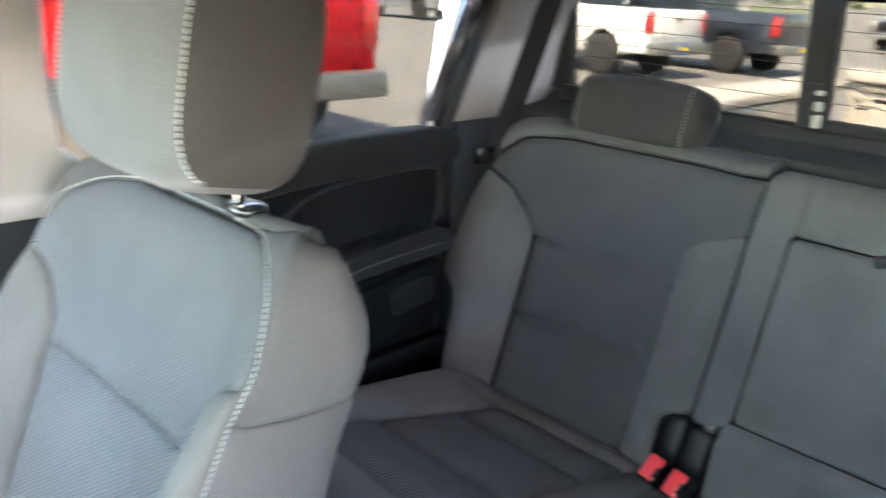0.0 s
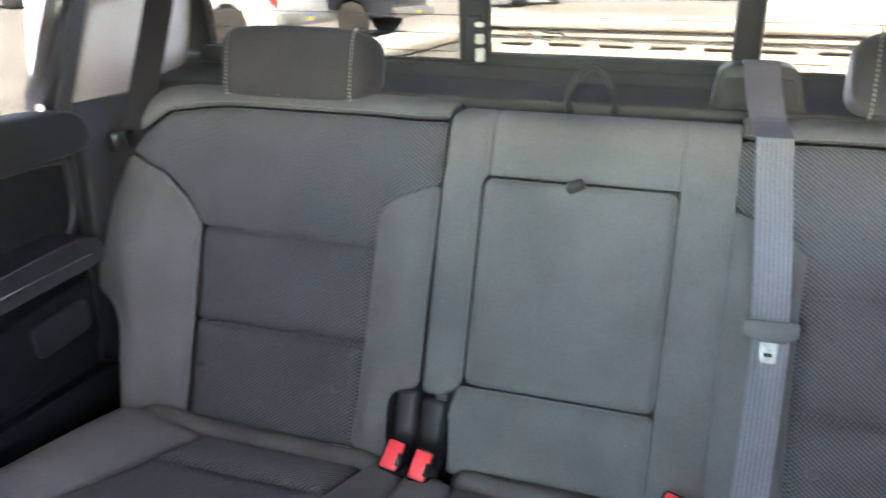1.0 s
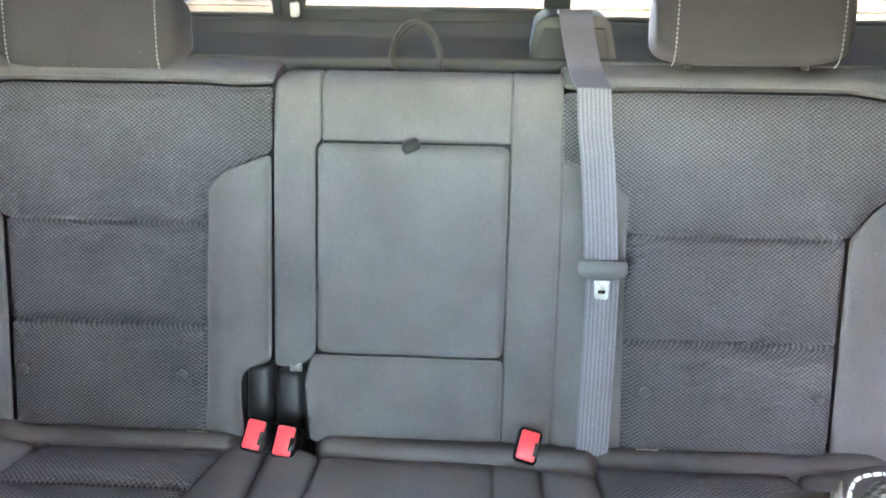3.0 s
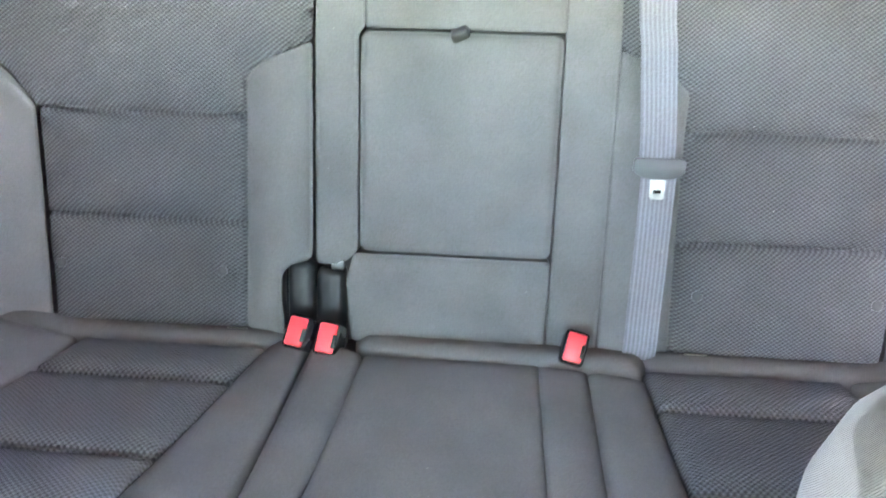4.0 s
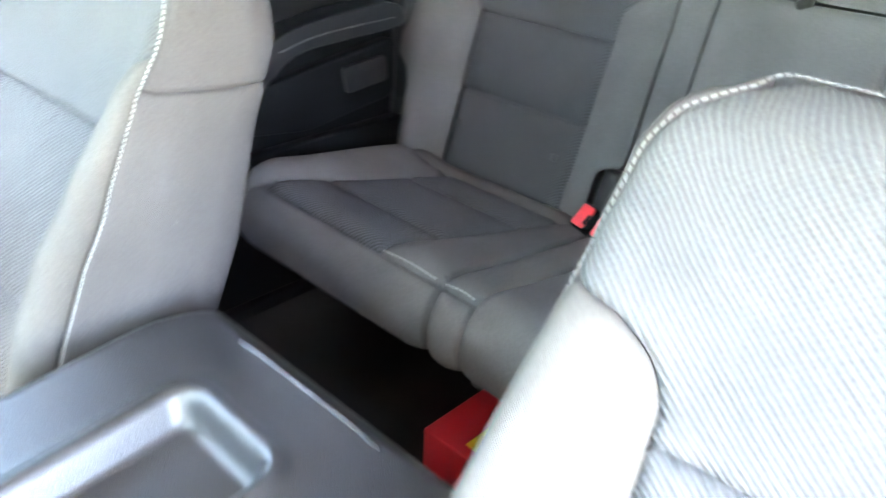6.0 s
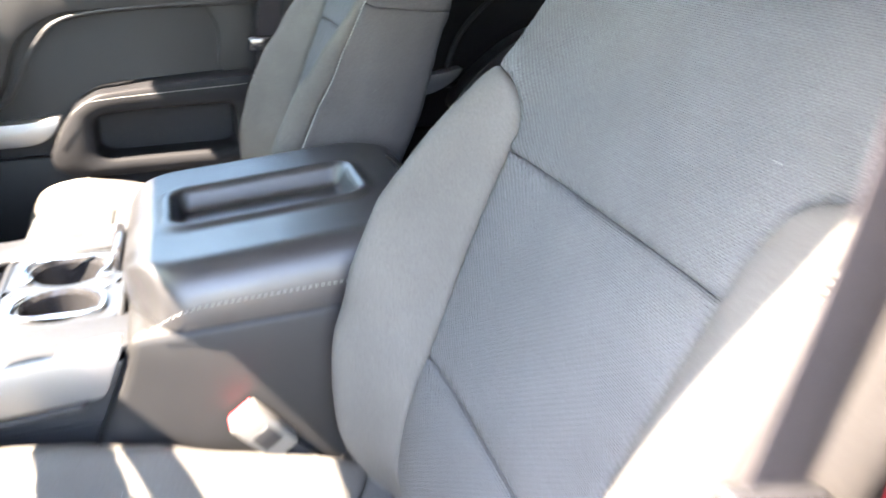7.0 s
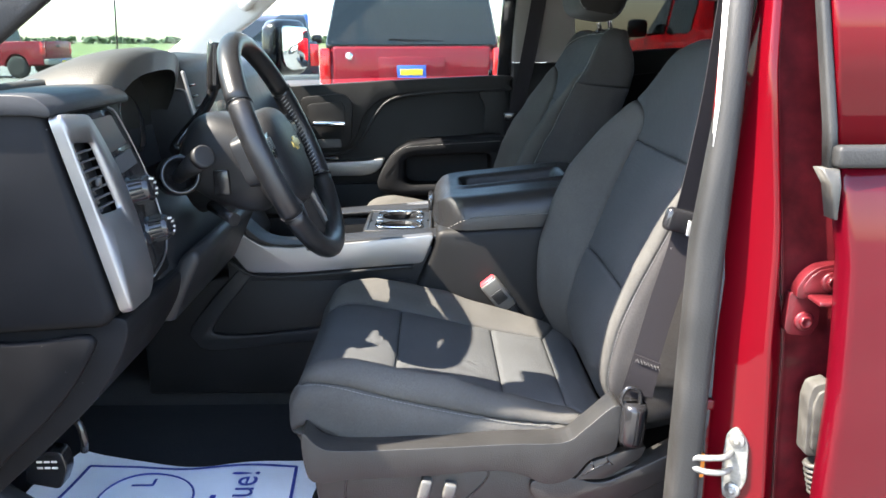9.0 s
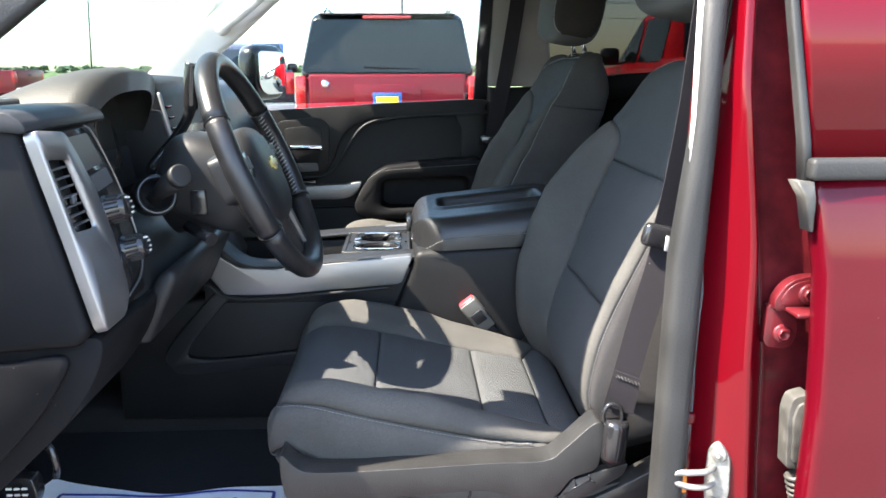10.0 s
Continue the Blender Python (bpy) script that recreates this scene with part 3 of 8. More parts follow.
def seat_side_cushion(seat, sg, inner_front, inner_rear, split):
    def o(*pts):
        a = np.array([(u, s_of(x) if x > 1.09 else S_FRONT + (1.09 - x)) for u, x in pts], float)
        return a if sg > 0 else mirror(a)
    rnd = lambda pts, r=0.005: rounded(o(*pts), r if r > 0.025 else min(r, 0.008))
    sb = rear_cushion
    yi = lambda x: inner_rear + (inner_front - inner_rear) * (1.42 - x) / 0.33
    yo = lambda x: 0.54 + 0.085 * (1.42 - x) / 0.33
    part("rear_roll", panel(rnd([(split + 0.055, 1.457), (0.535, 1.457), (0.60, 1.468), (0.715, 1.485), (0.715, 1.53), (split, 1.53)], 0.02), sb, 0.014, 0.03, 0.004), M_SMOOTH, seat)
    for a, b in ((1.455, 1.3605), (1.3595, 1.2019), (1.2009, 1.0883)):
        part("seat_pad", panel(rnd([(yi(a), a), (yi(b), b), (yo(b), b), (yo(a), a)]), sb, 0.010, 0.045, 0.011, cell=0.005, crease=0.011, pucker=0.0016), M_COARSE, seat, "coarse woven seat panel")
    part("outer_bolster", panel(rnd([(yo(1.455) + 0.001, 1.455), (yo(1.09) + 0.001, 1.09), (0.665, 1.06), (0.700, 1.13), (0.712, 1.30), (0.705, 1.478), (0.62, 1.468)], 0.03),
                                sb, 0.013, 0.045, 0.003, 0.08), M_SMOOTH, seat, "smooth charcoal bolster")
    if sg > 0:
        part("inner_bolster", panel(rnd([(split, 1.50), (split, 1.0883), (inner_front - 0.0004, 1.0883), (yi(1.455) - 0.0004, 1.455), (split + 0.045, 1.485)], 0.006),
                                    sb, 0.009, 0.04, 0.002, 0.08, cell=0.006, crease=0.006), M_SMOOTH, seat, "smooth charcoal bolster")
    edge = split if sg > 0 else 0.189
    front = rounded(np.array([(edge, S_FRONT + 0.0005), (edge, S_END), (0.66, S_END), (0.675, S_FRONT + 0.05), (0.655, S_FRONT + 0.0005)]), 0.004)
    part("front_face", panel(front if sg > 0 else mirror(front), sb, 0.008, 0.04, 0.002, 0.08, cell=0.006, crease=0.006), M_SMOOTH, seat)


def bench_core(seat, y0, y1):
    part("backrest_shell", slab([(1.54, 0.94), (1.70, 1.455), (1.78, 1.455), (1.80, 0.94)], y0 + 0.012, y1 - 0.012, "y", 0.012), M_PLASTIC, seat)
    part("base", slab([(1.135, 0.935), (1.125, 1.0), (1.45, 0.965), (1.60, 0.93), (1.60, 0.86), (1.24, 0.88)], y0 + 0.012, y1 - 0.012, "y", 0.01), M_PLASTIC, seat)
    for y in (y0 + 0.08, y1 - 0.08):
        part("leg", box((1.30, y - 0.02, 0.68), (1.36, y + 0.02, 0.87), 0.006), M_PLASTIC, seat)


def rear_bench():
    forty = thing("bench_seat", "narrow charcoal cloth rear bench section with folding back", "seat", (1.4, 0.45, 0.68), "rear bench")
    bench_core(forty, 0.215, 0.705)
    seat_side_pads(forty, 1)
    seat_side_cushion(forty, 1, 0.330, 0.268, 0.207)
    sixty = thing("bench_seat", "wide charcoal cloth rear bench section with centre armrest", "seat", (1.4, -0.25, 0.68), "rear bench")
    bench_core(sixty, -0.705, 0.198)
    seat_side_pads(sixty, -1)
    seat_side_cushion(sixty, -1, 0.282, 0.265, 0.225)
    R = rounded
    part("cap_pad", panel(R([(0.1370, 0.4178), (0.1370, 0.525), (-0.1350, 0.525), (-0.1350, 0.4178)], 0.003), rb, 0.006, 0.04, 0.002, cell=0.005, crease=0.005), M_SMOOTH, sixty)
    part("side_pad", panel(R([(0.203, 0.086), (0.2055, 0.40), (0.203, 0.505), (0.188, 0.525), (0.1375, 0.525), (0.1375, 0.418), (0.1455, 0.41), (0.1430, 0.108), (0.152, 0.096), (0.172, 0.082)], 0.006),
                           rb, 0.006, 0.03, 0.002, cell=0.005, crease=0.005), M_SMOOTH, sixty)
    part("side_pad", panel(R([(-0.1340, -0.03), (-0.1350, 0.10), (-0.1360, 0.41), (-0.1355, 0.418), (-0.1355, 0.525), (-0.206, 0.525), (-0.209, 0.385), (-0.206, -0.03)], 0.003),
                           rb, 0.006, 0.03, 0.002, cell=0.005, crease=0.005), M_SMOOTH, sixty)
    part("belt_pad", panel(R([(-0.2066, -0.03), (-0.2096, 0.399), (-0.2775, 0.3742), (-0.3053, 0.3445), (-0.3033, 0.295), (-0.3043, 0.14), (-0.3085, -0.03)], 0.004), rb, 0.008, 0.04, 0.003, cell=0.005, crease=0.005),
         M_SMOOTH, sixty)
    part("lower_centre_pad", panel(R([(0.149, 0.1035), (-0.1335, 0.1035), (-0.1328, -0.03), (0.150, -0.03), (0.160, 0.06)], 0.008), rb, 0.006, 0.03, 0.002, cell=0.005, crease=0.005), M_SMOOTH, sixty)
    arm = part("armrest", panel(R([(0.141, 0.106), (0.1432, 0.4145), (-0.1340, 0.4145), (-0.1332, 0.106)], 0.014), rb, 0.007, 0.018, 0.006, 0.05, cell=0.005), M_SMOOTH, sixty,
               "folded centre armrest with thin dark gap round it")
    q = rb(np.array([0.006]), np.array([0.413]))[0]
    part("pull_tab", box(q + np.array([-0.026, -0.013, -0.003]), q + np.array([-0.008, 0.013, 0.012]), 0.005, 3, Matrix.Rotation(radians(-24), 4, "X") @ Matrix.Rotation(radians(-15), 4, "Y")), M_RUBBER, arm, "dark rubber pull tab")
    s = lambda x: s_of(x)
    f = S_FRONT
    part("centre_pad", panel(R([(0.121, s(1.452)), (0.136, f), (0.137, S_END), (-0.124, S_END), (-0.124, f), (-0.122, s(1.452))], 0.006), rear_cushion, 0.006, 0.05, 0.0025), M_SIDE, sixty)
    part("edge_pad", panel(R([(0.199, s(1.49)), (0.199, f), (0.138, f), (0.124, s(1.452)), (0.16, s(1.475))], 0.010), rear_cushion, 0.008, 0.03, 0.003, 0.08), M_SMOOTH, sixty)
    part("front_edge", panel(R([(0.199, f + 0.0005), (0.199, S_END), (0.139, S_END), (0.139, f + 0.0005)], 0.006), rear_cushion, 0.008, 0.03, 0.002, 0.08, cell=0.006), M_SMOOTH, sixty)
    part("edge_pad", panel(R([(-0.1228, s(1.45)), (-0.1250, f), (-0.1250, S_END), (-0.1878, S_END), (-0.1878, f), (-0.1878, s(1.44))], 0.003), rear_cushion, 0.008, 0.03, 0.003), M_SIDE, sixty)
    part("edge_pad", panel(R([(-0.189, s(1.44)), (-0.189, f), (-0.280, f), (-0.263, s(1.425)), (-0.23, s(1.435))], 0.006), rear_cushion, 0.009, 0.03, 0.003), M_SIDE, sixty)
    part("centre_roll", panel(R([(0.150, s(1.53)), (0.135, s(1.475)), (0.06, s(1.457)), (-0.19, s(1.447)), (-0.26, s(1.43)), (-0.29, s(1.53))], 0.012), rear_cushion, 0.014, 0.025, 0.004),
         M_SMOOTH, sixty)
    for a, b in ((0.325, 0.215), (0.196, 0.140)):
        stitches(on_surf([(a, f - 0.006), ((a + b) / 2, f - 0.0085), (b, f - 0.006)], rear_cushion, 0.0045), M_THREAD, forty if a > 0.2 else sixty, 0.006, 0.002, 0.0014)
    for u, tag_of in ((0.318, forty), (-0.345, sixty)):
        q = rb(np.array([u]), np.array([-0.018]))[0]
        part("paper_tag", box(q + np.array([-0.034, -0.016, 0.000]), q + np.array([-0.010, 0.016, 0.006]), 0.001), M_DULLW, tag_of, "white paper tag in the seat joint")
    for y in (0.49, -0.470):
        rear_headrest(y, lift=-0.020 if y > 0 else 0.003, tall=0.125 if y > 0 else 0.117)


rear_bench()


def _boxm(lo, hi, bevel, m, seg=2):
    bm = box(lo, hi, bevel, seg)
    bm.transform(m)
    return bm


def buckle(m, label, group="", tall=0.055):
    b = thing("belt_buckle", label, "seat belt buckle", m.translation, group)
    part("housing", _boxm((-0.017, -0.024, -tall), (0.017, 0.024, 0), 0.006, m), M_GLOSS, b)
    part("button", _boxm((-0.013, -0.0205, -0.012), (0.013, 0.0205, 0.0030), 0.003, m), M_BUTTON, b, "bright red press button")
    part("slot", _boxm((0.0085, -0.013, 0.0005), (0.0138, 0.006, 0.0038), 0.001, m), M_GLOSS, b)
    return b


for yy, roll, xx, zz in ((0.216, 10, 1.452, 1.024), (0.172, 8, 1.446, 1.020), (-0.170, 14, 1.455, 1.022)):
    buckle(Matrix.Translation((xx, yy, zz)) @ Matrix.Rotation(radians(-46), 4, "Y") @ Matrix.Rotation(radians(-90), 4, "Z") @ Matrix.Rotation(radians(-roll), 4, "Z"),
           "black seat belt buckle with red button on the rear bench", "rear buckles")

hb = thing("hinge_cover", "black plastic seat hinge cover in the gap of the rear bench", "hinge", (1.53, 0.2, 0.95))
part("cover", _boxm((-0.012, 0.0, -0.08), (0.03, 0.039, 0.070), 0.011, Matrix.Translation((1.533, 0.209, 1.01)) @ Matrix.Rotation(radians(19), 4, "Y")), M_PLASTIC, hb)
part("cover", _boxm((-0.008, 0.0, -0.08), (0.03, 0.044, 0.060), 0.012, Matrix.Translation((1.535, 0.163, 1.01)) @ Matrix.Rotation(radians(19), 4, "Y")), M_PLASTIC, hb)
part("bracket", _boxm((-0.002, -0.008, -0.008), (0.004, 0.010, 0.006), 0.001, Matrix.Translation((1.545, 0.172, 1.078))), M_STEEL, hb, "small bare steel bracket")


def rear_belt():
    b = thing("seat_belt", "grey woven centre seat belt hanging down the rear backrest", "seat belt", (1.53, -0.26, 1.0))
    pts = [(1.80, -0.222, 1.50), (1.786, -0.222, 1.552), (1.757, -0.223, 1.561), (1.738, -0.226, 1.538), (1.705, -0.236, 1.494)]
    q = rb(np.array([-0.2455]), np.array([0.497]))[0]
    pts.append((q[0] - 0.016, -0.2455, q[2] + 0.008))
    part("sleeve", ribbon(curve(pts, 6), 0.0475, 0.0026, (0, 1, 0)), M_WEBS, b, "plum-grey densely woven upper length of the belt")
    pts = [pts[-1]]
    for v, u in ((0.44, -0.249), (0.40, -0.254), (0.30, -0.262), (0.255, -0.264)):
        q = rb(np.array([u]), np.array([v]))[0]
        pts.append((q[0] - 0.018, u, q[2] + 0.006))
    part("strap", ribbon(curve(pts, 6), 0.047, 0.002, (0, 1, 0)), M_WEB, b)
    low = []
    for v, u in ((0.262, -0.268), (0.20, -0.268), (0.12, -0.267), (0.05, -0.265), (0.0, -0.264), (-0.02, -0.262)):
        q = rb(np.array([u]), np.array([v]))[0]
        low.append((q[0] - 0.0145 - 0.004 * (v > 0.2), u, q[2] + 0.005))
    part("strap", ribbon(curve(low, 5), 0.046, 0.002, (0, 1, 0)), M_WEB, b)
    q = rb(np.array([-0.266]), np.array([0.252]))[0]
    m = Matrix.Translation(q + np.array([-0.024, 0, 0.006])) @ Matrix.Rotation(radians(19), 4, "Y")
    bar = slab(rounded([(-0.034, 0.014), (0.034, 0.014), (0.034, -0.006), (0.016, -0.014), (-0.016, -0.014), (-0.034, -0.006)], 0.006), -0.005, 0.005, "x", 0.002)
    bar.transform(m)
    part("tongue_grip", bar, M_PLAST2, b, "dark plastic latch grip")
    tng = slab(rounded([(-0.0105, -0.012), (0.0105, -0.012), (0.0095, -0.041), (-0.0095, -0.041)], 0.004), -0.001, 0.001, "x")
    tng.transform(m)
    part("tongue", tng, M_STEELD, b, "bare steel latch tongue")
    slot = slab([(-0.005, -0.028), (0.005, -0.028), (0.005, -0.033), (-0.005, -0.033)], -0.0018, 0.0018, "x")
    slot.transform(m)
    part("slot", slot, M_GLOSS, b)


rear_belt()


# ---- front seats ----
RING = arc_table([(0, 0), (0.08, 0.0), (0.14, 0.006), (0.175, 0.024), (0.203, 0.048), (0.221, 0.052), (0.233, 0.034), (0.241, -0.01), (0.250, -0.06), (0.252, -0.105), (0.238, -0.138), (0.19, -0.152), (0.0, -0.155)], 10)
SPINE = arc_table([(0.640, 0.87), (0.622, 0.93), (0.613, 0.98), (0.630, 1.05), (0.658, 1.115), (0.706, 1.22), (0.747, 1.305), (0.797, 1.41), (0.816, 1.455), (0.834, 1.480), (0.860, 1.494), (0.874, 1.491), (0.884, 1.482)], 12)


def spine_s(z):
    t, p = SPINE
    k = int(np.argmax(p[:, 1]))
    return float(np.interp(z, p[:k + 1, 1], t[:k + 1]))


WID_S = [0, 0.15, 0.30, spine_s(1.40), spine_s(1.45), spine_s(1.472), spine_s(1.489), spine_s(1.494) + 0.02, SPINE[0][-1]]
WID_W = [0.92, 0.98, 1.0, 1.01, 0.985, 0.94, 0.84, 0.77, 0.77]
BOL_S = [0.0, 0.08, 0.15, 0.21, 0.28, 0.36, 0.44, 0.50, 0.56, 0.66]
BOL_W = [0.30, 0.65, 1.05, 1.35, 1.50, 1.45, 1.05, 0.60, 0.25, 0.0]


def front_back(yc, dx=0.0, slack=0, wings=0.0):
    def surf(u, s):
        u, s = np.asarray(u, float), np.asarray(s, float)
        c = along(SPINE, np.clip(s, 0, SPINE[0][-1]))
        e = 0.004
        t = along(SPINE, np.clip(s + e, 0, SPINE[0][-1])) - along(SPINE, np.clip(s - e, 0, SPINE[0][-1]))
        t /= np.linalg.norm(t, axis=1, keepdims=True)
        fwd = np.stack([-t[:, 1], t[:, 0]], 1)
        r = along(RING, np.abs(u))
        wid = np.interp(s, WID_S, WID_W)
        bol = np.interp(s, BOL_S, BOL_W)
        trim = (0.0 if yc < 0 else 0.004) * (np.sign(u) == -np.sign(yc)) * np.clip((c[:, 1] - 1.24) / 0.14, 0, 1) * np.clip((np.abs(r[:, 0]) - 0.12) / 0.10, 0, 1)
        side = np.where(np.sign(u) == slack, 0.30, 1.0)
        dep = np.interp(s, [0.0, 0.3, 0.5, 0.62, 0.8], [1.15, 1.0, 1.0, 1.0, 1.0])
        wing = wings * np.clip((np.abs(r[:, 0]) - 0.10) / 0.13, 0, 1) ** 2 * np.clip((s - 0.40) / 0.12, 0, 1) * np.clip((SPINE[0][-1] - s) / 0.06, 0, 1)
        if yc < 0:
            # the driver's inner bolster is fuller, and the back narrows behind it
            side = np.where(np.sign(u) == 1, np.interp(s, [0.25, 0.44, 0.52, 0.60], [1.05, 1.22, 1.5, 1.5]), side)
            r = r - np.stack([np.where(np.sign(u) == 1, 0.024 * np.clip((-r[:, 1] - 0.02) / 0.10, 0, 1), 0), np.zeros(len(r))], 1)
        else:
            r = r - np.stack([np.where(np.sign(u) == -1, 0.014 * np.clip((-r[:, 1] - 0.02) / 0.10, 0, 1) * np.clip((1.42 - c[:, 1]) / 0.10, 0, 1), 0), np.zeros(len(r))], 1)
        f = np.where(r[:, 1] > 0, r[:, 1] * bol * side, 0.0) + wing
        f = f - 0.015 * (np.sign(u) == slack) * np.clip((0.25 - s) / 0.20, 0, 1) * np.clip((r[:, 0] - 0.11) / 0.10, 0, 1)
        # the sides go back along the normal low down and level near the top, and close at the rear face
        back = np.clip(-r[:, 1], 0, None)
        rear = np.interp(c[:, 1], [1.36, 1.40, 1.445, 1.475, 1.494], [0.932, 0.928, 0.912, 0.894, 0.872]) - (np.interp(c[:, 1], [1.34, 1.43], [0.028, 0.004]) if yc > 0 else 0.008)
        room = np.clip(rear - c[:, 0], 0.002, (0.155 if yc < 0 else np.interp(c[:, 1], [1.34, 1.43], [0.135, 0.155])) * dep) / 0.155
        t = np.clip((c[:, 1] - 1.22) / 0.14, 0, 1) * (s > 0.2)
        t = np.maximum(t, s > SPINE[0][-1] - 0.12)
        bx, bz = -fwd[:, 0] * (1 - t) + t, -fwd[:, 1] * (1 - t) - 0.10 * t
        return np.stack([dx + c[:, 0] + fwd[:, 0] * f + bx * back * room, yc + np.sign(u) * (r[:, 0] * wid - trim),
                         c[:, 1] + fwd[:, 1] * f + bz * back * room + (0.020 if yc > 0 else 0.0) * np.clip(s / 0.6, 0, 1)], -1)
    return surf


FC = arc_table([(0.66, 0.885), (0.58, 0.905), (0.46, 0.925), (0.36, 0.947), (0.28, 0.965), (0.20, 0.980), (0.155, 0.978), (0.128, 0.955), (0.120, 0.91), (0.135, 0.862), (0.17, 0.845)])
FRING = arc_table([(0, 0), (0.10, 0.0), (0.15, 0.005), (0.19, 0.019), (0.222, 0.031), (0.242, 0.013), (0.250, -0.02), (0.253, -0.05), (0.253, -0.10), (0.25, -0.13)], 10)


def fc_s(x):
    t, p = FC
    k = int(np.argmin(p[:, 0]))
    return float(np.interp(-x, -p[:k + 1, 0], t[:k + 1]))


def front_cushion(yc):
    def surf(u, s):
        u, s = np.asarray(u, float), np.asarray(s, float)
        c = along(FC, s)
        r = along(FRING, np.abs(u))
        bol = np.interp(s, [0.0, 0.12, 0.20, 0.30, 0.45, 0.55], [0.0, 0.15, 0.55, 1.0, 0.9, 0.3])
        wid = np.interp(s, [0.0, 0.12, 0.3, 0.44, 0.49, 0.53, 0.57, 0.66], [0.92, 0.98, 1.0, 1.0, 0.985, 0.95, 0.91, 0.86])
        up = np.where(r[:, 1] > 0, r[:, 1] * bol, r[:, 1] * np.interp(s, [0, 0.45, 0.6], [0.85, 0.85, 0.25]))
        return np.stack([c[:, 0], yc + np.sign(u) * r[:, 0] * wid, c[:, 1] + up], -1)
    return surf


def neg(surf):
    """u mirrored, so that pads made for one side face outwards on it."""
    return lambda u, s: surf(-np.asarray(u), s)


def driver_shield(seat):
    """The outer side shield of the driver's seat: a grained flange that ramps up to the belt anchor over a flat side."""
    low = rounded([(0.158, 0.862), (0.420, 0.872), (0.560, 0.850), (0.735, 0.880), (0.715, 0.775), (0.45, 0.750), (0.21, 0.760), (0.165, 0.80)], 0.02)
    part("side_shield", slab(low, -0.733, -0.70, "y", 0.006, 3), M_SHIELD, seat, "charcoal plastic seat side shield")
    flange = curve([(0.146, 0.930), (0.168, 0.910), (0.200, 0.901), (0.321, 0.904), (0.455, 0.910), (0.536, 0.912), (0.566, 0.932), (0.598, 0.962), (0.614, 0.972), (0.622, 0.962), (0.619, 0.920),
                    (0.612, 0.896), (0.578, 0.882), (0.553, 0.853), (0.515, 0.842), (0.480, 0.856), (0.436, 0.866), (0.318, 0.857), (0.216, 0.853), (0.163, 0.848), (0.148, 0.875)], 5, True)
    part("flange", slab(flange, -0.746, -0.70, "y", 0.009, 4), M_SHIELD, seat, "grained flange ramping up to the belt anchor")
    part("lower_rail", slab(curve([(0.553, 0.850), (0.600, 0.842), (0.66, 0.868), (0.735, 0.905), (0.738, 0.885), (0.70, 0.850), (0.62, 0.805), (0.55, 0.790), (0.50, 0.812), (0.49, 0.842), (0.52, 0.850)], 5, True), -0.742, -0.70, "y", 0.008, 3), M_SHIELD, seat)
    line = curve([(0.205, 0.760), (0.208, 0.838), (0.222, 0.8495), (0.318, 0.852), (0.400, 0.860), (0.425, 0.858), (0.418, 0.838), (0.385, 0.806), (0.340, 0.785)], 6)
    part("panel_groove", tube([(x, -0.7335, z) for x, z in line], 0.0016, 6), M_GLOSS, seat)


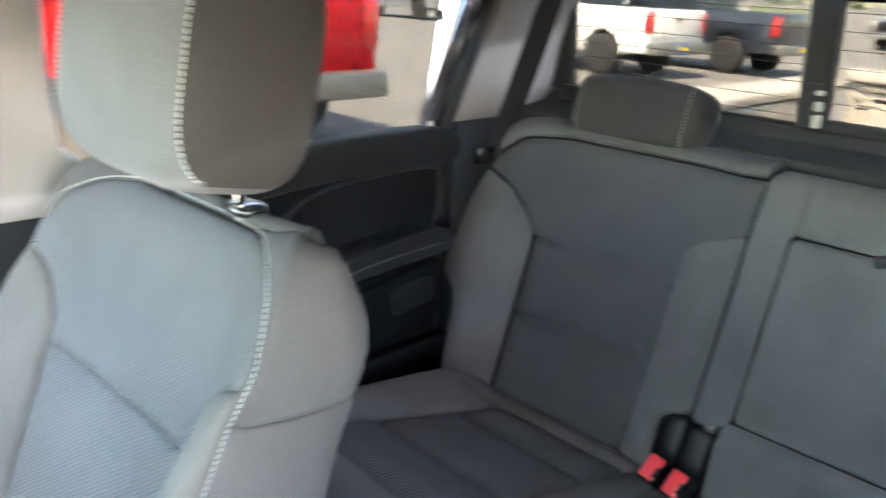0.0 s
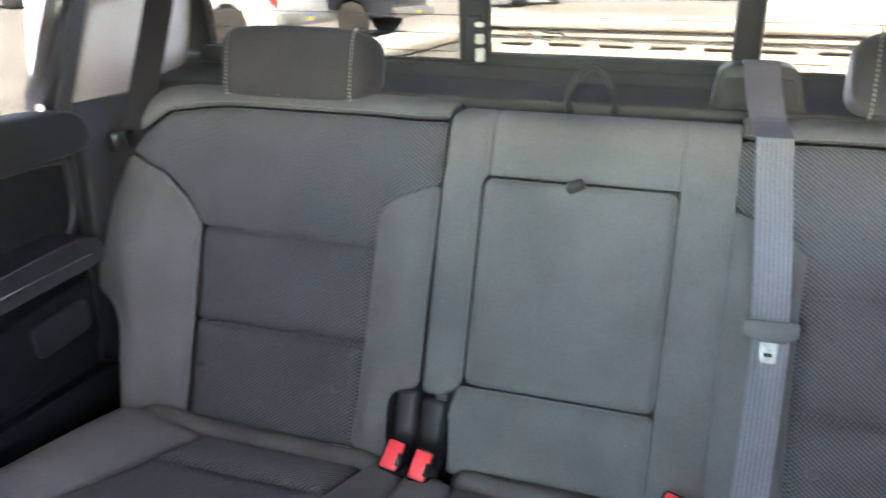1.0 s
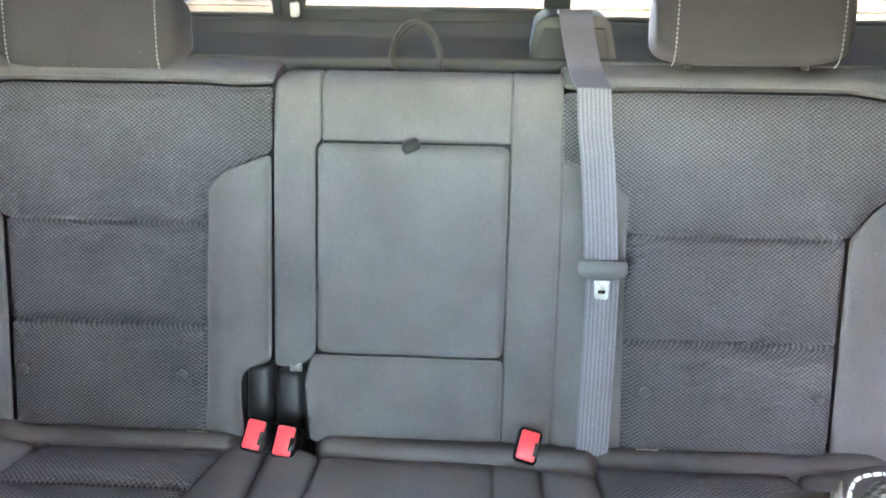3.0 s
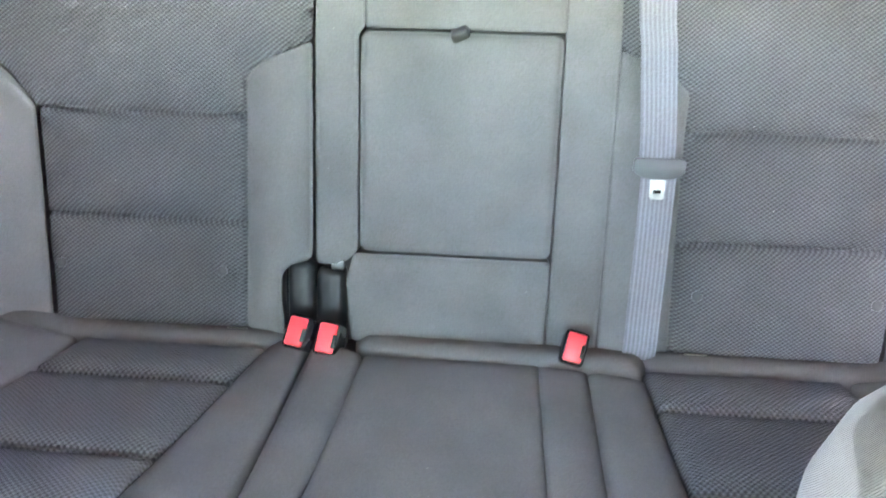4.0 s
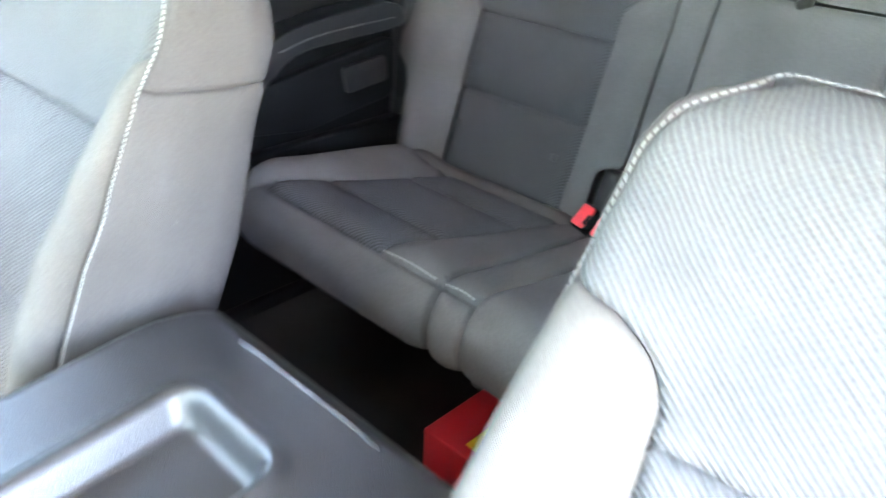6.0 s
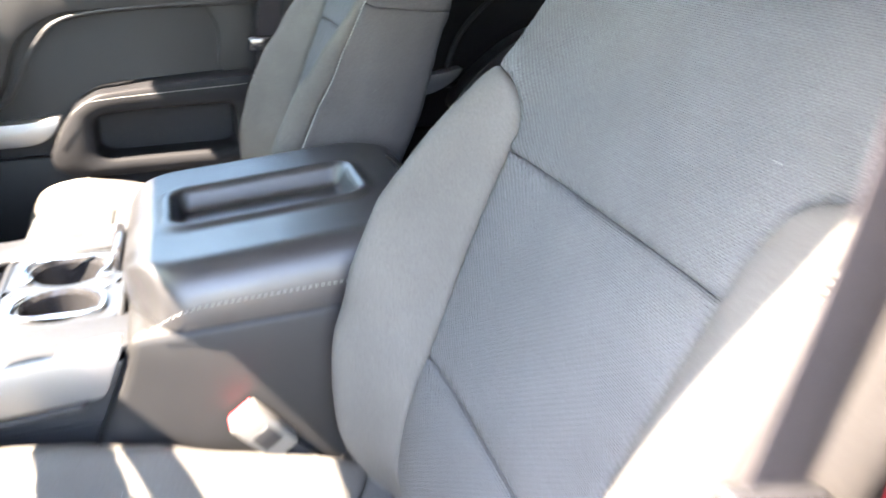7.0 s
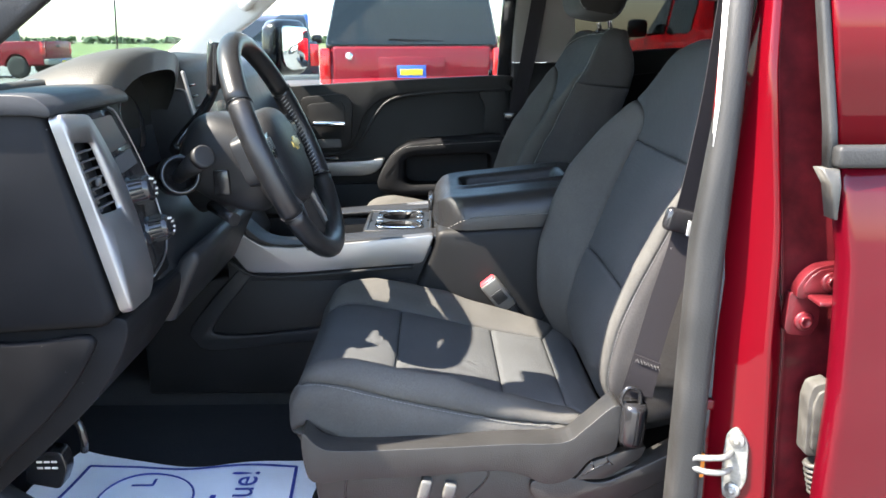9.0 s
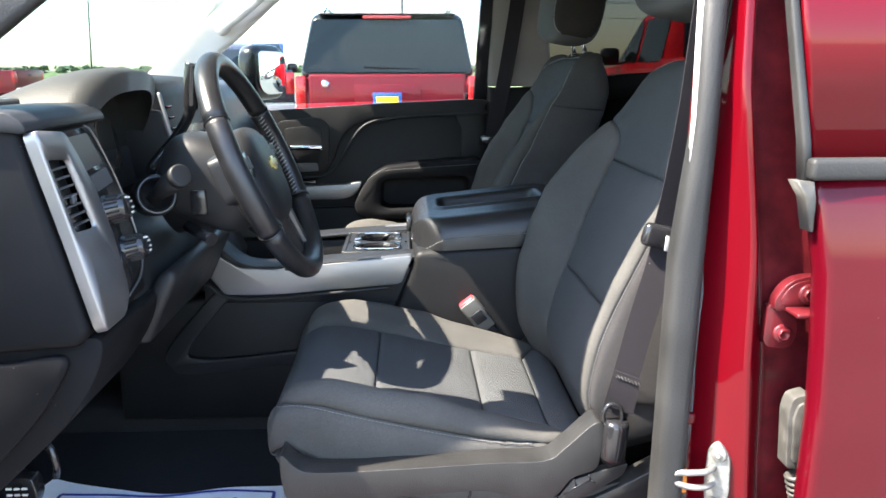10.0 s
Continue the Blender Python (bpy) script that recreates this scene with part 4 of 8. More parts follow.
def front_seat(yc, label, dx, hz, slack, wings):
    seat = thing("front_seat", label, "seat", (0.4, yc, 0.68), "front seats")
    fb, fc = neg(front_back(yc, dx, slack, wings)), neg(front_cushion(yc))
    R = rounded
    z = spine_s
    zt = SPINE[0][-1]
    a, b, c = z(1.10), z(1.305), z(1.385)
    # backrest pads
    k = z(1.494) + 0.006
    crv = lambda pts: [tuple(q) for q in curve(pts, 12)]
    end = [(0.192, c - 0.020), (0.226, c - 0.004), (0.261, c + 0.003)]
    seam_in = crv([(0.120, 0.02), (0.134, a), (0.156, b), *([(0.1585, b + 0.022), (0.176, b + 0.047), (0.212, b + 0.066), (0.261, b + 0.073)] if slack else [(0.166, b + 0.034)] + end)])
    seam_out = crv([(0.185, 0.02), (0.186, a), (0.176, b), (0.176, b + 0.034)] + end) if slack else seam_in
    na, nb = 12, 24
    flip = lambda pts: [(-u, v) for u, v in pts][::-1]
    fine = dict(thick=0.03, cell=0.0045 if slack else 0.006, crease=0.010)

    def both(cut):
        """An outline with its own seam on either side."""
        return cut(seam_out) + flip(cut(seam_in))
    top = k if slack else k - 0.020
    if slack:
        shoulder = [(0.262, z(1.44)), (0.260, z(1.466)), (0.252, z(1.478)), (0.240, z(1.488)), (0.225, top)]
    else:
        shoulder = [(0.261, z(1.390)), (0.255, z(1.416)), (0.243, z(1.441)), (0.222, z(1.462)), (0.190, z(1.477)), (0.145, top - 0.003), (0.090, top)]
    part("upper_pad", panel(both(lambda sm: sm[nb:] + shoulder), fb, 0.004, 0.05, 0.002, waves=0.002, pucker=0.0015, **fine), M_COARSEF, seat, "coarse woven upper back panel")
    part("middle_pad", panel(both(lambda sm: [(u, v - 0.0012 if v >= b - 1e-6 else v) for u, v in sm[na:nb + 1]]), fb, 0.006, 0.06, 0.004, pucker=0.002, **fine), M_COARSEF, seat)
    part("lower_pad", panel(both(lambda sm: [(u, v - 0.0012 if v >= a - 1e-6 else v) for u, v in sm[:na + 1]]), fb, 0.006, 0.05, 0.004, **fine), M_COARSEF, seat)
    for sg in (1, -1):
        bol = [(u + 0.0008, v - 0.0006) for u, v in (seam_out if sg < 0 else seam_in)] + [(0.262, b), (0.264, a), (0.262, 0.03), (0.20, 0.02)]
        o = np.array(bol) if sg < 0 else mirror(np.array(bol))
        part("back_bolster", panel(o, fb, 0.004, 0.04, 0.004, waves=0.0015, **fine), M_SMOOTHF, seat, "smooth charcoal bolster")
        for o in ([(0.265, 0.02), (0.262, z(1.36) - 0.0005), (0.45, z(1.36) - 0.0005), (0.46, 0.02)],
                  [(0.262, z(1.36) + 0.0005)] + [(u + 0.0012, v + 0.0012) for u, v in shoulder[:-1]] + ([(0.248, top + 0.001), (0.268, k - 0.022)] if slack else [(0.090, top + 0.0012), (0.190, top + 0.004), (0.215, k - 0.008), (0.285, k - 0.014)]) + [(0.45, k - 0.034), (0.45, z(1.36) + 0.0005)]):
            o = np.array(o)
            part("side_pad", panel(o if sg < 0 else mirror(o), fb, 0.002, 0.03, 0.002, 0.02, 0.006, crease=0.006), M_SIDEF, seat, "plain side panel with shade in its colour")
        line = [(sg * 0.2635, 0.04), (sg * 0.2645, a), (sg * 0.2625, b), *([(sg * 0.2600, c)] if slack else []), *[(sg * (u + 0.0005), v + 0.0005) for u, v in shoulder], (sg * 0.10, top + 0.003), (0, top + 0.003)]
        stitches(on_surf(line, fb, 0.0012), M_THREAD if yc > 0 else M_THREADD, seat, 0.0036, 0.0018, 0.0009)
    part("crown_pad", panel([(-0.215, top + 0.004), (0.215, top + 0.004), (0.205, zt - 0.001), (-0.205, zt - 0.001)] if slack else [(-0.186, top + 0.005), (0.186, top + 0.005), (0.213, k - 0.005), (0.235, k - 0.002), (0.25, zt - 0.001), (-0.25, zt - 0.001), (-0.235, k - 0.002), (-0.213, k - 0.005)], fb, 0.002, 0.01, 0.002, 0.01, 0.006, crease=0.006), M_SIDEF, seat, "plain crown of the backrest with shade in its colour")
    # shell behind the pads
    uu = np.concatenate([np.linspace(-RING[0][-1], RING[0][-1], 61)])
    ss = np.linspace(0.0, zt - 0.04, 30)
    verts, faces = [], []
    for s in ss:
        w = np.stack([uu, np.full(len(uu), s)], 1)
        verts += list(fb(uu, w[:, 1]) - normals(fb, w) * 0.015)
    k = len(uu)
    for i in range(len(ss) - 1):
        for j in range(k - 1):
            faces.append((i * k + j, i * k + j + 1, (i + 1) * k + j + 1, (i + 1) * k + j))
    faces.append(tuple(range(k - 1, -1, -1)))
    faces.append(tuple((len(ss) - 1) * k + j for j in range(k)))
    part("back_shell", mesh("shell", verts, faces), M_PLASTIC, seat, "black seat back shell")
    # cushion pads
    e = FC[0][-1]
    f0 = fc_s(0.150)
    s1, s2, s3 = fc_s(0.565), fc_s(0.46), fc_s(0.28)
    uo = 0.180 if slack else 0.142
    wide = [(-0.262, 0.03), (0.262, 0.03), (0.264, fc_s(0.560)), (0.228, fc_s(0.600)), (0.142, s1 - 0.0006), (-uo, s1 - 0.0006), (-0.228, fc_s(0.600)), (-0.264, fc_s(0.560))]
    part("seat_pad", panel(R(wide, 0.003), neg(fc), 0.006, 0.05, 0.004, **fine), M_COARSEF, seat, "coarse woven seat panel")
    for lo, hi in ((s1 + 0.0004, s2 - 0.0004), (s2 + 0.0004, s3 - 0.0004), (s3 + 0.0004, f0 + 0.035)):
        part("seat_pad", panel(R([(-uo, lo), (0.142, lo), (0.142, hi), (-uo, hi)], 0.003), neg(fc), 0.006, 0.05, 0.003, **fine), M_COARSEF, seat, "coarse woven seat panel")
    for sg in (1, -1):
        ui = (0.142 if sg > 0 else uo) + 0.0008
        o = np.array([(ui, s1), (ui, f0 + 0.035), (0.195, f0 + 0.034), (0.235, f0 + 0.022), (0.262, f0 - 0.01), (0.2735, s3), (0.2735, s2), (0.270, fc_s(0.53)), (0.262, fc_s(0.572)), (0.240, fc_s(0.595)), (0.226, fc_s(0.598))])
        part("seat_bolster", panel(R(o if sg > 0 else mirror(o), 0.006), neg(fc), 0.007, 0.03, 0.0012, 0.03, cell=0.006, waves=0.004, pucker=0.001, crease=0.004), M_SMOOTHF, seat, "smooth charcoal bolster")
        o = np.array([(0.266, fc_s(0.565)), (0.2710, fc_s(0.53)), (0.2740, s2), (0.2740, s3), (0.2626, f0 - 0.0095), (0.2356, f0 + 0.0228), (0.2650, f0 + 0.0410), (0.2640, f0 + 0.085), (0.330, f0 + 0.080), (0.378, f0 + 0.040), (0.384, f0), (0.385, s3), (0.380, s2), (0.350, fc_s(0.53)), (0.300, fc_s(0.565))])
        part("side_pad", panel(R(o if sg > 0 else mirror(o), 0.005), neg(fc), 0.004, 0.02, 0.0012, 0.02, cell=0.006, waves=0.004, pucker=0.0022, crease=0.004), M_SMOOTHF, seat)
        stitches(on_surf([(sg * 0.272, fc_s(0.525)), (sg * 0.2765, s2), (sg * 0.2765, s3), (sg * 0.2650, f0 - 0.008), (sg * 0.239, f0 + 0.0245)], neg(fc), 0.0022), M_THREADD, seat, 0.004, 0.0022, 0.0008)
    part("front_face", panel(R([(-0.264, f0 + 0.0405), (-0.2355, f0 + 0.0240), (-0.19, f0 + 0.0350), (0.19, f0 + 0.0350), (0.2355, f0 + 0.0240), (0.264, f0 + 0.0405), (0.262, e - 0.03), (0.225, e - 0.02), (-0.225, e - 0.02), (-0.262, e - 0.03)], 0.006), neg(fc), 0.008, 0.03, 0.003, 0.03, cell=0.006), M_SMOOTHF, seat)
    part("cushion_pan", slab([(0.152, 0.850), (0.160, 0.915), (0.30, 0.915), (0.50, 0.893), (0.60, 0.880), (0.66, 0.82), (0.64, 0.80), (0.17, 0.82)], yc - 0.243, yc + 0.243, "y", 0.012), M_SMOOTHF, seat)
    for sg in (1, -1):
        yb = yc + sg * 0.262
        if slack and sg < 0:
            driver_shield(seat)
            part("leg", box((0.19, yc - 0.22, 0.68), (0.25, yc - 0.18, 0.83), 0.004), M_PLASTIC, seat)
            part("leg", box((0.52, yc - 0.22, 0.68), (0.58, yc - 0.18, 0.83), 0.004), M_PLASTIC, seat)
            continue
        part("side_shield", slab(curve([(0.14, 0.868), (0.30, 0.872), (0.48, 0.876), (0.555, 0.886), (0.622, 0.938), (0.70, 0.945), (0.735, 0.89), (0.70, 0.79), (0.45, 0.755), (0.20, 0.765), (0.145, 0.80)], 5, True),
                                 yb - (0.024 if sg < 0 else 0.04), yb + (0.04 if sg < 0 else 0.024), "y", 0.014, 3), M_PLASTIC, seat, "charcoal plastic seat side shield")
        for x in (0.22, 0.55):
            part("leg", box((x - 0.03, yc + sg * 0.2 - 0.02, 0.68), (x + 0.03, yc + sg * 0.2 + 0.02, 0.83), 0.004), M_PLASTIC, seat)
    # headrest
    m = Matrix.Translation((0.825 + dx, yc - 0.028 * (yc > 0), 1.656 + hz)) @ Matrix.Rotation(radians(10), 4, "Y")
    mid, end_a, end_b = cushion_split((0.150, 0.310, 0.235), m, 3.8, 88, 30, 0.80)
    h = part("headrest", mid, M_RIB, seat, "padded cloth headrest with pale stitching")
    for bm in (end_a, end_b):
        part("side_panel", bm, M_RIBD, h, "dark ribbed end of the headrest, deepened with shade")
    for sg in (1, -1):
        pts = []
        for t in np.linspace(-1.15, 2.4, 48):
            k = 2 / 3.8
            yn = 0.80
            sh = (1 - yn ** 3.8) ** (1 / 3.8)
            pts.append(m @ Vector((-0.075 * sh * math.copysign(abs(math.cos(t)) ** k, math.cos(t)), sg * 0.155 * yn, 0.1175 * sh * math.copysign(abs(math.sin(t)) ** k, math.sin(t)))))
        stitches([q for q in pts], M_THREAD, h, 0.0036, 0.0018, 0.0011)
    for dy in (-0.07, 0.07):
        part("post", tube([(0.865 + dx, yc + dy, 1.48), (0.84 + dx, yc + dy, 1.60 + hz)], 0.0065, 12), M_CHROME, seat, "chrome headrest post")
        part("collar", cushion((0.036, 0.045, 0.014), Matrix.Translation((0.862 + dx, yc + dy, 1.517)), 3), M_GLOSS, seat)
    return seat


front_seat(-0.447, "charcoal cloth driver's bucket seat with power switches", 0.0, 0.022, -1, 0.0)
front_seat(0.460, "charcoal cloth front passenger bucket seat", -0.03, 0.006, 0, 0.022)


# ---- cab structure ----
def post(rows, bevel=0.0):
    """A post through several rectangles."""
    bm = bmesh.new()
    rr = [[bm.verts.new(p) for p in ((x0, y0, z), (x1, y0, z), (x1, y1, z), (x0, y1, z))] for x0, x1, y0, y1, z in rows]
    bm.faces.new(rr[0])
    bm.faces.new(rr[-1][::-1])
    for r, q in zip(rr, rr[1:]):
        for j in range(4):
            bm.faces.new((r[j], r[(j + 1) % 4], q[(j + 1) % 4], q[j])).smooth = True
    bmesh.ops.recalc_face_normals(bm, faces=bm.faces)
    if bevel:
        long = [e for e in bm.edges if abs(e.verts[0].co.z - e.verts[1].co.z) > 1e-4]
        bmesh.ops.bevel(bm, geom=long, offset=bevel, segments=3, profile=0.5, affect="EDGES", clamp_overlap=True)
        for f in bm.faces:
            f.smooth = True
    return bm


ST = dict(kind="structure")
solo("floor", box((-0.72, -0.80, 0.60), (1.90, 0.80, 0.68)), M_CARPET, "black carpeted cab floor", "floor", **ST)
solo("tunnel", slab([(-0.14, 0.66), (-0.12, 0.73), (0.12, 0.73), (0.14, 0.66)], -0.7, 1.6, "x", 0.02), M_CARPET, "low carpeted floor tunnel", "floor", **ST)
solo("firewall", slab([(-0.80, 0.6), (-0.72, 1.30), (-0.68, 1.30), (-0.60, 0.90), (-0.48, 0.68), (-0.48, 0.6)], -0.84, 0.84, "y"), M_CARPET, "black carpeted firewall", "wall", **ST)
solo("ceiling", slab([(-0.045, 1.776), (0.03, 1.796), (1.0, 1.812), (1.70, 1.800), (1.78, 1.775), (1.80, 1.83), (1.0, 1.862), (-0.03, 1.825)], -0.70, 0.70, "y", 0.006), M_LINER,
     "light grey headliner", "ceiling", **ST)
solo("roof", slab([(-0.04, 1.830), (1.0, 1.868), (1.84, 1.838), (1.84, 1.850), (1.0, 1.884), (-0.04, 1.842)], -0.72, 0.72, "y", 0.004), M_RED, "ruby red truck roof", "roof", **ST)
for sg, nm in ((1, "passenger"), (-1, "driver")):
    y = lambda a: sg * a

    def span(a, b):
        return (min(y(a), y(b)), max(y(a), y(b)))
    solo("roof_side", slab([(0.79, 1.800), (1.86, 1.795), (1.86, 1.835), (1.0, 1.850), (0.79, 1.842)], *span(0.744, 0.872), "y", 0.010), M_RED, "ruby red roof edge over the rear door", "roof", **ST)
    solo("roof_rail", slab([(0.0, 1.758), (1.78, 1.755), (1.84, 1.80), (1.0, 1.872), (-0.05, 1.832)], *span(0.690, 0.742), "y", 0.012), M_TRIM,
         "light grey trimmed roof side rail", "roof rail", **ST)
    # windscreen post
    solo("pillar_a", post([(-0.80, -0.68, *span(0.80, 0.86), 1.20), (-0.53, -0.40, *span(0.775, 0.84), 1.43), (-0.36, -0.20, *span(0.750, 0.800), 1.565), (-0.25, -0.06, *span(0.722, 0.765), 1.68),
                           (-0.07, 0.12, *span(0.69, 0.74), 1.80)], 0.012),
         M_TRIM, "light grey windscreen pillar trim", "pillar", **ST)
    solo("floor_sill", box((-0.5, span(0.78, 0.90)[0], 0.52), (1.85, span(0.78, 0.90)[1], 0.70), 0.02), M_PLASTIC if sg > 0 else M_RED, "door sill of the cab", "sill", **ST)

solo("pillar_seal", post([(-0.50, -0.250, -0.850, -0.825, 1.43), (-0.34, -0.085, -0.822, -0.795, 1.565), (-0.22, 0.060, -0.792, -0.765, 1.68), (-0.06, 0.200, -0.770, -0.742, 1.80)], 0.010), M_RUBBER,
                 "black rubber door seal on the windscreen pillar", "seal", **ST)
grab = thing("grab_handle", "light grey plastic grab handle on the windscreen pillar", "handle", (-0.1, 0.7, 1.66))
part("bar", tube(curve([(-0.235, 0.742, 1.600), (-0.205, 0.712, 1.615), (-0.150, 0.690, 1.650), (-0.085, 0.672, 1.700), (-0.050, 0.672, 1.732), (-0.030, 0.690, 1.755)], 6), [0.020] * 5 + [0.014] * 21 + [0.020] * 5, 14), M_TRIM, grab)

# windscreen and its header
ws = solo("windshield", slab([(-0.045, 1.826), (-0.04, 1.820), (-0.775, 1.236), (-0.78, 1.242)], -0.77, 0.77, "y"), M_WINDSCREEN, "faintly green sloping windshield", "windshield", **ST)
ws.visible_shadow = False
tagc = thing("windshield_sticker", "small opaque service sticker inside the windshield", "sticker", (-0.075, -0.68, 1.788))
part("sheet", slab([(-0.0955, 1.7715), (-0.0540, 1.8045), (-0.0535, 1.8035), (-0.0950, 1.7705)], -0.702, -0.652, "y"), M_PAPER, tagc)
solo("cowl", slab([(-0.70, 1.19), (-0.72, 1.255), (-1.0, 1.20), (-1.9, 1.12), (-1.95, 0.9), (-0.80, 0.9)], -0.92, 0.92, "y", 0.03), M_RED, "ruby red bonnet", "bonnet", **ST)

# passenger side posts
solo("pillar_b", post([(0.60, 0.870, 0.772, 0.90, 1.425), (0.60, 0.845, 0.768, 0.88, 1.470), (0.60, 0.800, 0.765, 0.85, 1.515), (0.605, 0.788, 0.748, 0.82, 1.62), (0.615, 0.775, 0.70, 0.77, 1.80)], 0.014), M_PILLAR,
     "light grey centre pillar trim, shade in its colour", "pillar", **ST)
solo("pillar_base", post([(0.60, 0.72, 0.775, 0.90, 0.62), (0.595, 0.74, 0.785, 0.90, 1.20), (0.600, 0.82, 0.776, 0.90, 1.421)], 0.010), M_PLASTIC,
     "black lower centre pillar trim", "pillar", **ST)
for sg in (1, -1):
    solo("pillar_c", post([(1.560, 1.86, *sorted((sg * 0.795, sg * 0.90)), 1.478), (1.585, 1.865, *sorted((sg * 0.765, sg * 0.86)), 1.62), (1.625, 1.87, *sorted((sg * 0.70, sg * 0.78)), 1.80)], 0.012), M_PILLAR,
         "light grey rear pillar trim, shade in its colour", "pillar", **ST)
    solo("pillar_base", post([(1.600, 1.86, *sorted((sg * 0.80, sg * 0.90)), 0.62), (1.585, 1.86, *sorted((sg * 0.80, sg * 0.90)), 1.10), (1.562, 1.86, *sorted((sg * 0.793, sg * 0.90)), 1.474)], 0.008), M_PLASTIC,
         "black lower rear pillar trim", "pillar", **ST)
    solo("pillar_seal", post([(1.535, 1.562, *sorted((sg * 0.81, sg * 0.86)), 0.70), (1.520, 1.560, *sorted((sg * 0.80, sg * 0.86)), 1.45), (1.570, 1.612, *sorted((sg * 0.72, sg * 0.79)), 1.79)], 0.008), M_RUBBER,
         "black rubber door seal", "seal", **ST)

# rear wall, shelf and sliding window
solo("wall_rear", slab([(1.80, 0.62), (1.83, 1.44), (1.755, 1.462), (1.752, 1.492), (1.845, 1.507), (1.862, 1.530), (1.91, 1.525), (1.93, 0.62)], -0.80, 0.80, "y", 0.006, 3), M_LEDGE,
     "black plastic rear cab wall with parcel ledge", "wall", **ST)
solo("shelf_trim", box((1.842, 0.03, 1.4985), (1.852, 0.46, 1.506), 0.002), M_SILVER, "thin bright strip on the rear ledge", "trim", **ST)
solo("shelf_trim", box((1.842, -0.158, 1.4985), (1.852, -0.03, 1.506), 0.002), M_SILVER, "thin bright strip on the rear ledge", "trim", **ST)


def rear_window():
    w = thing("window_1", "sliding rear window with black frame and heater lines", "window", (1.87, 0, 1.53), kind="structure")
    lean = lambda z: 1.872 - 0.16 * (z - 1.53)
    part("window_frame", slab([(lean(1.505), 1.505), (lean(1.535), 1.535), (lean(1.535) + 0.022, 1.535), (lean(1.505) + 0.03, 1.505)], -0.80, 0.80, "y", 0.003), M_LEDGE, w)
    part("window_frame", slab([(lean(1.745), 1.745), (lean(1.80), 1.80), (lean(1.80) + 0.022, 1.80), (lean(1.745) + 0.022, 1.745)], -0.75, 0.75, "y", 0.003), M_GLOSS, w)
    for y0, y1 in ((0.198, 0.250), (-0.226, -0.184), (0.735, 0.80), (-0.80, -0.735)):
        part("mullion", slab([(lean(1.53) - 0.006, 1.53), (lean(1.75) - 0.006, 1.75), (lean(1.75) + 0.02, 1.75), (lean(1.53) + 0.02, 1.53)], y0, y1, "y", 0.005), M_LEDGE, w, "dark grey upright")
    for y0, y1 in ((0.25, 0.735), (-0.184, 0.198), (-0.735, -0.226)):
        g = part("pane", slab([(lean(1.53) + 0.006, 1.53), (lean(1.75) + 0.006, 1.75), (lean(1.75) + 0.010, 1.75), (lean(1.53) + 0.010, 1.53)], y0 - 0.004, y1 + 0.004, "y"), M_REARGLASS, w)
        g.visible_shadow = False
        for k in range(7):
            z = 1.548 + 0.03 * k
            part("heater_line", tube([(lean(z) + 0.004, y0, z), (lean(z) + 0.004, y1, z)], 0.0006, 5), M_PLASTIC, w)
    part("latch", box((lean(1.56) - 0.020, 0.208, 1.533), (lean(1.56) - 0.004, 0.232, 1.610), 0.004, 3), M_PLASTIC, w, "grey window latch")
    for z, tall in ((1.546, 0.011), (1.572, 0.008), (1.595, 0.004)):
        part("latch_tab", box((lean(z) - 0.026, 0.203, z - tall), (lean(z) - 0.010, 0.216, z + tall), 0.003), M_BED, w, "pale tan latch tab")
    # the sliding pane's own heavier lower rail, the maker's print on the glass
    part("window_frame", slab([(lean(1.50) - 0.010, 1.512), (lean(1.548) - 0.008, 1.546), (lean(1.55) + 0.010, 1.550), (lean(1.51) + 0.010, 1.512)], -0.190, 0.215, "y", 0.004), M_LEDGE, w, "dark grey lower rail of the sliding pane")
    for yc in (0.155, 0.64):
        for k, (dy, dz, l) in enumerate(((0.0, 0.0, 0.030), (0.004, -0.006, 0.022), (-0.045, 0.002, 0.034), (-0.045, -0.004, 0.020), (-0.075, 0.0, 0.009))):
            z = 1.580 + dz
            part("print_bar", box((lean(z) + 0.0030, yc + dy - l, z), (lean(z) + 0.0038, yc + dy, z + 0.0022)), M_LEDGE, w, "print that cannot be read")
    part("cover", box((1.838, 0.70, 1.515), (1.868, 0.745, 1.545), 0.004), M_PLASTIC, w)


rear_window()
cord = solo("cord", tube(curve([(1.752, 0.040, 1.47), (1.740, 0.044, 1.50), (1.735, 0.030, 1.535), (1.735, 0.006, 1.550), (1.735, -0.018, 1.535), (1.740, -0.030, 1.50), (1.752, -0.028, 1.47)], 8), 0.0032, 8), M_RUBBER,
            "black looped release cord behind the rear bench", "cord")
solo("cord", tube(curve([(1.756, 0.036, 1.47), (1.745, 0.040, 1.50), (1.741, 0.026, 1.530), (1.741, 0.004, 1.544), (1.741, -0.015, 1.530), (1.745, -0.026, 1.50), (1.756, -0.024, 1.47)], 8), 0.0028, 8), M_RUBBER,
             "black looped release cord behind the rear bench", "cord")
gd = thing("belt_guide", "dark grey plastic belt guide on the rear ledge", "belt guide", (1.78, -0.222, 1.49))
part("housing", slab(rounded([(-0.290, 1.488), (-0.160, 1.488), (-0.168, 1.545), (-0.182, 1.555), (-0.262, 1.555), (-0.276, 1.545)], 0.006), 1.762, 1.83, "x", 0.004), M_PLASTIC, gd)
part("face", slab(rounded([(-0.278, 1.494), (-0.172, 1.494), (-0.178, 1.538), (-0.268, 1.538)], 0.005), 1.757, 1.764, "x", 0.002), M_LEDGE, gd, "grey face plate")


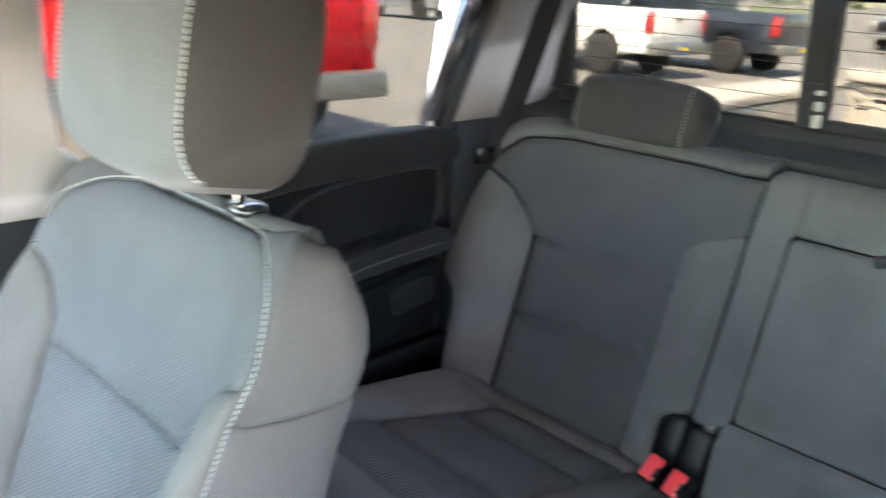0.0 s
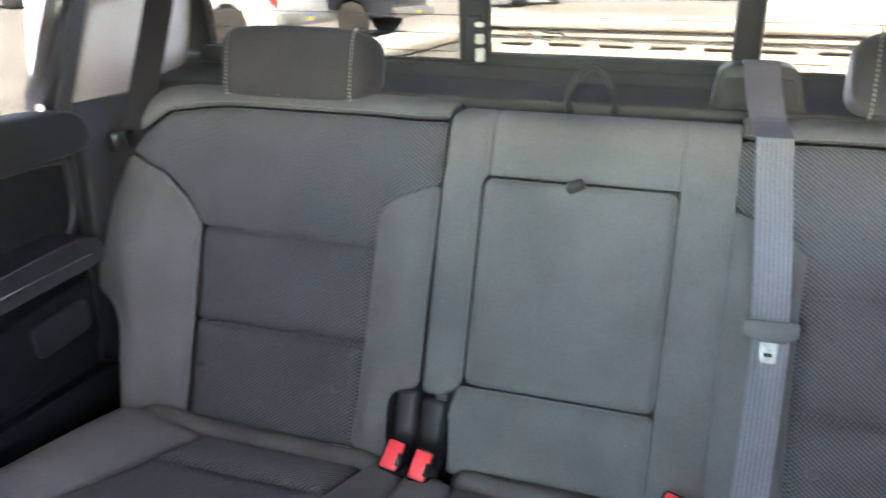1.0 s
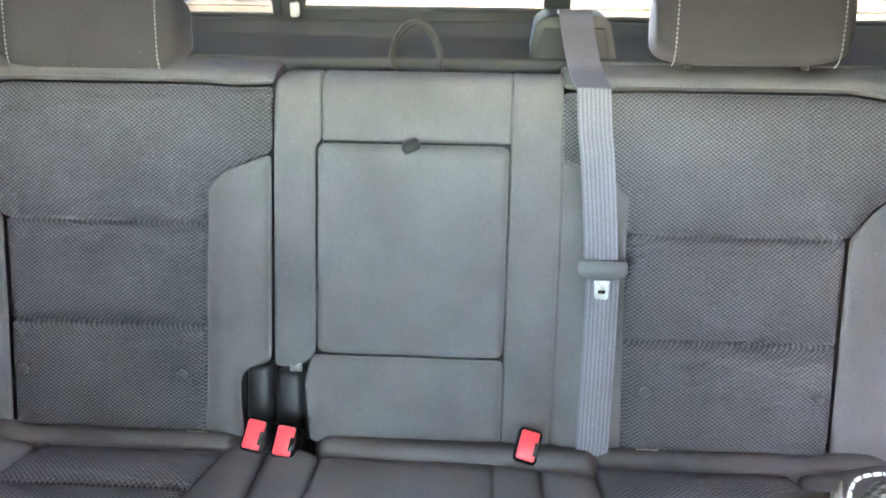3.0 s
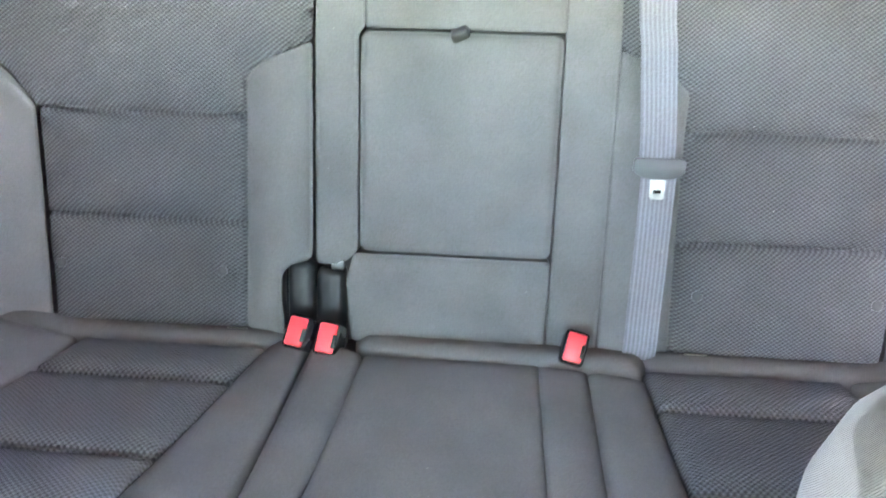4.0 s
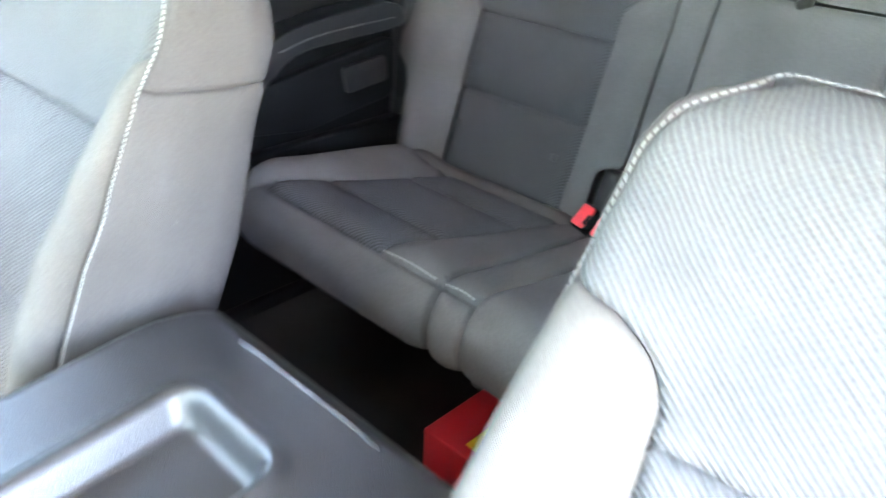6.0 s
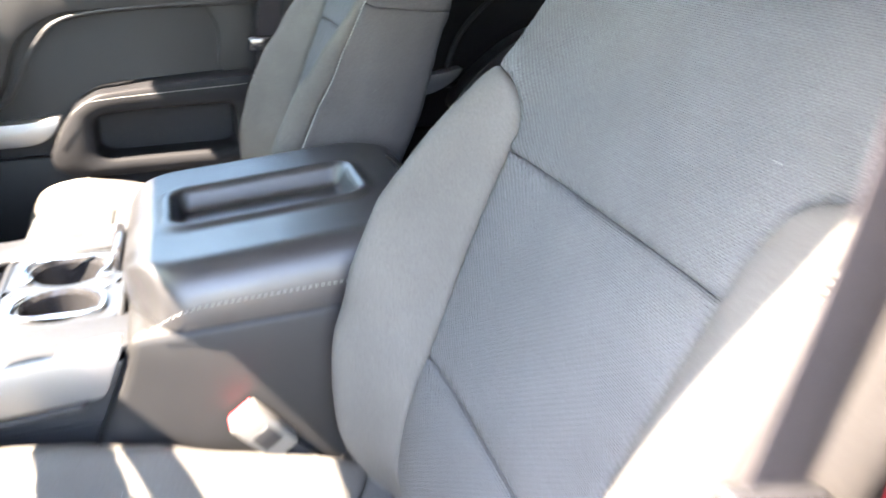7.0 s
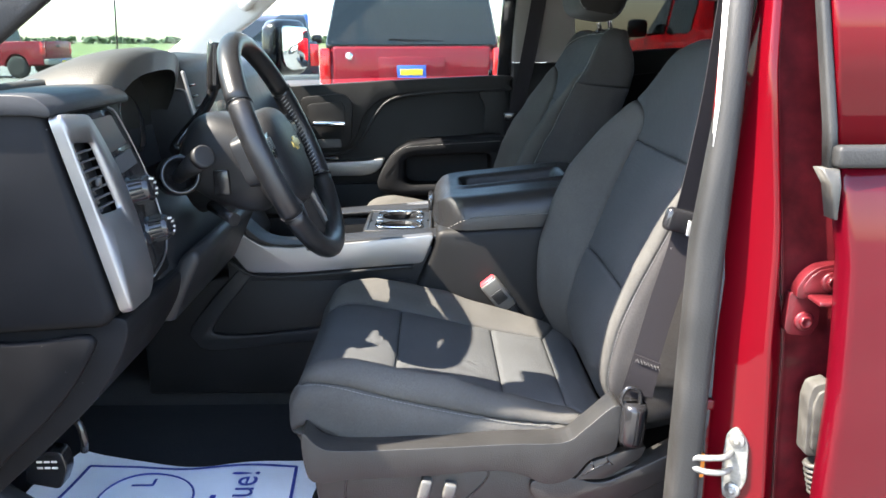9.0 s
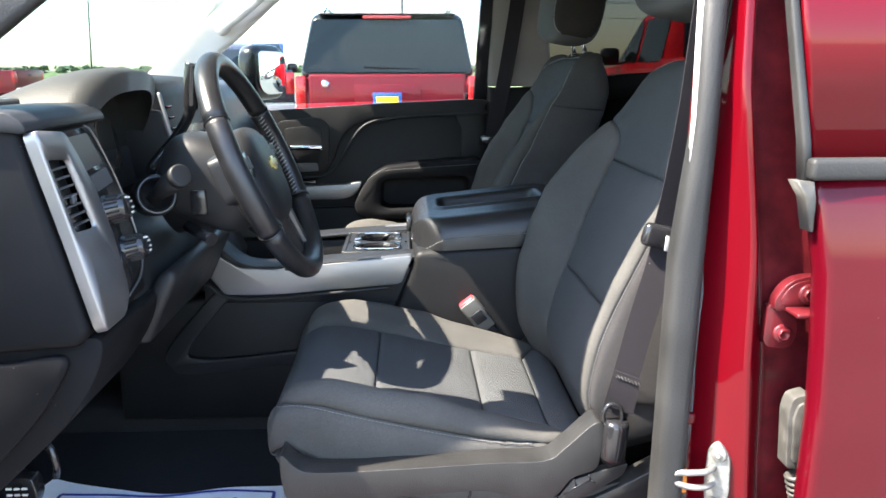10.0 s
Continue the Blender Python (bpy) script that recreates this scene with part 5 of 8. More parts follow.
# ---- doors on the passenger side ----
def passenger_front_door():
    d = thing("door_1", "closed black front passenger door with silver trim strip", "door", (0.1, 0.84, 0.7), kind="structure")
    part("skin", slab([(-0.55, 0.62), (0.592, 0.62), (0.592, 1.355), (-0.55, 1.315)], 0.836, 0.90, "y", 0.01), M_RED, d, "ruby red outer skin")
    part("inner_panel", slab([(-0.60, 0.70), (0.6005, 0.70), (0.6005, 1.372), (0.30, 1.365), (-0.10, 1.348), (-0.60, 1.320)], 0.795, 0.835, "y", 0.006), M_DOOR, d)
    part("sill", slab(curve([(-0.62, 1.322), (-0.10, 1.352), (0.30, 1.374), (0.582, 1.384), (0.586, 1.360), (0.582, 1.335), (0.30, 1.330), (0.20, 1.318), (0.13, 1.270), (0.09, 1.18), (0.05, 1.14), (-0.05, 1.128), (-0.30, 1.11), (-0.60, 1.09)], 5, True),
                      0.765, 0.80, "y", 0.010, 3), M_DOOR, d, "grained black upper door pad")
    lip = curve([(0.582, 1.342), (0.40, 1.335), (0.27, 1.324), (0.20, 1.303), (0.155, 1.252), (0.115, 1.185), (0.085, 1.150), (0.04, 1.138), (-0.06, 1.130)], 6)
    part("recess_lip", tube([(x, 0.768, z) for x, z in lip], 0.0045, 8), M_PLASTIC, d, "charcoal lip round the recess")
    part("recess_wall", slab(curve([(0.50, 1.335), (0.515, 1.28), (0.512, 1.21), (0.535, 1.190), (0.580, 1.185), (0.582, 1.335)], 5, True), 0.778, 0.80, "y", 0.010, 3), M_DOOR, d)
    rim = rounded([(0.163, 1.055), (0.190, 1.105), (0.222, 1.150), (0.265, 1.176), (0.34, 1.184), (0.575, 1.200), (0.580, 1.18), (0.580, 1.01), (0.21, 1.005), (0.168, 1.025)], 0.012)
    hole = rounded([(0.252, 1.122), (0.275, 1.136), (0.53, 1.146), (0.535, 1.045), (0.27, 1.040), (0.250, 1.055)], 0.018)
    turn = np.linspace(0, 2 * math.pi, 120, endpoint=False)
    mid = (0.385, 1.095)
    rim, hole = np.array(star(rim, mid, turn)), np.array(star(hole, mid, turn))
    rows = [(rim, 0.80), (rim, 0.712), (rim * 0.985 + hole * 0.015, 0.703), (rim * 0.90 + hole * 0.10, 0.697), (hole * 0.90 + rim * 0.10, 0.698), (hole, 0.704), (hole * 0.95 + np.array(mid) * 0.05, 0.775)]
    verts = [(x, y, z) for loop, y in rows for x, z in loop]
    quads = [(k * 120 + j, k * 120 + (j + 1) % 120, (k + 1) * 120 + (j + 1) % 120, (k + 1) * 120 + j) for k in range(len(rows) - 1) for j in range(120)]
    part("armrest", mesh("armrest", verts, quads), M_DASHEND, d, "black padded armrest with pale seam over a pocket")
    part("pocket", slab([tuple(q) for q in hole[::4]], 0.772, 0.79, "y"), M_CARPET, d, "dark grip recess")
    stitches(curve([(0.180, 0.694, 1.085), (0.204, 0.693, 1.128), (0.235, 0.693, 1.153), (0.28, 0.693, 1.166), (0.56, 0.693, 1.184)], 10), M_THREADD, d, 0.004, 0.003, 0.0009)
    part("trim_strip", slab(curve([(-0.30, 1.045), (0.0, 1.062), (0.14, 1.068), (0.185, 1.118), (0.12, 1.112), (0.0, 1.108), (-0.30, 1.095)], 5, True), 0.755, 0.80, "y", 0.006), M_SILVER, d, "satin silver trim strip")
    part("lower_panel", slab(rounded([(-0.50, 1.02), (0.18, 1.035), (0.57, 1.02), (0.575, 0.72), (-0.50, 0.72)], 0.03), 0.775, 0.80, "y", 0.008), M_DOOR, d)
    part("handle_bezel", slab(rounded([(-0.070, 1.170), (-0.078, 1.318), (0.062, 1.330), (0.088, 1.300), (0.080, 1.170), (0.04, 1.150), (-0.04, 1.148)], 0.02), 0.752, 0.77, "y", 0.005), M_DOOR, d)
    part("handle_cup", slab(rounded([(-0.052, 1.190), (-0.058, 1.296), (0.052, 1.306), (0.064, 1.285), (0.060, 1.190)], 0.016), 0.749, 0.754, "y", 0.001), M_DOOR, d)
    part("handle", box((-0.040, 0.728, 1.226), (0.066, 0.744, 1.243), 0.006, 3), M_CHROME, d, "chrome pull handle")
    part("handle_bezel", slab(rounded([(-0.04, 1.155), (0.05, 1.158), (0.045, 1.185), (-0.035, 1.183)], 0.008), 0.745, 0.754, "y", 0.002), M_PLAST2, d)
    part("switch", box((-0.02, 0.735, 1.117), (0.04, 0.757, 1.127), 0.003), M_GLOSS, d)
    part("lock_pin", lathe([(0.006, 0), (0.006, 0.022), (0.004, 0.026), (0, 0.027)], 12, Matrix.Translation((0.533, 0.80, 1.376))), M_GLOSS, d, "black lock pin")
    part("window_frame", post([(0.555, 0.60, 0.80, 0.835, 1.37), (0.575, 0.62, 0.72, 0.755, 1.79)], 0.006), M_GLOSS, d)
    g = part("pane", slab([(-0.42, 1.36), (0.57, 1.385), (0.59, 1.76), (0.10, 1.76)], 0.826, 0.830, "y"), M_SCREENG, d)
    g.visible_shadow = False


passenger_front_door()


def rear_door_inner(sg, num):
    d = thing("door_" + str(num), "closed black rear cab door with padded armrest", "door", (1.1, sg * 0.84, 0.7), kind="structure")

    def sl(o, a, b, bev=0.008, seg=2):
        return slab(o, *sorted((sg * a, sg * b)), "y", bev, seg)
    part("inner_panel", sl([(0.72, 0.70), (1.40, 0.70), (1.54, 0.90), (1.555, 1.44), (0.72, 1.41)], 0.80, 0.835), M_DASHEND, d)
    part("sill", sl(curve([(0.84, 1.440), (1.0, 1.460), (1.20, 1.472), (1.45, 1.477), (1.545, 1.464), (1.550, 1.410), (1.40, 1.404), (1.20, 1.402), (1.0, 1.385), (0.84, 1.36)], 5, True), 0.770, 0.82, 0.016, 3), M_DOOR, d,
         "grained charcoal upper door pad")
    pock = curve([(1.03, 1.14), (1.06, 1.25), (1.146, 1.337), (1.219, 1.382), (1.36, 1.397), (1.50, 1.397), (1.528, 1.375), (1.505, 1.27), (1.30, 1.22), (1.10, 1.15)], 6, True)
    part("pocket", sl(pock, 0.7965, 0.803, 0), M_DASHEND, d, "black recessed door panel")
    part("recess_lip", tube([(a, sg * 0.797, b) for a, b in pock], 0.0065, 8, True), M_PLASTIC, d, "charcoal lip round the recess")
    part("armrest", sl(curve([(1.03, 1.10), (1.08, 1.165), (1.17, 1.236), (1.26, 1.270), (1.43, 1.286), (1.495, 1.282), (1.515, 1.262), (1.505, 1.238), (1.36, 1.230), (1.25, 1.220), (1.18, 1.175), (1.10, 1.10), (1.06, 1.07)], 5, True),
                       0.735, 0.81, 0.012, 3), M_LEATHER, d, "black padded armrest with pale seam")
    stitches(curve([(1.21, sg * 0.7325, 1.232), (1.30, sg * 0.7325, 1.250), (1.49, sg * 0.7325, 1.258)], 10), M_THREAD, d, 0.004, 0.003, 0.0009)
    part("trim_strip", sl(curve([(0.80, 1.10), (0.99, 1.125), (1.06, 1.178), (0.98, 1.165), (0.80, 1.15)], 5, True), 0.765, 0.81, 0.005), M_SILVER, d, "satin silver trim strip")
    part("grip_panel", sl(rounded([(1.14, 1.15), (1.53, 1.205), (1.53, 1.08), (1.30, 1.05), (1.16, 1.07)], 0.02), 0.778, 0.81, 0.008), M_DASHEND, d)
    part("handle_cup", sl(rounded([(1.385, 1.165), (1.500, 1.172), (1.505, 1.118), (1.395, 1.108)], 0.012), 0.772, 0.785, 0.004), M_PLASTIC, d, "grey pull cup")
    part("lower_panel", sl(rounded([(0.76, 1.05), (1.10, 1.03), (1.57, 1.03), (1.56, 0.72), (0.76, 0.72)], 0.03), 0.775, 0.81, 0.008), M_DASHEND, d)
    part("lock_pin", lathe([(0.006, 0), (0.006, 0.022), (0.004, 0.026), (0, 0.027)], 12, Matrix.Translation((1.50, sg * 0.80, 1.458))), M_DULLW, d, "pale lock pin")
    part("window_frame", post([(1.495, 1.53, *sorted((sg * 0.80, sg * 0.835)), 1.46), (1.56, 1.60, *sorted((sg * 0.72, sg * 0.755)), 1.79)], 0.006), M_GLOSS, d)
    g = part("pane", sl([(0.72, 1.41), (1.51, 1.475), (1.55, 1.76), (0.72, 1.76)], 0.826, 0.830, 0), M_PRIVACY, d)
    g.visible_shadow = False
    if sg > 0:
        part("skin", slab([(0.62, 0.62), (1.60, 0.62), (1.60, 1.44), (0.62, 1.355)], 0.845, 0.90, "y", 0.01), M_RED, d, "ruby red outer skin")
    return d


rear_door_inner(1, 2)
rd = rear_door_inner(-1, 3)


# ---- driver's door opening: pillar, seals, rear door edge ----
def loft(rows):
    """A skin over rows of points, one row above the other."""
    bm = bmesh.new()
    rr = [[bm.verts.new(q) for q in row] for row in rows]
    for r, q in zip(rr, rr[1:]):
        for j in range(len(r) - 1):
            bm.faces.new((r[j], r[j + 1], q[j + 1], q[j])).smooth = True
    return bm


def driver_pillar():
    p = thing("pillar_b", "ruby red painted door pillar with black seal", "pillar", (0.73, -0.86, 0.6), kind="structure")
    part("inner_trim", post([(0.695, 0.80, -0.85, -0.795, 0.66), (0.705, 0.80, -0.85, -0.80, 1.20), (0.718, 0.79, -0.83, -0.80, 1.45), (0.738, 0.78, -0.76, -0.71, 1.80)], 0.012), M_PLAST2, p, "charcoal inner pillar trim")
    zs = [0.58, 0.92, 0.98, 1.12, 1.25, 1.326, 1.465, 1.80]
    start = [0.716, 0.715, 0.715, 0.711, 0.711, 0.714, 0.720, 0.742]
    crest = [0.780, 0.773, 0.769, 0.762, 0.761, 0.754, 0.739, 0.752]
    foot = [0.800, 0.790, 0.786, 0.782, 0.768, 0.759, 0.744, 0.757]
    lean = [0.0, 0.0, 0.0, 0.004, 0.010, 0.014, 0.022, 0.075]
    fine_z = np.linspace(0.58, 1.80, 40)

    def jamb_rows(points):
        """Points of a cross-section at every height, smoothed along it."""
        rows = []
        for z in fine_z:
            a, b, c, d = (float(np.interp(z, zs, q)) for q in (start, crest, foot, lean))
            rows.append([(x, y + d, z) for x, y in curve(points(a, b, c), 4)])
        return rows
    face_rows = jamb_rows(lambda a, b, c: [(a - 0.016, -0.812), (a - 0.014, -0.842), (a - 0.008, -0.848), (a - 0.001, -0.851), (a + 0.004, -0.857), ((a + b) / 2, -0.8815), (b - 0.006, -0.8955), (b, -0.8980),
                                                 (b + 0.006, -0.8960), (max(c, b + 0.008) + 0.002, -0.880), (c + 0.006, -0.866), (c + 0.007, -0.80)])
    part("jamb", loft(face_rows), M_RED, p, "ruby red painted jamb")
    rear_rows = jamb_rows(lambda a, b, c: [(c + 0.005, -0.80), (c + 0.006, -0.868), (c + 0.010, -0.8745), (c + 0.016, -0.8735), (c + 0.05, -0.8715), (0.935, -0.869), (0.94, -0.80)])
    part("jamb", loft(rear_rows), M_REDD, p, "dusty ruby red rear jamb")
    lip = [(float(np.interp(z, zs, foot)) + 0.0075, -0.8715 + float(np.interp(z, zs, lean)), z) for z in fine_z if z < 1.25]
    # thin dark tube that follows the foot of the jamb
    part("groove_line", tube(lip, 0.0022, 6), M_GLOSS, p, "dark line along the groove")
    seal = [(0.648, 0.690, -0.892, -0.852, 0.58), (0.655, 0.694, -0.890, -0.85, 0.92), (0.664, 0.704, -0.882, -0.84, 1.25), (0.685, 0.714, -0.870, -0.835, 1.42), (0.688, 0.716, -0.866, -0.83, 1.47), (0.704, 0.736, -0.815, -0.775, 1.80)]
    part("seal", post(seal, 0.012), M_RUBBER, p, "black rubber door seal")
    part("trim_edge", post([(0.6795, 0.681, -0.866, -0.858, 1.37), (0.6835, 0.6865, -0.860, -0.850, 1.42), (0.700, 0.706, -0.808, -0.790, 1.80)], 0.002), M_TRIM, p, "light grey trim edge beside the seal")
    # striker, on the slanting face of the jamb
    sm = Matrix.Translation((0.741, -0.8795, 0.956)) @ Matrix.Rotation(radians(-37), 4, "Z")

    def local(bm):
        bm.transform(sm)
        return bm
    part("striker_plate", local(slab(rounded([(-0.016, -0.015), (-0.014, 0.040), (-0.002, 0.053), (0.015, 0.034), (0.017, -0.022), (0.003, -0.056), (-0.012, -0.052)], 0.010), -0.006, 0.000, "y", 0.002)), M_STEELD, p, "bare steel striker plate")
    part("striker_loop", local(tube(curve([(-0.004, -0.003, 0.014), (-0.008, -0.022, 0.014), (-0.026, -0.036, 0.013), (-0.042, -0.040, 0.010), (-0.048, -0.041, 0.003), (-0.042, -0.040, -0.004), (-0.026, -0.036, -0.007), (-0.008, -0.022, -0.008), (-0.004, -0.003, -0.008)], 5), 0.0042, 10)),
         M_STEELD, p, "bare steel striker loop")
    for x, z in ((0.001, 0.034), (0.001, -0.038)):
        part("bolt", local(join(lathe([(0.0105, 0), (0.0105, 0.002), (0.009, 0.004), (0, 0.004)], 16, Matrix.Translation((x, -0.006, z)) @ Matrix.Rotation(radians(90), 4, "X")),
                                lathe([(0.006, 0.003), (0.006, 0.005), (0.003, 0.005), (0, 0.003)], 6, Matrix.Translation((x, -0.006, z)) @ Matrix.Rotation(radians(90), 4, "X")))), M_STEELD, p)
    part("clip", box((0.698, -0.856, 1.018), (0.716, -0.846, 1.034), 0.003), M_RED, p)
    part("reflector", box((0.698, -0.853, 0.916), (0.711, -0.847, 0.952), 0.002), M_ORANGE, p, "small orange reflector")


driver_pillar()


def hinge(z, name_label):
    h = thing("door_hinge", name_label, "hinge", (0.82, -0.9, z), "rear door hinges")
    rotx = Matrix.Rotation(radians(90), 4, "X")
    top = rounded([(0.787, z - 0.010), (0.786, z + 0.004), (0.796, z + 0.020), (0.808, z + 0.030), (0.826, z + 0.034), (0.870, z + 0.034), (0.870, z - 0.008)], 0.006)
    part("leaf", slab(top, -0.898, -0.880, "y", 0.003, 3), M_REDD, h)
    inner = [(0.825 + (x - 0.825) * 0.80, z + 0.017 + (q - z - 0.017) * 0.74) for x, q in top]
    part("leaf_face", slab(inner, -0.8995, -0.896, "y", 0.0015), M_REDD, h)
    part("leaf", slab(rounded([(0.783, z - 0.004), (0.781, z - 0.052), (0.787, z - 0.060), (0.815, z - 0.062), (0.823, z - 0.045), (0.821, z - 0.004)], 0.007), -0.888, -0.874, "y", 0.003, 3), M_REDD, h)
    part("arm", box((0.800, -0.930, z - 0.010), (0.880, -0.895, z - 0.004), 0.002), M_REDD, h)
    for x, dz, yy in ((0.826, 0.012, -0.8995), (0.804, -0.042, -0.888)):
        at = Matrix.Translation((x, yy, z + dz)) @ rotx
        part("bolt", join(lathe([(0.0125, 0), (0.0125, 0.002), (0.0105, 0.0035), (0.0, 0.0035)], 20, at), lathe([(0.0085, 0.002), (0.0082, 0.008), (0.0068, 0.009), (0.005, 0.0075), (0, 0.0075)], 6, at)), M_REDD, h)


hinge(1.198, "ruby red painted rear door hinge with two bolts")


def rear_door_outer():
    # shut rear door: outer skin with a rolled front edge, window frame and belt strip
    p = rd
    rows = []
    for z, x, yy in ((0.58, 0.812, -0.962), (0.80, 0.812, -0.972), (0.975, 0.810, -0.976), (1.08, 0.810, -0.978), (1.16, 0.810, -0.972), (1.25, 0.806, -0.968), (1.330, 0.796, -0.955), (1.360, 0.792, -0.949)):
        rows.append((z, x, yy))
    bm = bmesh.new()
    rings = []
    for z, x, yy in rows:
        prof = [(x + 0.014, yy + 0.050), (x + 0.003, yy + 0.036), (x, yy + 0.022), (x, yy + 0.008), (x + 0.002, yy + 0.003), (x + 0.006, yy + 0.0005), (x + 0.012, yy), (x + 0.028, yy - 0.001), (x + 0.06, yy - 0.003), (x + 0.25, yy - 0.008), (1.65, yy - 0.010), (1.65, yy + 0.04)]
        rings.append([bm.verts.new((a, b, z)) for a, b in prof])
    for r, q in zip(rings, rings[1:]):
        for j in range(len(r) - 1):
            bm.faces.new((r[j], r[j + 1], q[j + 1], q[j])).smooth = True
    bm.faces.new(rings[0])
    bm.faces.new(rings[-1][::-1])
    part("skin", bm, M_SKIN, p, "glossy ruby red outer skin, shade in its colour")
    part("window_surround", post([(0.792, 1.60, -0.945, -0.925, 1.372), (0.780, 1.60, -0.912, -0.892, 1.55), (0.770, 1.60, -0.86, -0.84, 1.80)], 0.006), M_RED, p, "ruby red window surround")
    part("window_seal", post([(0.782, 0.793, -0.948, -0.928, 1.345), (0.780, 0.791, -0.940, -0.92, 1.40), (0.768, 0.779, -0.907, -0.888, 1.55), (0.756, 0.767, -0.855, -0.835, 1.80)], 0.004), M_RUBBER, p, "grey rubber window seal")
    part("belt_strip", box((0.784, -0.960, 1.358), (1.60, -0.940, 1.383), 0.006, 3), M_RUBBER, p, "black rubber belt strip")
    part("seal_end", post([(0.790, 0.795, -0.955, -0.93, 1.300), (0.782, 0.794, -0.956, -0.93, 1.338), (0.770, 0.790, -0.956, -0.93, 1.357)], 0.003), M_BOOT, p, "pale torn seal end")


rear_door_outer()
loom = thing("wiring_boot", "pale plastic wiring connector with ribbed boot in the door gap", "connector", (0.81, -0.92, 1.02))
part("connector", slab(rounded([(0.813, 0.984), (0.809, 1.06), (0.814, 1.080), (0.836, 1.086), (0.840, 0.982)], 0.006), -0.915, -0.890, "y", 0.004), M_BOOT, loom)
part("cover", slab(rounded([(0.818, 0.994), (0.815, 1.055), (0.820, 1.072), (0.832, 1.076), (0.834, 0.992)], 0.005), -0.919, -0.912, "y", 0.002), M_BOOT, loom, "raised grey connector cover")
for k in range(6):
    part("rib", lathe([(0.011, 0), (0.014, 0.003), (0.011, 0.006)], 14, Matrix.Translation((0.832 + 0.002 * k, -0.905, 0.966 - 0.008 * k)) @ Matrix.Rotation(radians(-14), 4, "Y")), M_BOOT, loom)


def open_door():
    """The driver's door, swung open forward of the seat on its front hinges."""
    d = thing("door_4", "open ruby red driver's door with black inner panel", "door", (-0.40, -0.93, 0.6), kind="structure")
    m = Matrix.Translation((-0.42, -0.955, 0)) @ Matrix.Rotation(radians(-72), 4, "Z")

    def put(bm):
        bm.transform(m)
        return bm
    part("skin", put(slab([(0.02, 0.62), (1.08, 0.62), (1.08, 1.355), (0.02, 1.315)], -0.105, -0.03, "y", 0.012)), M_RED, d, "ruby red outer skin")
    part("inner_panel", put(slab([(0.04, 0.66), (1.06, 0.66), (1.06, 1.372), (0.04, 1.325)], -0.04, 0.010, "y", 0.012)), M_PLASTIC, d, "black inner panel")
    part("armrest", put(slab(curve([(0.30, 1.02), (0.40, 1.09), (0.95, 1.11), (0.98, 1.06), (0.60, 1.02)], 5, True), 0.0, 0.075, "y", 0.010)), M_LEATHER, d)
    part("map_pocket", put(slab(rounded([(0.12, 0.70), (0.12, 0.88), (0.95, 0.92), (0.98, 0.72)], 0.03), 0.0, 0.05, "y", 0.012)), M_PLASTIC, d)
    for o in ([(0.04, 1.33), (0.52, 1.76), (0.56, 1.76), (0.09, 1.33)], [(0.52, 1.735), (1.05, 1.755), (1.05, 1.785), (0.52, 1.765)], [(1.03, 1.37), (1.02, 1.76), (1.05, 1.76), (1.06, 1.37)]):
        part("window_frame", put(slab(o, -0.055, -0.02, "y", 0.004)), M_GLOSS, d)
    part("hinge", put(box((-0.05, -0.05, 0.80), (0.04, -0.02, 0.86), 0.006)), M_RED, d)
    part("hinge", put(box((-0.05, -0.05, 1.15), (0.04, -0.02, 1.21), 0.006)), M_RED, d)


open_door()

# ---- bed of the truck ----
bed = thing("truck_bed", "open truck bed with pale rails and scuffed tailgate", "truck bed", (2.8, 0, 0.5))
part("bed_floor", box((1.96, -0.80, 0.86), (3.72, 0.80, 0.92), 0.01), M_BED, bed)
part("front_wall", box((1.945, -0.82, 0.86), (1.985, 0.82, 1.42), 0.01), M_BED, bed)
for sg in (1, -1):
    part("side_wall", box((1.95, min(sg * 0.82, sg * 0.99), 0.60), (3.80, max(sg * 0.82, sg * 0.99), 1.425), 0.02), M_RED, bed, "ruby red bed side")
    part("inner_liner", box((1.985, min(sg * 0.775, sg * 0.815), 0.92), (3.70, max(sg * 0.775, sg * 0.815), 1.415), 0.01), M_GREYP, bed, "blue-grey inner bed side")
    part("rail_cap", box((1.95, min(sg * 0.76, sg * 0.96), 1.422), (3.80, max(sg * 0.76, sg * 0.96), 1.455), 0.010, 3), M_BED, bed, "pale dusty rail cap")
part("tailgate", box((3.72, -0.745, 0.86), (3.80, 0.745, 1.46), 0.015), M_BED, bed, "scuffed tan tailgate liner")
part("tailgate_cap", box((3.690, -0.755, 1.462), (3.82, 0.755, 1.510), 0.012, 3), M_BED, bed, "pale dusty tailgate cap")
part("ridge", slab(rounded([(3.724, 1.425), (3.706, 1.432), (3.706, 1.446), (3.724, 1.452)], 0.004), -0.70, 0.70, "y", 0.002), M_BED, bed)
for k in range(7):
    y0 = -0.665 + k * 0.195
    part("stamped_panel", box((3.708, y0, 0.96), (3.722, y0 + 0.155, 1.395), 0.008), M_BED, bed)
    part("slot", box((3.704, y0 + 0.012, 1.398), (3.722, y0 + 0.143, 1.406), 0.003), M_PLASTIC, bed, "dark drain slot")
for y0 in (-0.70, 0.70):
    for z in (1.30, 1.405):
        part("bolt", lathe([(0.016, 0), (0.016, 0.006), (0.010, 0.010), (0, 0.010)], 14, Matrix.Translation((3.720, y0, z)) @ Matrix.Rotation(radians(-90), 4, "Y")), M_BED, bed)


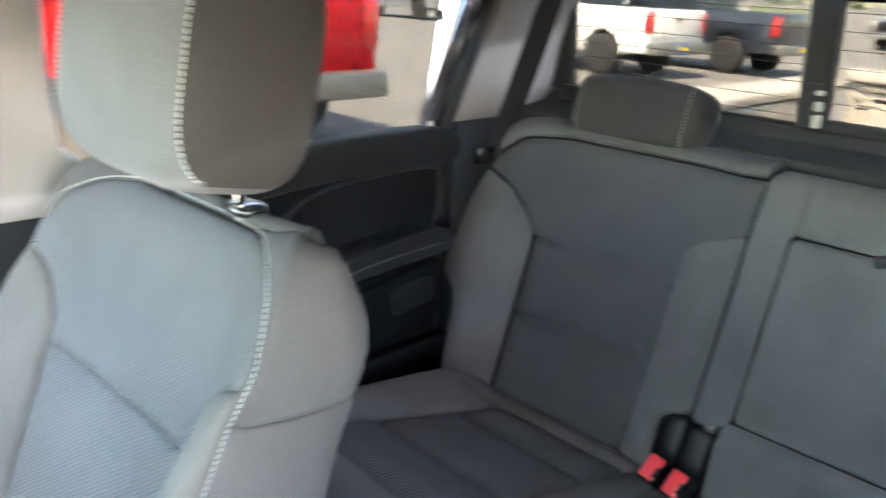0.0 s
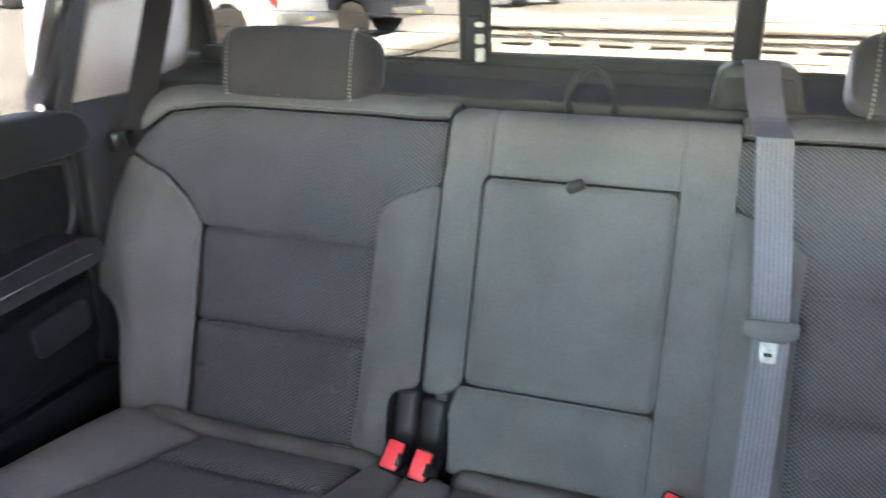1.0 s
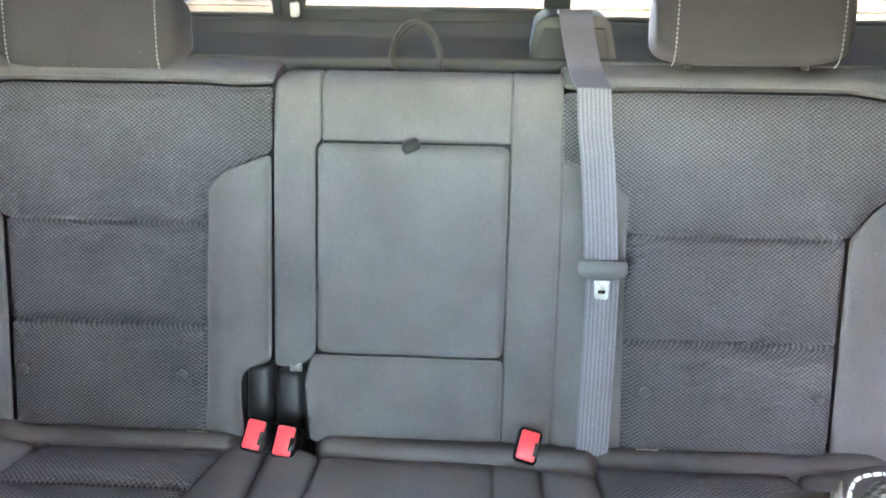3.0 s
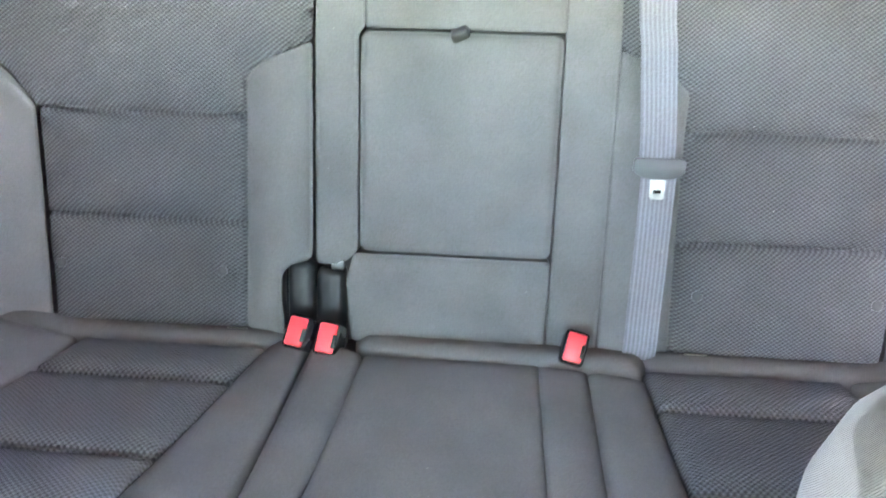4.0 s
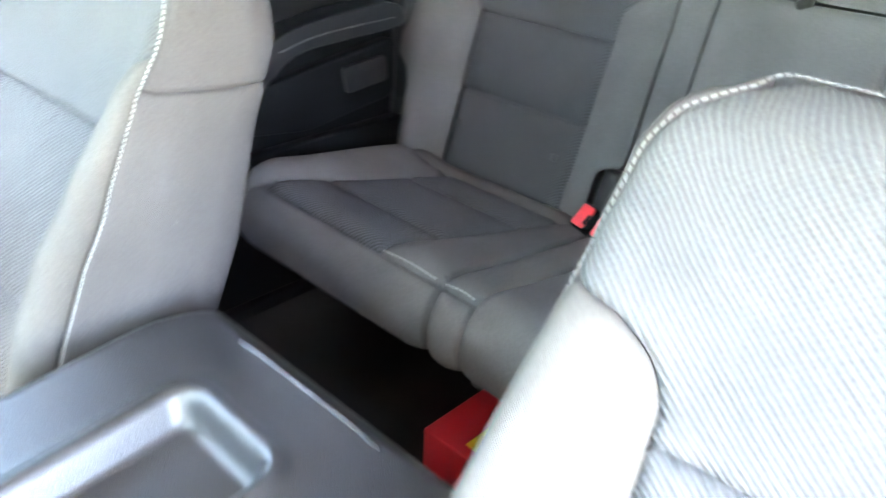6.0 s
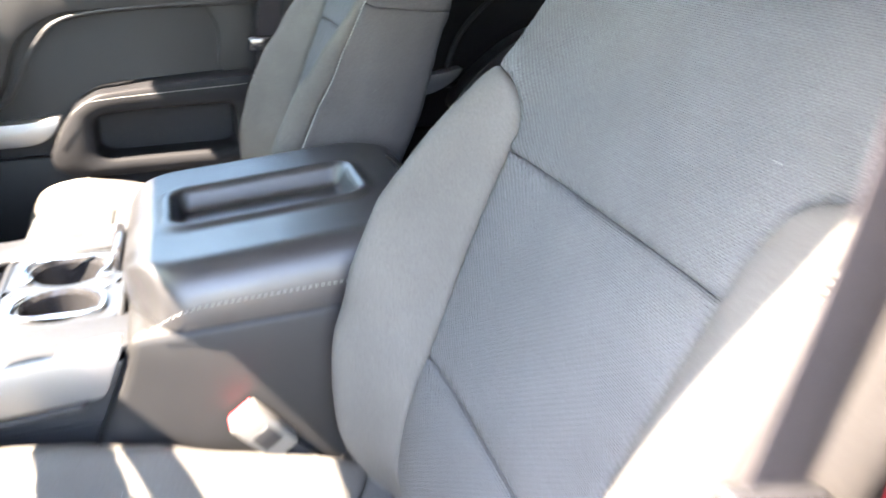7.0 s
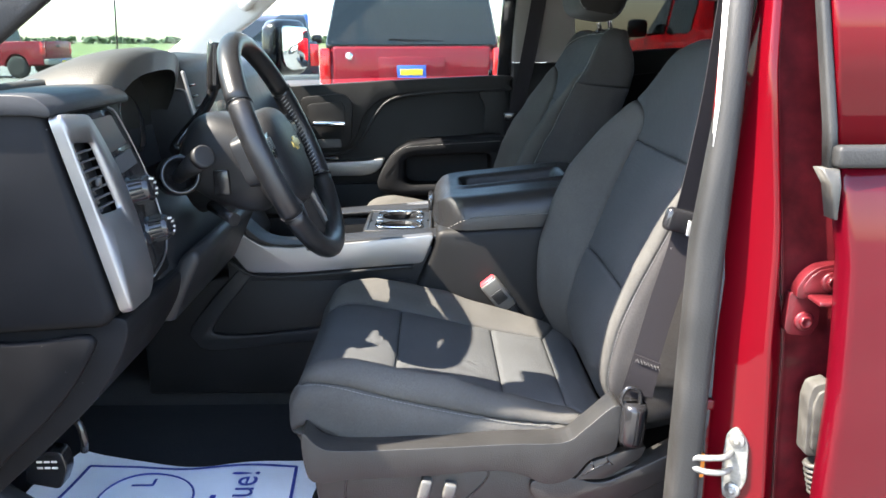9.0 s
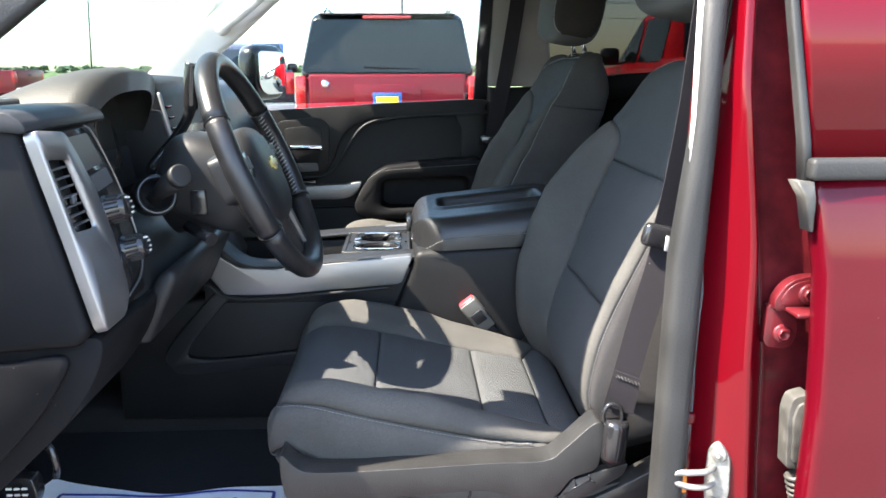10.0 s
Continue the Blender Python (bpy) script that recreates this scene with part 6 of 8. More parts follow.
# ---- centre console ----
def ring_plate(cx, cy, hx, hy, r, z, depth, seg=32, well=True):
    """A flat plate with a round well in it."""
    bm = bmesh.new()
    sq, top, mid, low = [], [], [], []
    for j in range(seg):
        a = 2 * math.pi * (j + 0.5) / seg
        c, s = math.cos(a), math.sin(a)
        k = 1 / max(abs(c) / hx, abs(s) / hy)
        sq.append(bm.verts.new((cx + c * k, cy + s * k, z)))
        top.append(bm.verts.new((cx + c * r, cy + s * r, z)))
        mid.append(bm.verts.new((cx + c * (r - 0.004), cy + s * (r - 0.004), z - 0.006)))
        low.append(bm.verts.new((cx + c * (r - 0.008), cy + s * (r - 0.008), z - depth)))
    for j in range(seg):
        i = (j + 1) % seg
        for a, b in (((top, mid), (mid, low)) if well else ((sq, top),)):
            bm.faces.new((a[j], a[i], b[i], b[j]))
    if well:
        bm.faces.new(low)
    for v in [v for v in bm.verts if not v.link_faces]:
        bm.verts.remove(v)
    return bm


con = thing("centre_console", "black centre console with silver side strips and cup holders", "console", (0.15, 0, 0.68))
part("lower_body", slab([(-0.30, 0.72), (-0.30, 0.97), (-0.10, 1.000), (0.345, 1.000), (0.345, 0.72)], -0.165, 0.165, "y", 0.008), M_DOOR, con)
part("side_frame", slab(curve([(-0.065, 1.028), (-0.185, 0.890), (-0.180, 0.850), (-0.145, 0.832), (0.0, 0.845), (0.30, 0.880), (0.30, 0.905), (0.0, 0.872), (-0.12, 0.868), (-0.135, 0.895), (-0.03, 1.028)], 4, True), -0.178, -0.160, "y", 0.003),
     M_PLASTIC, con, "charcoal frame round the foot well side")
for sg in (1, -1):
    strip = rounded([(-0.115, 1.098), (-0.052, 1.014), (0.05, 1.013), (0.320, 1.033), (0.347, 1.095), (0.05, 1.068), (-0.02, 1.072), (-0.10, 1.125)][::-1], 0.010)
    part("side_strip", slab(strip, *sorted((sg * 0.160, sg * 0.188)), "y", 0.006, 3), M_SILVER, con, "satin silver side strip")
    part("strip_edge", tube(curve([(-0.09, sg * 0.184, 1.038), (-0.045, sg * 0.186, 1.008), (0.05, sg * 0.186, 1.005), (0.20, sg * 0.186, 1.017), (0.300, sg * 0.186, 1.026)], 6), 0.004, 6), M_PLASTIC, con)
    part("top_edge", slab(curve([(-0.10, 1.128), (-0.07, 1.108), (-0.02, 1.073), (0.05, 1.066), (0.20, 1.077), (0.348, 1.085), (0.348, 1.092), (0.20, 1.084), (0.05, 1.074), (-0.015, 1.081), (-0.06, 1.118), (-0.09, 1.138)], 5, True),
                          *sorted((sg * 0.108, sg * 0.182)), "y", 0.002), M_PLASTIC, con)
part("bin_floor", box((-0.10, -0.125, 0.998), (0.195, 0.125, 1.006), 0.002), M_RUBBER, con, "ribbed rubber bin mat")
for sg in (1, -1):
    part("bin_side", box((-0.10, min(sg * 0.112, sg * 0.170), 0.99), (0.345, max(sg * 0.112, sg * 0.170), 1.066), 0.003), M_PLASTIC, con)
part("bin_front", slab([(-0.16, 1.0), (-0.075, 1.0), (-0.060, 1.055), (-0.085, 1.105), (-0.16, 1.12)], -0.112, 0.112, "y", 0.004), M_PLASTIC, con)
part("chrome_rim", tube(curve([(-0.070, -0.106, 1.098), (-0.052, -0.108, 1.066), (-0.015, -0.109, 1.052), (0.06, -0.109, 1.054), (0.185, -0.109, 1.068)], 6), 0.0030, 8), M_CHROME, con, "thin bright edge of the bin")
for dy in (-0.03, 0.0):
    part("socket", _boxm((-0.012, -0.009, -0.006), (0.012, 0.009, 0.006), 0.003, Matrix.Translation((-0.052, dy - 0.02, 1.045)) @ Matrix.Rotation(radians(-50), 4, "Y")), M_BUCKLE, con, "grey socket cover")
part("bin_wall", box((0.184, -0.112, 1.0), (0.192, 0.112, 1.078), 0.003), M_PLASTIC, con)
part("divider", box((0.085, -0.112, 1.006), (0.091, 0.0, 1.045), 0.001), M_PLAST2, con)
for cy in (-0.048, 0.052):
    part("cup_plate", ring_plate(0.266, cy, 0.070, 0.050, 0.046, 1.084, 0.065, 32, False), M_SILVERD, con, "satin cup holder plate with shade in its colour")
    part("cup_well", ring_plate(0.266, cy, 0.070, 0.050, 0.046, 1.084, 0.065), M_GLOSS, con, "deep gloss black cup holder")
for a, b in (((0.180, -0.083), (0.314, -0.083)), ((0.314, 0.087), (0.180, 0.087))):
    sgn = 1 if a[1] < 0 else -1
    part("chrome_rim", tube([(q[0] + 0.019, q[1], 1.0875) for q in curve([(0.192, 0.002 - sgn * 0.016), (0.207, 0.002 - sgn * 0.022), (0.196, 0.002 - sgn * 0.045), (0.20, a[1] + sgn * 0.006), (0.247, a[1] - sgn * 0.001), (0.294, a[1] + sgn * 0.006), (0.298, 0.002 - sgn * 0.045), (0.287, 0.002 - sgn * 0.022), (0.302, 0.002 - sgn * 0.016)], 6)], 0.0022, 8),
         M_CHROME, con, "bright chrome cup holder rim")
for lo, hi in (((0.190, -0.106, 1.074), (0.198, 0.110, 1.086)), ((0.334, -0.106, 1.076), (0.342, 0.110, 1.088)), ((0.190, -0.110, 1.074), (0.342, -0.098, 1.087)), ((0.190, 0.102, 1.074), (0.342, 0.114, 1.087))):
    part("cup_frame", box(lo, hi, 0.003), M_SILVERD, con, "satin surround with shade in its colour")
part("box_body", slab([(0.305, 0.70), (0.300, 0.97), (0.340, 1.06), (0.352, 1.105), (0.735, 1.125), (0.760, 1.10), (0.755, 0.70)], -0.192, 0.192, "y", 0.016, 3), M_DOOR, con, "grained black storage box")


def console_lid():
    x0, x1, hy = 0.342, 0.748, 0.198
    nx, ny = 88, 84
    verts, faces = [], []
    for i in range(nx + 1):
        for j in range(ny + 1):
            fx, fy = i / nx, 2 * j / ny - 1
            fy = math.copysign(1 - (1 - abs(fy)) ** 1.15, fy)
            x, yy = x0 + (x1 - x0) * fx, hy * fy
            # rounded front corners, a bowed front edge and a tapered rear
            yy *= 1 - 0.34 * max(0, 1 - (x - x0) / 0.075) ** 2.4 - 0.12 * max(0, 1 - (x1 - x) / 0.10) ** 2
            x += 0.016 * abs(fy) ** 2.5 * max(0, 1 - fx * 4)
            d = min(x - x0, x1 - x, hy - abs(hy * fy))
            rr = 0.042
            t = min(d / rr, 1)
            base = 1.172 + 0.10 * (x - 0.40) - 0.55 * max(0, x - 0.64) ** 2 * 4
            z = base - rr * (1 - math.sqrt(max(0, 1 - (1 - t) ** 2))) * 1.25
            # tray sunk in the top
            qx, qy = abs(x - 0.522) - 0.094, abs(yy) - 0.040
            q = math.hypot(max(qx, 0), max(qy, 0)) + min(max(qx, qy), 0) - 0.023
            rimh = 0.006 * math.exp(-((q - 0.006) / 0.008) ** 2)
            k = min(max(-q / 0.014, 0), 1)
            z += rimh - 0.024 * k * k * (3 - 2 * k)
            verts.append((x, yy, z))
    for i in range(nx):
        for j in range(ny):
            a = i * (ny + 1) + j
            faces.append((a, a + ny + 1, a + ny + 2, a + 1))
    n0 = len(verts)
    border = [i * (ny + 1) for i in range(nx + 1)] + [nx * (ny + 1) + j for j in range(1, ny + 1)] + [i * (ny + 1) + ny for i in range(nx - 1, -1, -1)] + [j for j in range(ny - 1, 0, -1)]
    for b in border:
        x, yy, z = verts[b]
        verts.append((x, yy, 1.106 + 0.05 * (x - 0.4)))
    m = len(border)
    for k in range(m):
        faces.append((border[k], n0 + k, n0 + (k + 1) % m, border[(k + 1) % m]))
    lid = part("lid", mesh("lid", verts, faces), M_LEATHER, con, "black padded lid with a sunken tray")
    for sg in (1, -1):
        stitches(curve([(0.375, sg * 0.196, 1.112), (0.42, sg * 0.2005, 1.132), (0.50, sg * 0.2005, 1.139), (0.73, sg * 0.196, 1.150)], 12), M_THREADD, lid, 0.004, 0.003, 0.0009)
    part("tray_mat", slab(rounded([(0.420, -0.050), (0.624, -0.050), (0.624, 0.050), (0.420, 0.050)], 0.01), 1.1475, 1.1495, "z"), M_PLASTIC, lid)
    part("latch", box((0.333, -0.05, 1.118), (0.345, 0.05, 1.146), 0.004), M_GLOSS, lid)
    part("rear_seam", tube(curve([(0.700, -0.185, 1.165), (0.706, -0.1, 1.1905), (0.708, 0, 1.1925), (0.706, 0.1, 1.1905), (0.700, 0.185, 1.165)], 8), 0.0022, 6), M_GLOSS, lid)


console_lid()
fbk = thing("belt_buckle", "black driver's belt buckle with red button on a stalk", "seat belt buckle", (0.50, -0.20, 0.90))
mb = Matrix.Translation((0.458, -0.212, 1.000)) @ Matrix.Rotation(radians(-38), 4, "Y") @ Matrix.Rotation(radians(6), 4, "X")
part("housing", _boxm((-0.020, -0.013, -0.078), (0.020, 0.013, 0), 0.005, mb), M_BUCKLE, fbk)
part("button", _boxm((-0.017, -0.010, -0.012), (0.017, 0.010, 0.003), 0.003, mb), M_BUTTON, fbk, "red press button")
part("label_plate", _boxm((-0.013, -0.0146, -0.055), (0.013, -0.0125, -0.028), 0.001, mb), M_PLASTIC, fbk)
part("stalk", _boxm((-0.013, -0.004, -0.15), (0.013, 0.004, -0.075), 0.002, mb), M_PLASTIC, fbk)

# ---- driver's belt ----
dbelt = thing("seat_belt", "grey woven driver's belt running up the door pillar", "seat belt", (0.66, -0.73, 0.90))
part("strap", ribbon(curve([(0.643, -0.724, 0.975), (0.654, -0.732, 1.033), (0.674, -0.733, 1.125), (0.695, -0.732, 1.205), (0.702, -0.731, 1.245)], 6), 0.038, 0.0025, (0.92, -0.28, -0.29)), M_WEBD, dbelt)
part("strap", ribbon(curve([(0.702, -0.731, 1.245), (0.712, -0.734, 1.30), (0.726, -0.742, 1.42), (0.738, -0.742, 1.56), (0.75, -0.735, 1.68)], 6), 0.047, 0.0022, (0.95, 0.1, -0.25)), M_WEBD, dbelt)
part("fold", ribbon(curve([(0.649, -0.732, 0.985), (0.653, -0.735, 1.015), (0.657, -0.7355, 1.042)], 4), 0.040, 0.0045, (0.92, -0.28, -0.29)), M_WEBD, dbelt)
zig = []
for k in range(15):
    c = Vector((0.656, -0.7395, 1.034)) + Vector((0.92, -0.28, -0.29)).normalized() * (-0.018 + 0.0026 * k)
    zig.append(c + Vector((0, -0.001, 0.004 if k % 2 else -0.002)))
part("stitching", tube(zig, 0.0006, 5), M_THREADD, dbelt, "pale zigzag stitching")
part("grip", _boxm((-0.036, -0.009, -0.017), (0.036, 0.009, 0.017), 0.008, Matrix.Translation((0.702, -0.735, 1.246)) @ Matrix.Rotation(radians(14), 4, "Y"), 3), M_GLOSS, dbelt, "black latch grip")
part("tongue", _boxm((-0.012, -0.011, -0.0015), (0.050, 0.011, 0.0015), 0.001, Matrix.Translation((0.708, -0.7465, 1.239)) @ Matrix.Rotation(radians(14), 4, "Y") @ Matrix.Rotation(radians(70), 4, "X")), M_STEEL, dbelt, "bare steel latch tongue")
anc = thing("belt_anchor", "black plastic belt anchor cup on the seat shield", "belt anchor", (0.645, -0.725, 0.87))
part("cup", lathe([(0.015, 0), (0.019, 0.01), (0.020, 0.060), (0.017, 0.068), (0.0, 0.068)], 20, Matrix.Translation((0.637, -0.742, 0.906)) @ Matrix.Rotation(radians(4), 4, "Y")), M_GLOSS, anc)
part("loop", tube(curve([(0.625, -0.742, 0.965), (0.621, -0.742, 0.984), (0.631, -0.741, 0.998), (0.647, -0.742, 0.992), (0.650, -0.742, 0.968)], 6), 0.0035, 8), M_GLOSS, anc)
# seat controls
for x, z, w, h in ((0.328, 0.832, 0.0085, 0.018), (0.366, 0.831, 0.0095, 0.0125)):
    ctl = thing("seat_switch", "grey power seat switch on the driver's seat shield", "switch", (x, -0.735, z), "seat switches")
    part("knob", _boxm((-w, -0.014, -h), (w, 0.006, h), 0.004, Matrix.Translation((x, -0.735, z)) @ Matrix.Rotation(radians(14), 4, "Y"), 3), M_BUCKLE, ctl)
lev = thing("recline_lever", "flat black recline lever let into the seat shield", "lever", (0.6, -0.735, 0.85))
part("plate", slab(rounded([(0.556, 0.848), (0.578, 0.877), (0.612, 0.890), (0.662, 0.904), (0.655, 0.885), (0.600, 0.850)], 0.004), -0.7445, -0.728, "y", 0.002), M_SHIELD, lev)
for line in ([(0.566, 0.856), (0.585, 0.868), (0.606, 0.878)], [(0.585, 0.868), (0.580, 0.880)], [(0.606, 0.878), (0.603, 0.888)], [(0.606, 0.878), (0.613, 0.874)]):
    part("groove", tube([(x, -0.7448, z) for x, z in line], 0.0014, 5), M_GLOSS, lev)
pbelt = thing("seat_belt", "dark passenger belt hanging down the far centre pillar", "seat belt", (0.62, 0.74, 1.3), "front belts")
part("strap", ribbon(curve([(0.690, 0.70, 1.76), (0.675, 0.722, 1.62), (0.645, 0.748, 1.42), (0.615, 0.757, 1.27), (0.600, 0.752, 1.10), (0.585, 0.74, 0.90)], 6), 0.047, 0.0022, (0.96, 0.1, -0.2)), M_WEBD, pbelt)
part("ring", _boxm((-0.035, -0.010, -0.022), (0.035, 0.010, 0.022), 0.008, Matrix.Translation((0.688, 0.715, 1.725)), 3), M_GLOSS, pbelt, "black belt guide ring")
part("grip", _boxm((-0.030, -0.009, -0.016), (0.030, 0.009, 0.016), 0.006, Matrix.Translation((0.603, 0.752, 1.255)), 2), M_GLOSS, pbelt)
rbelt = thing("seat_belt", "dark rear passenger belt hanging down the rear pillar", "seat belt", (1.7, 0.72, 1.3), "rear belts")
part("strap", ribbon(curve([(1.745, 0.700, 1.78), (1.72, 0.735, 1.62), (1.690, 0.765, 1.47), (1.66, 0.782, 1.36), (1.625, 0.786, 1.20)], 6), 0.05, 0.0022, (0.62, -0.76, 0.12)), M_WEBD, rbelt)
part("grip", _boxm((-0.026, -0.009, -0.018), (0.026, 0.009, 0.018), 0.006, Matrix.Translation((1.640, 0.778, 1.405)), 2), M_GLOSS, rbelt)

# ---- dashboard ----
dash = thing("dashboard", "black grained dashboard with silver vent trim and instrument hood", "dashboard", (-0.4, 0, 1.0))
top = [(-0.74, 1.262), (-0.58, 1.345), (-0.44, 1.395), (-0.32, 1.425), (-0.24, 1.440)]
part("body", slab(top + [(-0.22, 1.44), (-0.215, 1.24), (-0.20, 1.06), (-0.26, 1.00), (-0.45, 0.96), (-0.70, 0.96)], -0.82, 0.82, "y", 0.015, 3), M_DASH, dash)
part("passenger_face", slab([(-0.30, 1.45), (-0.20, 1.445), (-0.165, 1.41), (-0.13, 1.24), (-0.10, 1.12), (-0.14, 1.02), (-0.30, 0.98)], 0.20, 0.80, "y", 0.02, 3), M_PLASTIC, dash)
part("stack_panel", slab([(-0.30, 1.47), (-0.19, 1.462), (-0.165, 1.44), (-0.12, 1.20), (-0.09, 1.10), (-0.12, 1.0), (-0.30, 0.95)], -0.165, 0.175, "y", 0.018, 3), M_DOOR, dash)
part("screen", slab([(-0.163, 1.425), (-0.131, 1.265), (-0.136, 1.264), (-0.170, 1.426)], -0.105, 0.115, "y", 0.002), M_SCREEN, dash, "dark glossy centre screen")
for sg in (-1, 1):
    for k in range(6):
        z = 1.405 - 0.022 * k
        x = -0.163 + 0.2 * (1.425 - z)
        part("vent_slat", box((x - 0.01, sg * 0.135 - 0.017, z - 0.0025), (x + 0.006, sg * 0.135 + 0.017, z + 0.0025), 0.001), M_GLOSS, dash)
    part("stack_trim", slab([(-0.160, 1.435), (-0.108, 1.18), (-0.114, 1.18), (-0.168, 1.435)], *sorted((sg * 0.160, sg * 0.168)), "y", 0.003), M_SILVER, dash, "satin silver stack trim")
# end module with the vent
face_x = lambda z: -0.112 - 0.223 * (z - 1.402)
part("end_module", slab([(-0.55, 1.360), (-0.30, 1.412), (-0.14, 1.420), (-0.118, 1.412), (face_x(1.160) - 0.004, 1.160), (-0.075, 1.140), (-0.25, 1.130), (-0.55, 1.10)], -0.860, -0.626, "y", 0.012, 3), M_DASHEND, dash, "grained black end of the dash")
part("top_cap", slab(curve([(-0.55, 1.372), (-0.30, 1.424), (-0.15, 1.434), (-0.112, 1.424), (-0.108, 1.408), (-0.15, 1.410), (-0.30, 1.404), (-0.55, 1.352)], 5, True), -0.868, -0.622, "y", 0.005), M_PLASTIC, dash)


def face(outline, lift0, lift1, bevel=0.0):
    """A plate on the sloping face of the end module, drawn in (y, z)."""
    bm = bmesh.new()
    rows = [[bm.verts.new((face_x(z) + l, y, z + l * 0.22)) for y, z in outline] for l in (lift0, lift1)]
    n = len(outline)
    bm.faces.new(rows[0])
    bm.faces.new(rows[1][::-1])
    for j in range(n):
        bm.faces.new((rows[0][j], rows[0][(j + 1) % n], rows[1][(j + 1) % n], rows[1][j]))
    bmesh.ops.recalc_face_normals(bm, faces=bm.faces)
    if bevel:
        bmesh.ops.bevel(bm, geom=list(bm.edges), offset=bevel, segments=2, affect="EDGES", clamp_overlap=True)
        for f in bm.faces:
            f.smooth = True
    return bm


def face_ring(outer, inner, lift0, lift1):
    """A plate with an opening; outer and inner have the same number of points."""
    bm = bmesh.new()
    n = len(outer)
    rr = [[bm.verts.new((face_x(z) + l, y, z + l * 0.22)) for y, z in o] for o, l in ((outer, lift0), (outer, lift1 - 0.003), ([(o[0] * 0.97 + i[0] * 0.03, o[1] * 0.97 + i[1] * 0.03) for o, i in zip(outer, inner)], lift1), (inner, lift1), (inner, lift1 - 0.006))]
    for a, b in zip(rr, rr[1:]):
        for j in range(n):
            bm.faces.new((a[j], a[(j + 1) % n], b[(j + 1) % n], b[j])).smooth = True
    return bm


SILVER = rounded([(-0.864, 1.408), (-0.786, 1.401), (-0.770, 1.373), (-0.749, 1.323), (-0.740, 1.255), (-0.748, 1.178), (-0.778, 1.156), (-0.852, 1.156), (-0.856, 1.28)], 0.010)
VENT = rounded([(-0.856, 1.373), (-0.800, 1.368), (-0.783, 1.277), (-0.847, 1.282)], 0.007)
turns = np.linspace(0, 2 * math.pi, 150, endpoint=False)
part("vent_trim", face_ring(star(SILVER, (-0.814, 1.325), turns), star(VENT, (-0.814, 1.325), turns), 0.002, 0.017), M_SILVER, dash, "satin silver vent trim")
part("vent_back", face([(-0.860, 1.378), (-0.796, 1.374), (-0.779, 1.271), (-0.851, 1.276)], 0.0005, 0.002), M_GLOSS, dash)
for k in range(7):
    z = 1.359 - 0.0118 * k
    part("vent_slat", _boxm((0.003, -0.8555 + 0.0014 * k, -0.0014), (0.0125, -0.7995 + 0.0025 * k, 0.0014), 0.001, Matrix.Translation((face_x(z), 0, z)) @ Matrix.Rotation(radians(-14), 4, "Y")), M_PLAST2, dash, "black vent slat")
part("vent_tab", _boxm((0.010, -0.818, -0.006), (0.016, -0.808, 0.006), 0.002, Matrix.Translation((face_x(1.322), 0, 1.322))), M_PLAST2, dash)
bez = face(rounded([(-0.783, 1.401), (-0.705, 1.404), (-0.678, 1.388), (-0.646, 1.315), (-0.640, 1.245), (-0.648, 1.208), (-0.676, 1.186), (-0.742, 1.172), (-0.738, 1.255), (-0.747, 1.323), (-0.768, 1.373)], 0.010), -0.002, 0.007, 0.002)
part("switch_panel", bez, M_GLOSS, dash, "gloss black switch panel")
part("panel_edge", tube([(face_x(z) + 0.008, yy, z + 0.001) for yy, z in curve([(-0.700, 1.405), (-0.677, 1.390), (-0.645, 1.315), (-0.638, 1.245), (-0.646, 1.206), (-0.676, 1.184), (-0.735, 1.171)], 8)], 0.0016, 6), M_SILVER, dash, "thin bright panel edge")
part("small_screen", face(rounded([(-0.766, 1.393), (-0.702, 1.394), (-0.680, 1.352), (-0.744, 1.346)], 0.004), 0.006, 0.009), M_SCREEN, dash)
part("slot", face(rounded([(-0.738, 1.338), (-0.676, 1.344), (-0.668, 1.322), (-0.732, 1.316)], 0.003), 0.006, 0.010), M_PLAST2, dash)
for yy, z, r, h in ((-0.714, 1.290, 0.0195, 0.032), (-0.694, 1.230, 0.0180, 0.032), (-0.729, 1.223, 0.011, 0.010)):
    mk = Matrix.Translation((face_x(z) + 0.006, yy, z)) @ Matrix.Rotation(radians(77), 4, "Y")
    kn = part("knob", lathe([(r * 1.15, 0), (r * 1.15, 0.004), (r, 0.006), (r * 0.96, h * 0.8), (r * 0.86, h), (r * 0.6, h + 0.001), (0, h + 0.001)], 28, mk), M_GLOSS, dash, "ribbed black control knob")
    if h > 0.02:
        rib = None
        for j in range(18):
            a = 2 * math.pi * j / 18
            b = _boxm((-0.0012, -0.0012, 0.008), (0.0012, 0.0012, h * 0.8), 0, mk @ Matrix.Translation((r * math.cos(a), r * math.sin(a), 0)))
            rib = b if rib is None else join(rib, b)
        part("ribs", rib, M_RUBBER, kn)
        for j in range(5):
            a = 0.5 + j * 0.7
            part("mark", _boxm((-0.0012, -0.003, 0), (0.0012, 0.003, 0.0012), 0, mk @ Matrix.Translation((r * 0.62 * math.cos(a), r * 0.62 * math.sin(a), h + 0.001))), M_DULLW, kn, "pale dial mark")


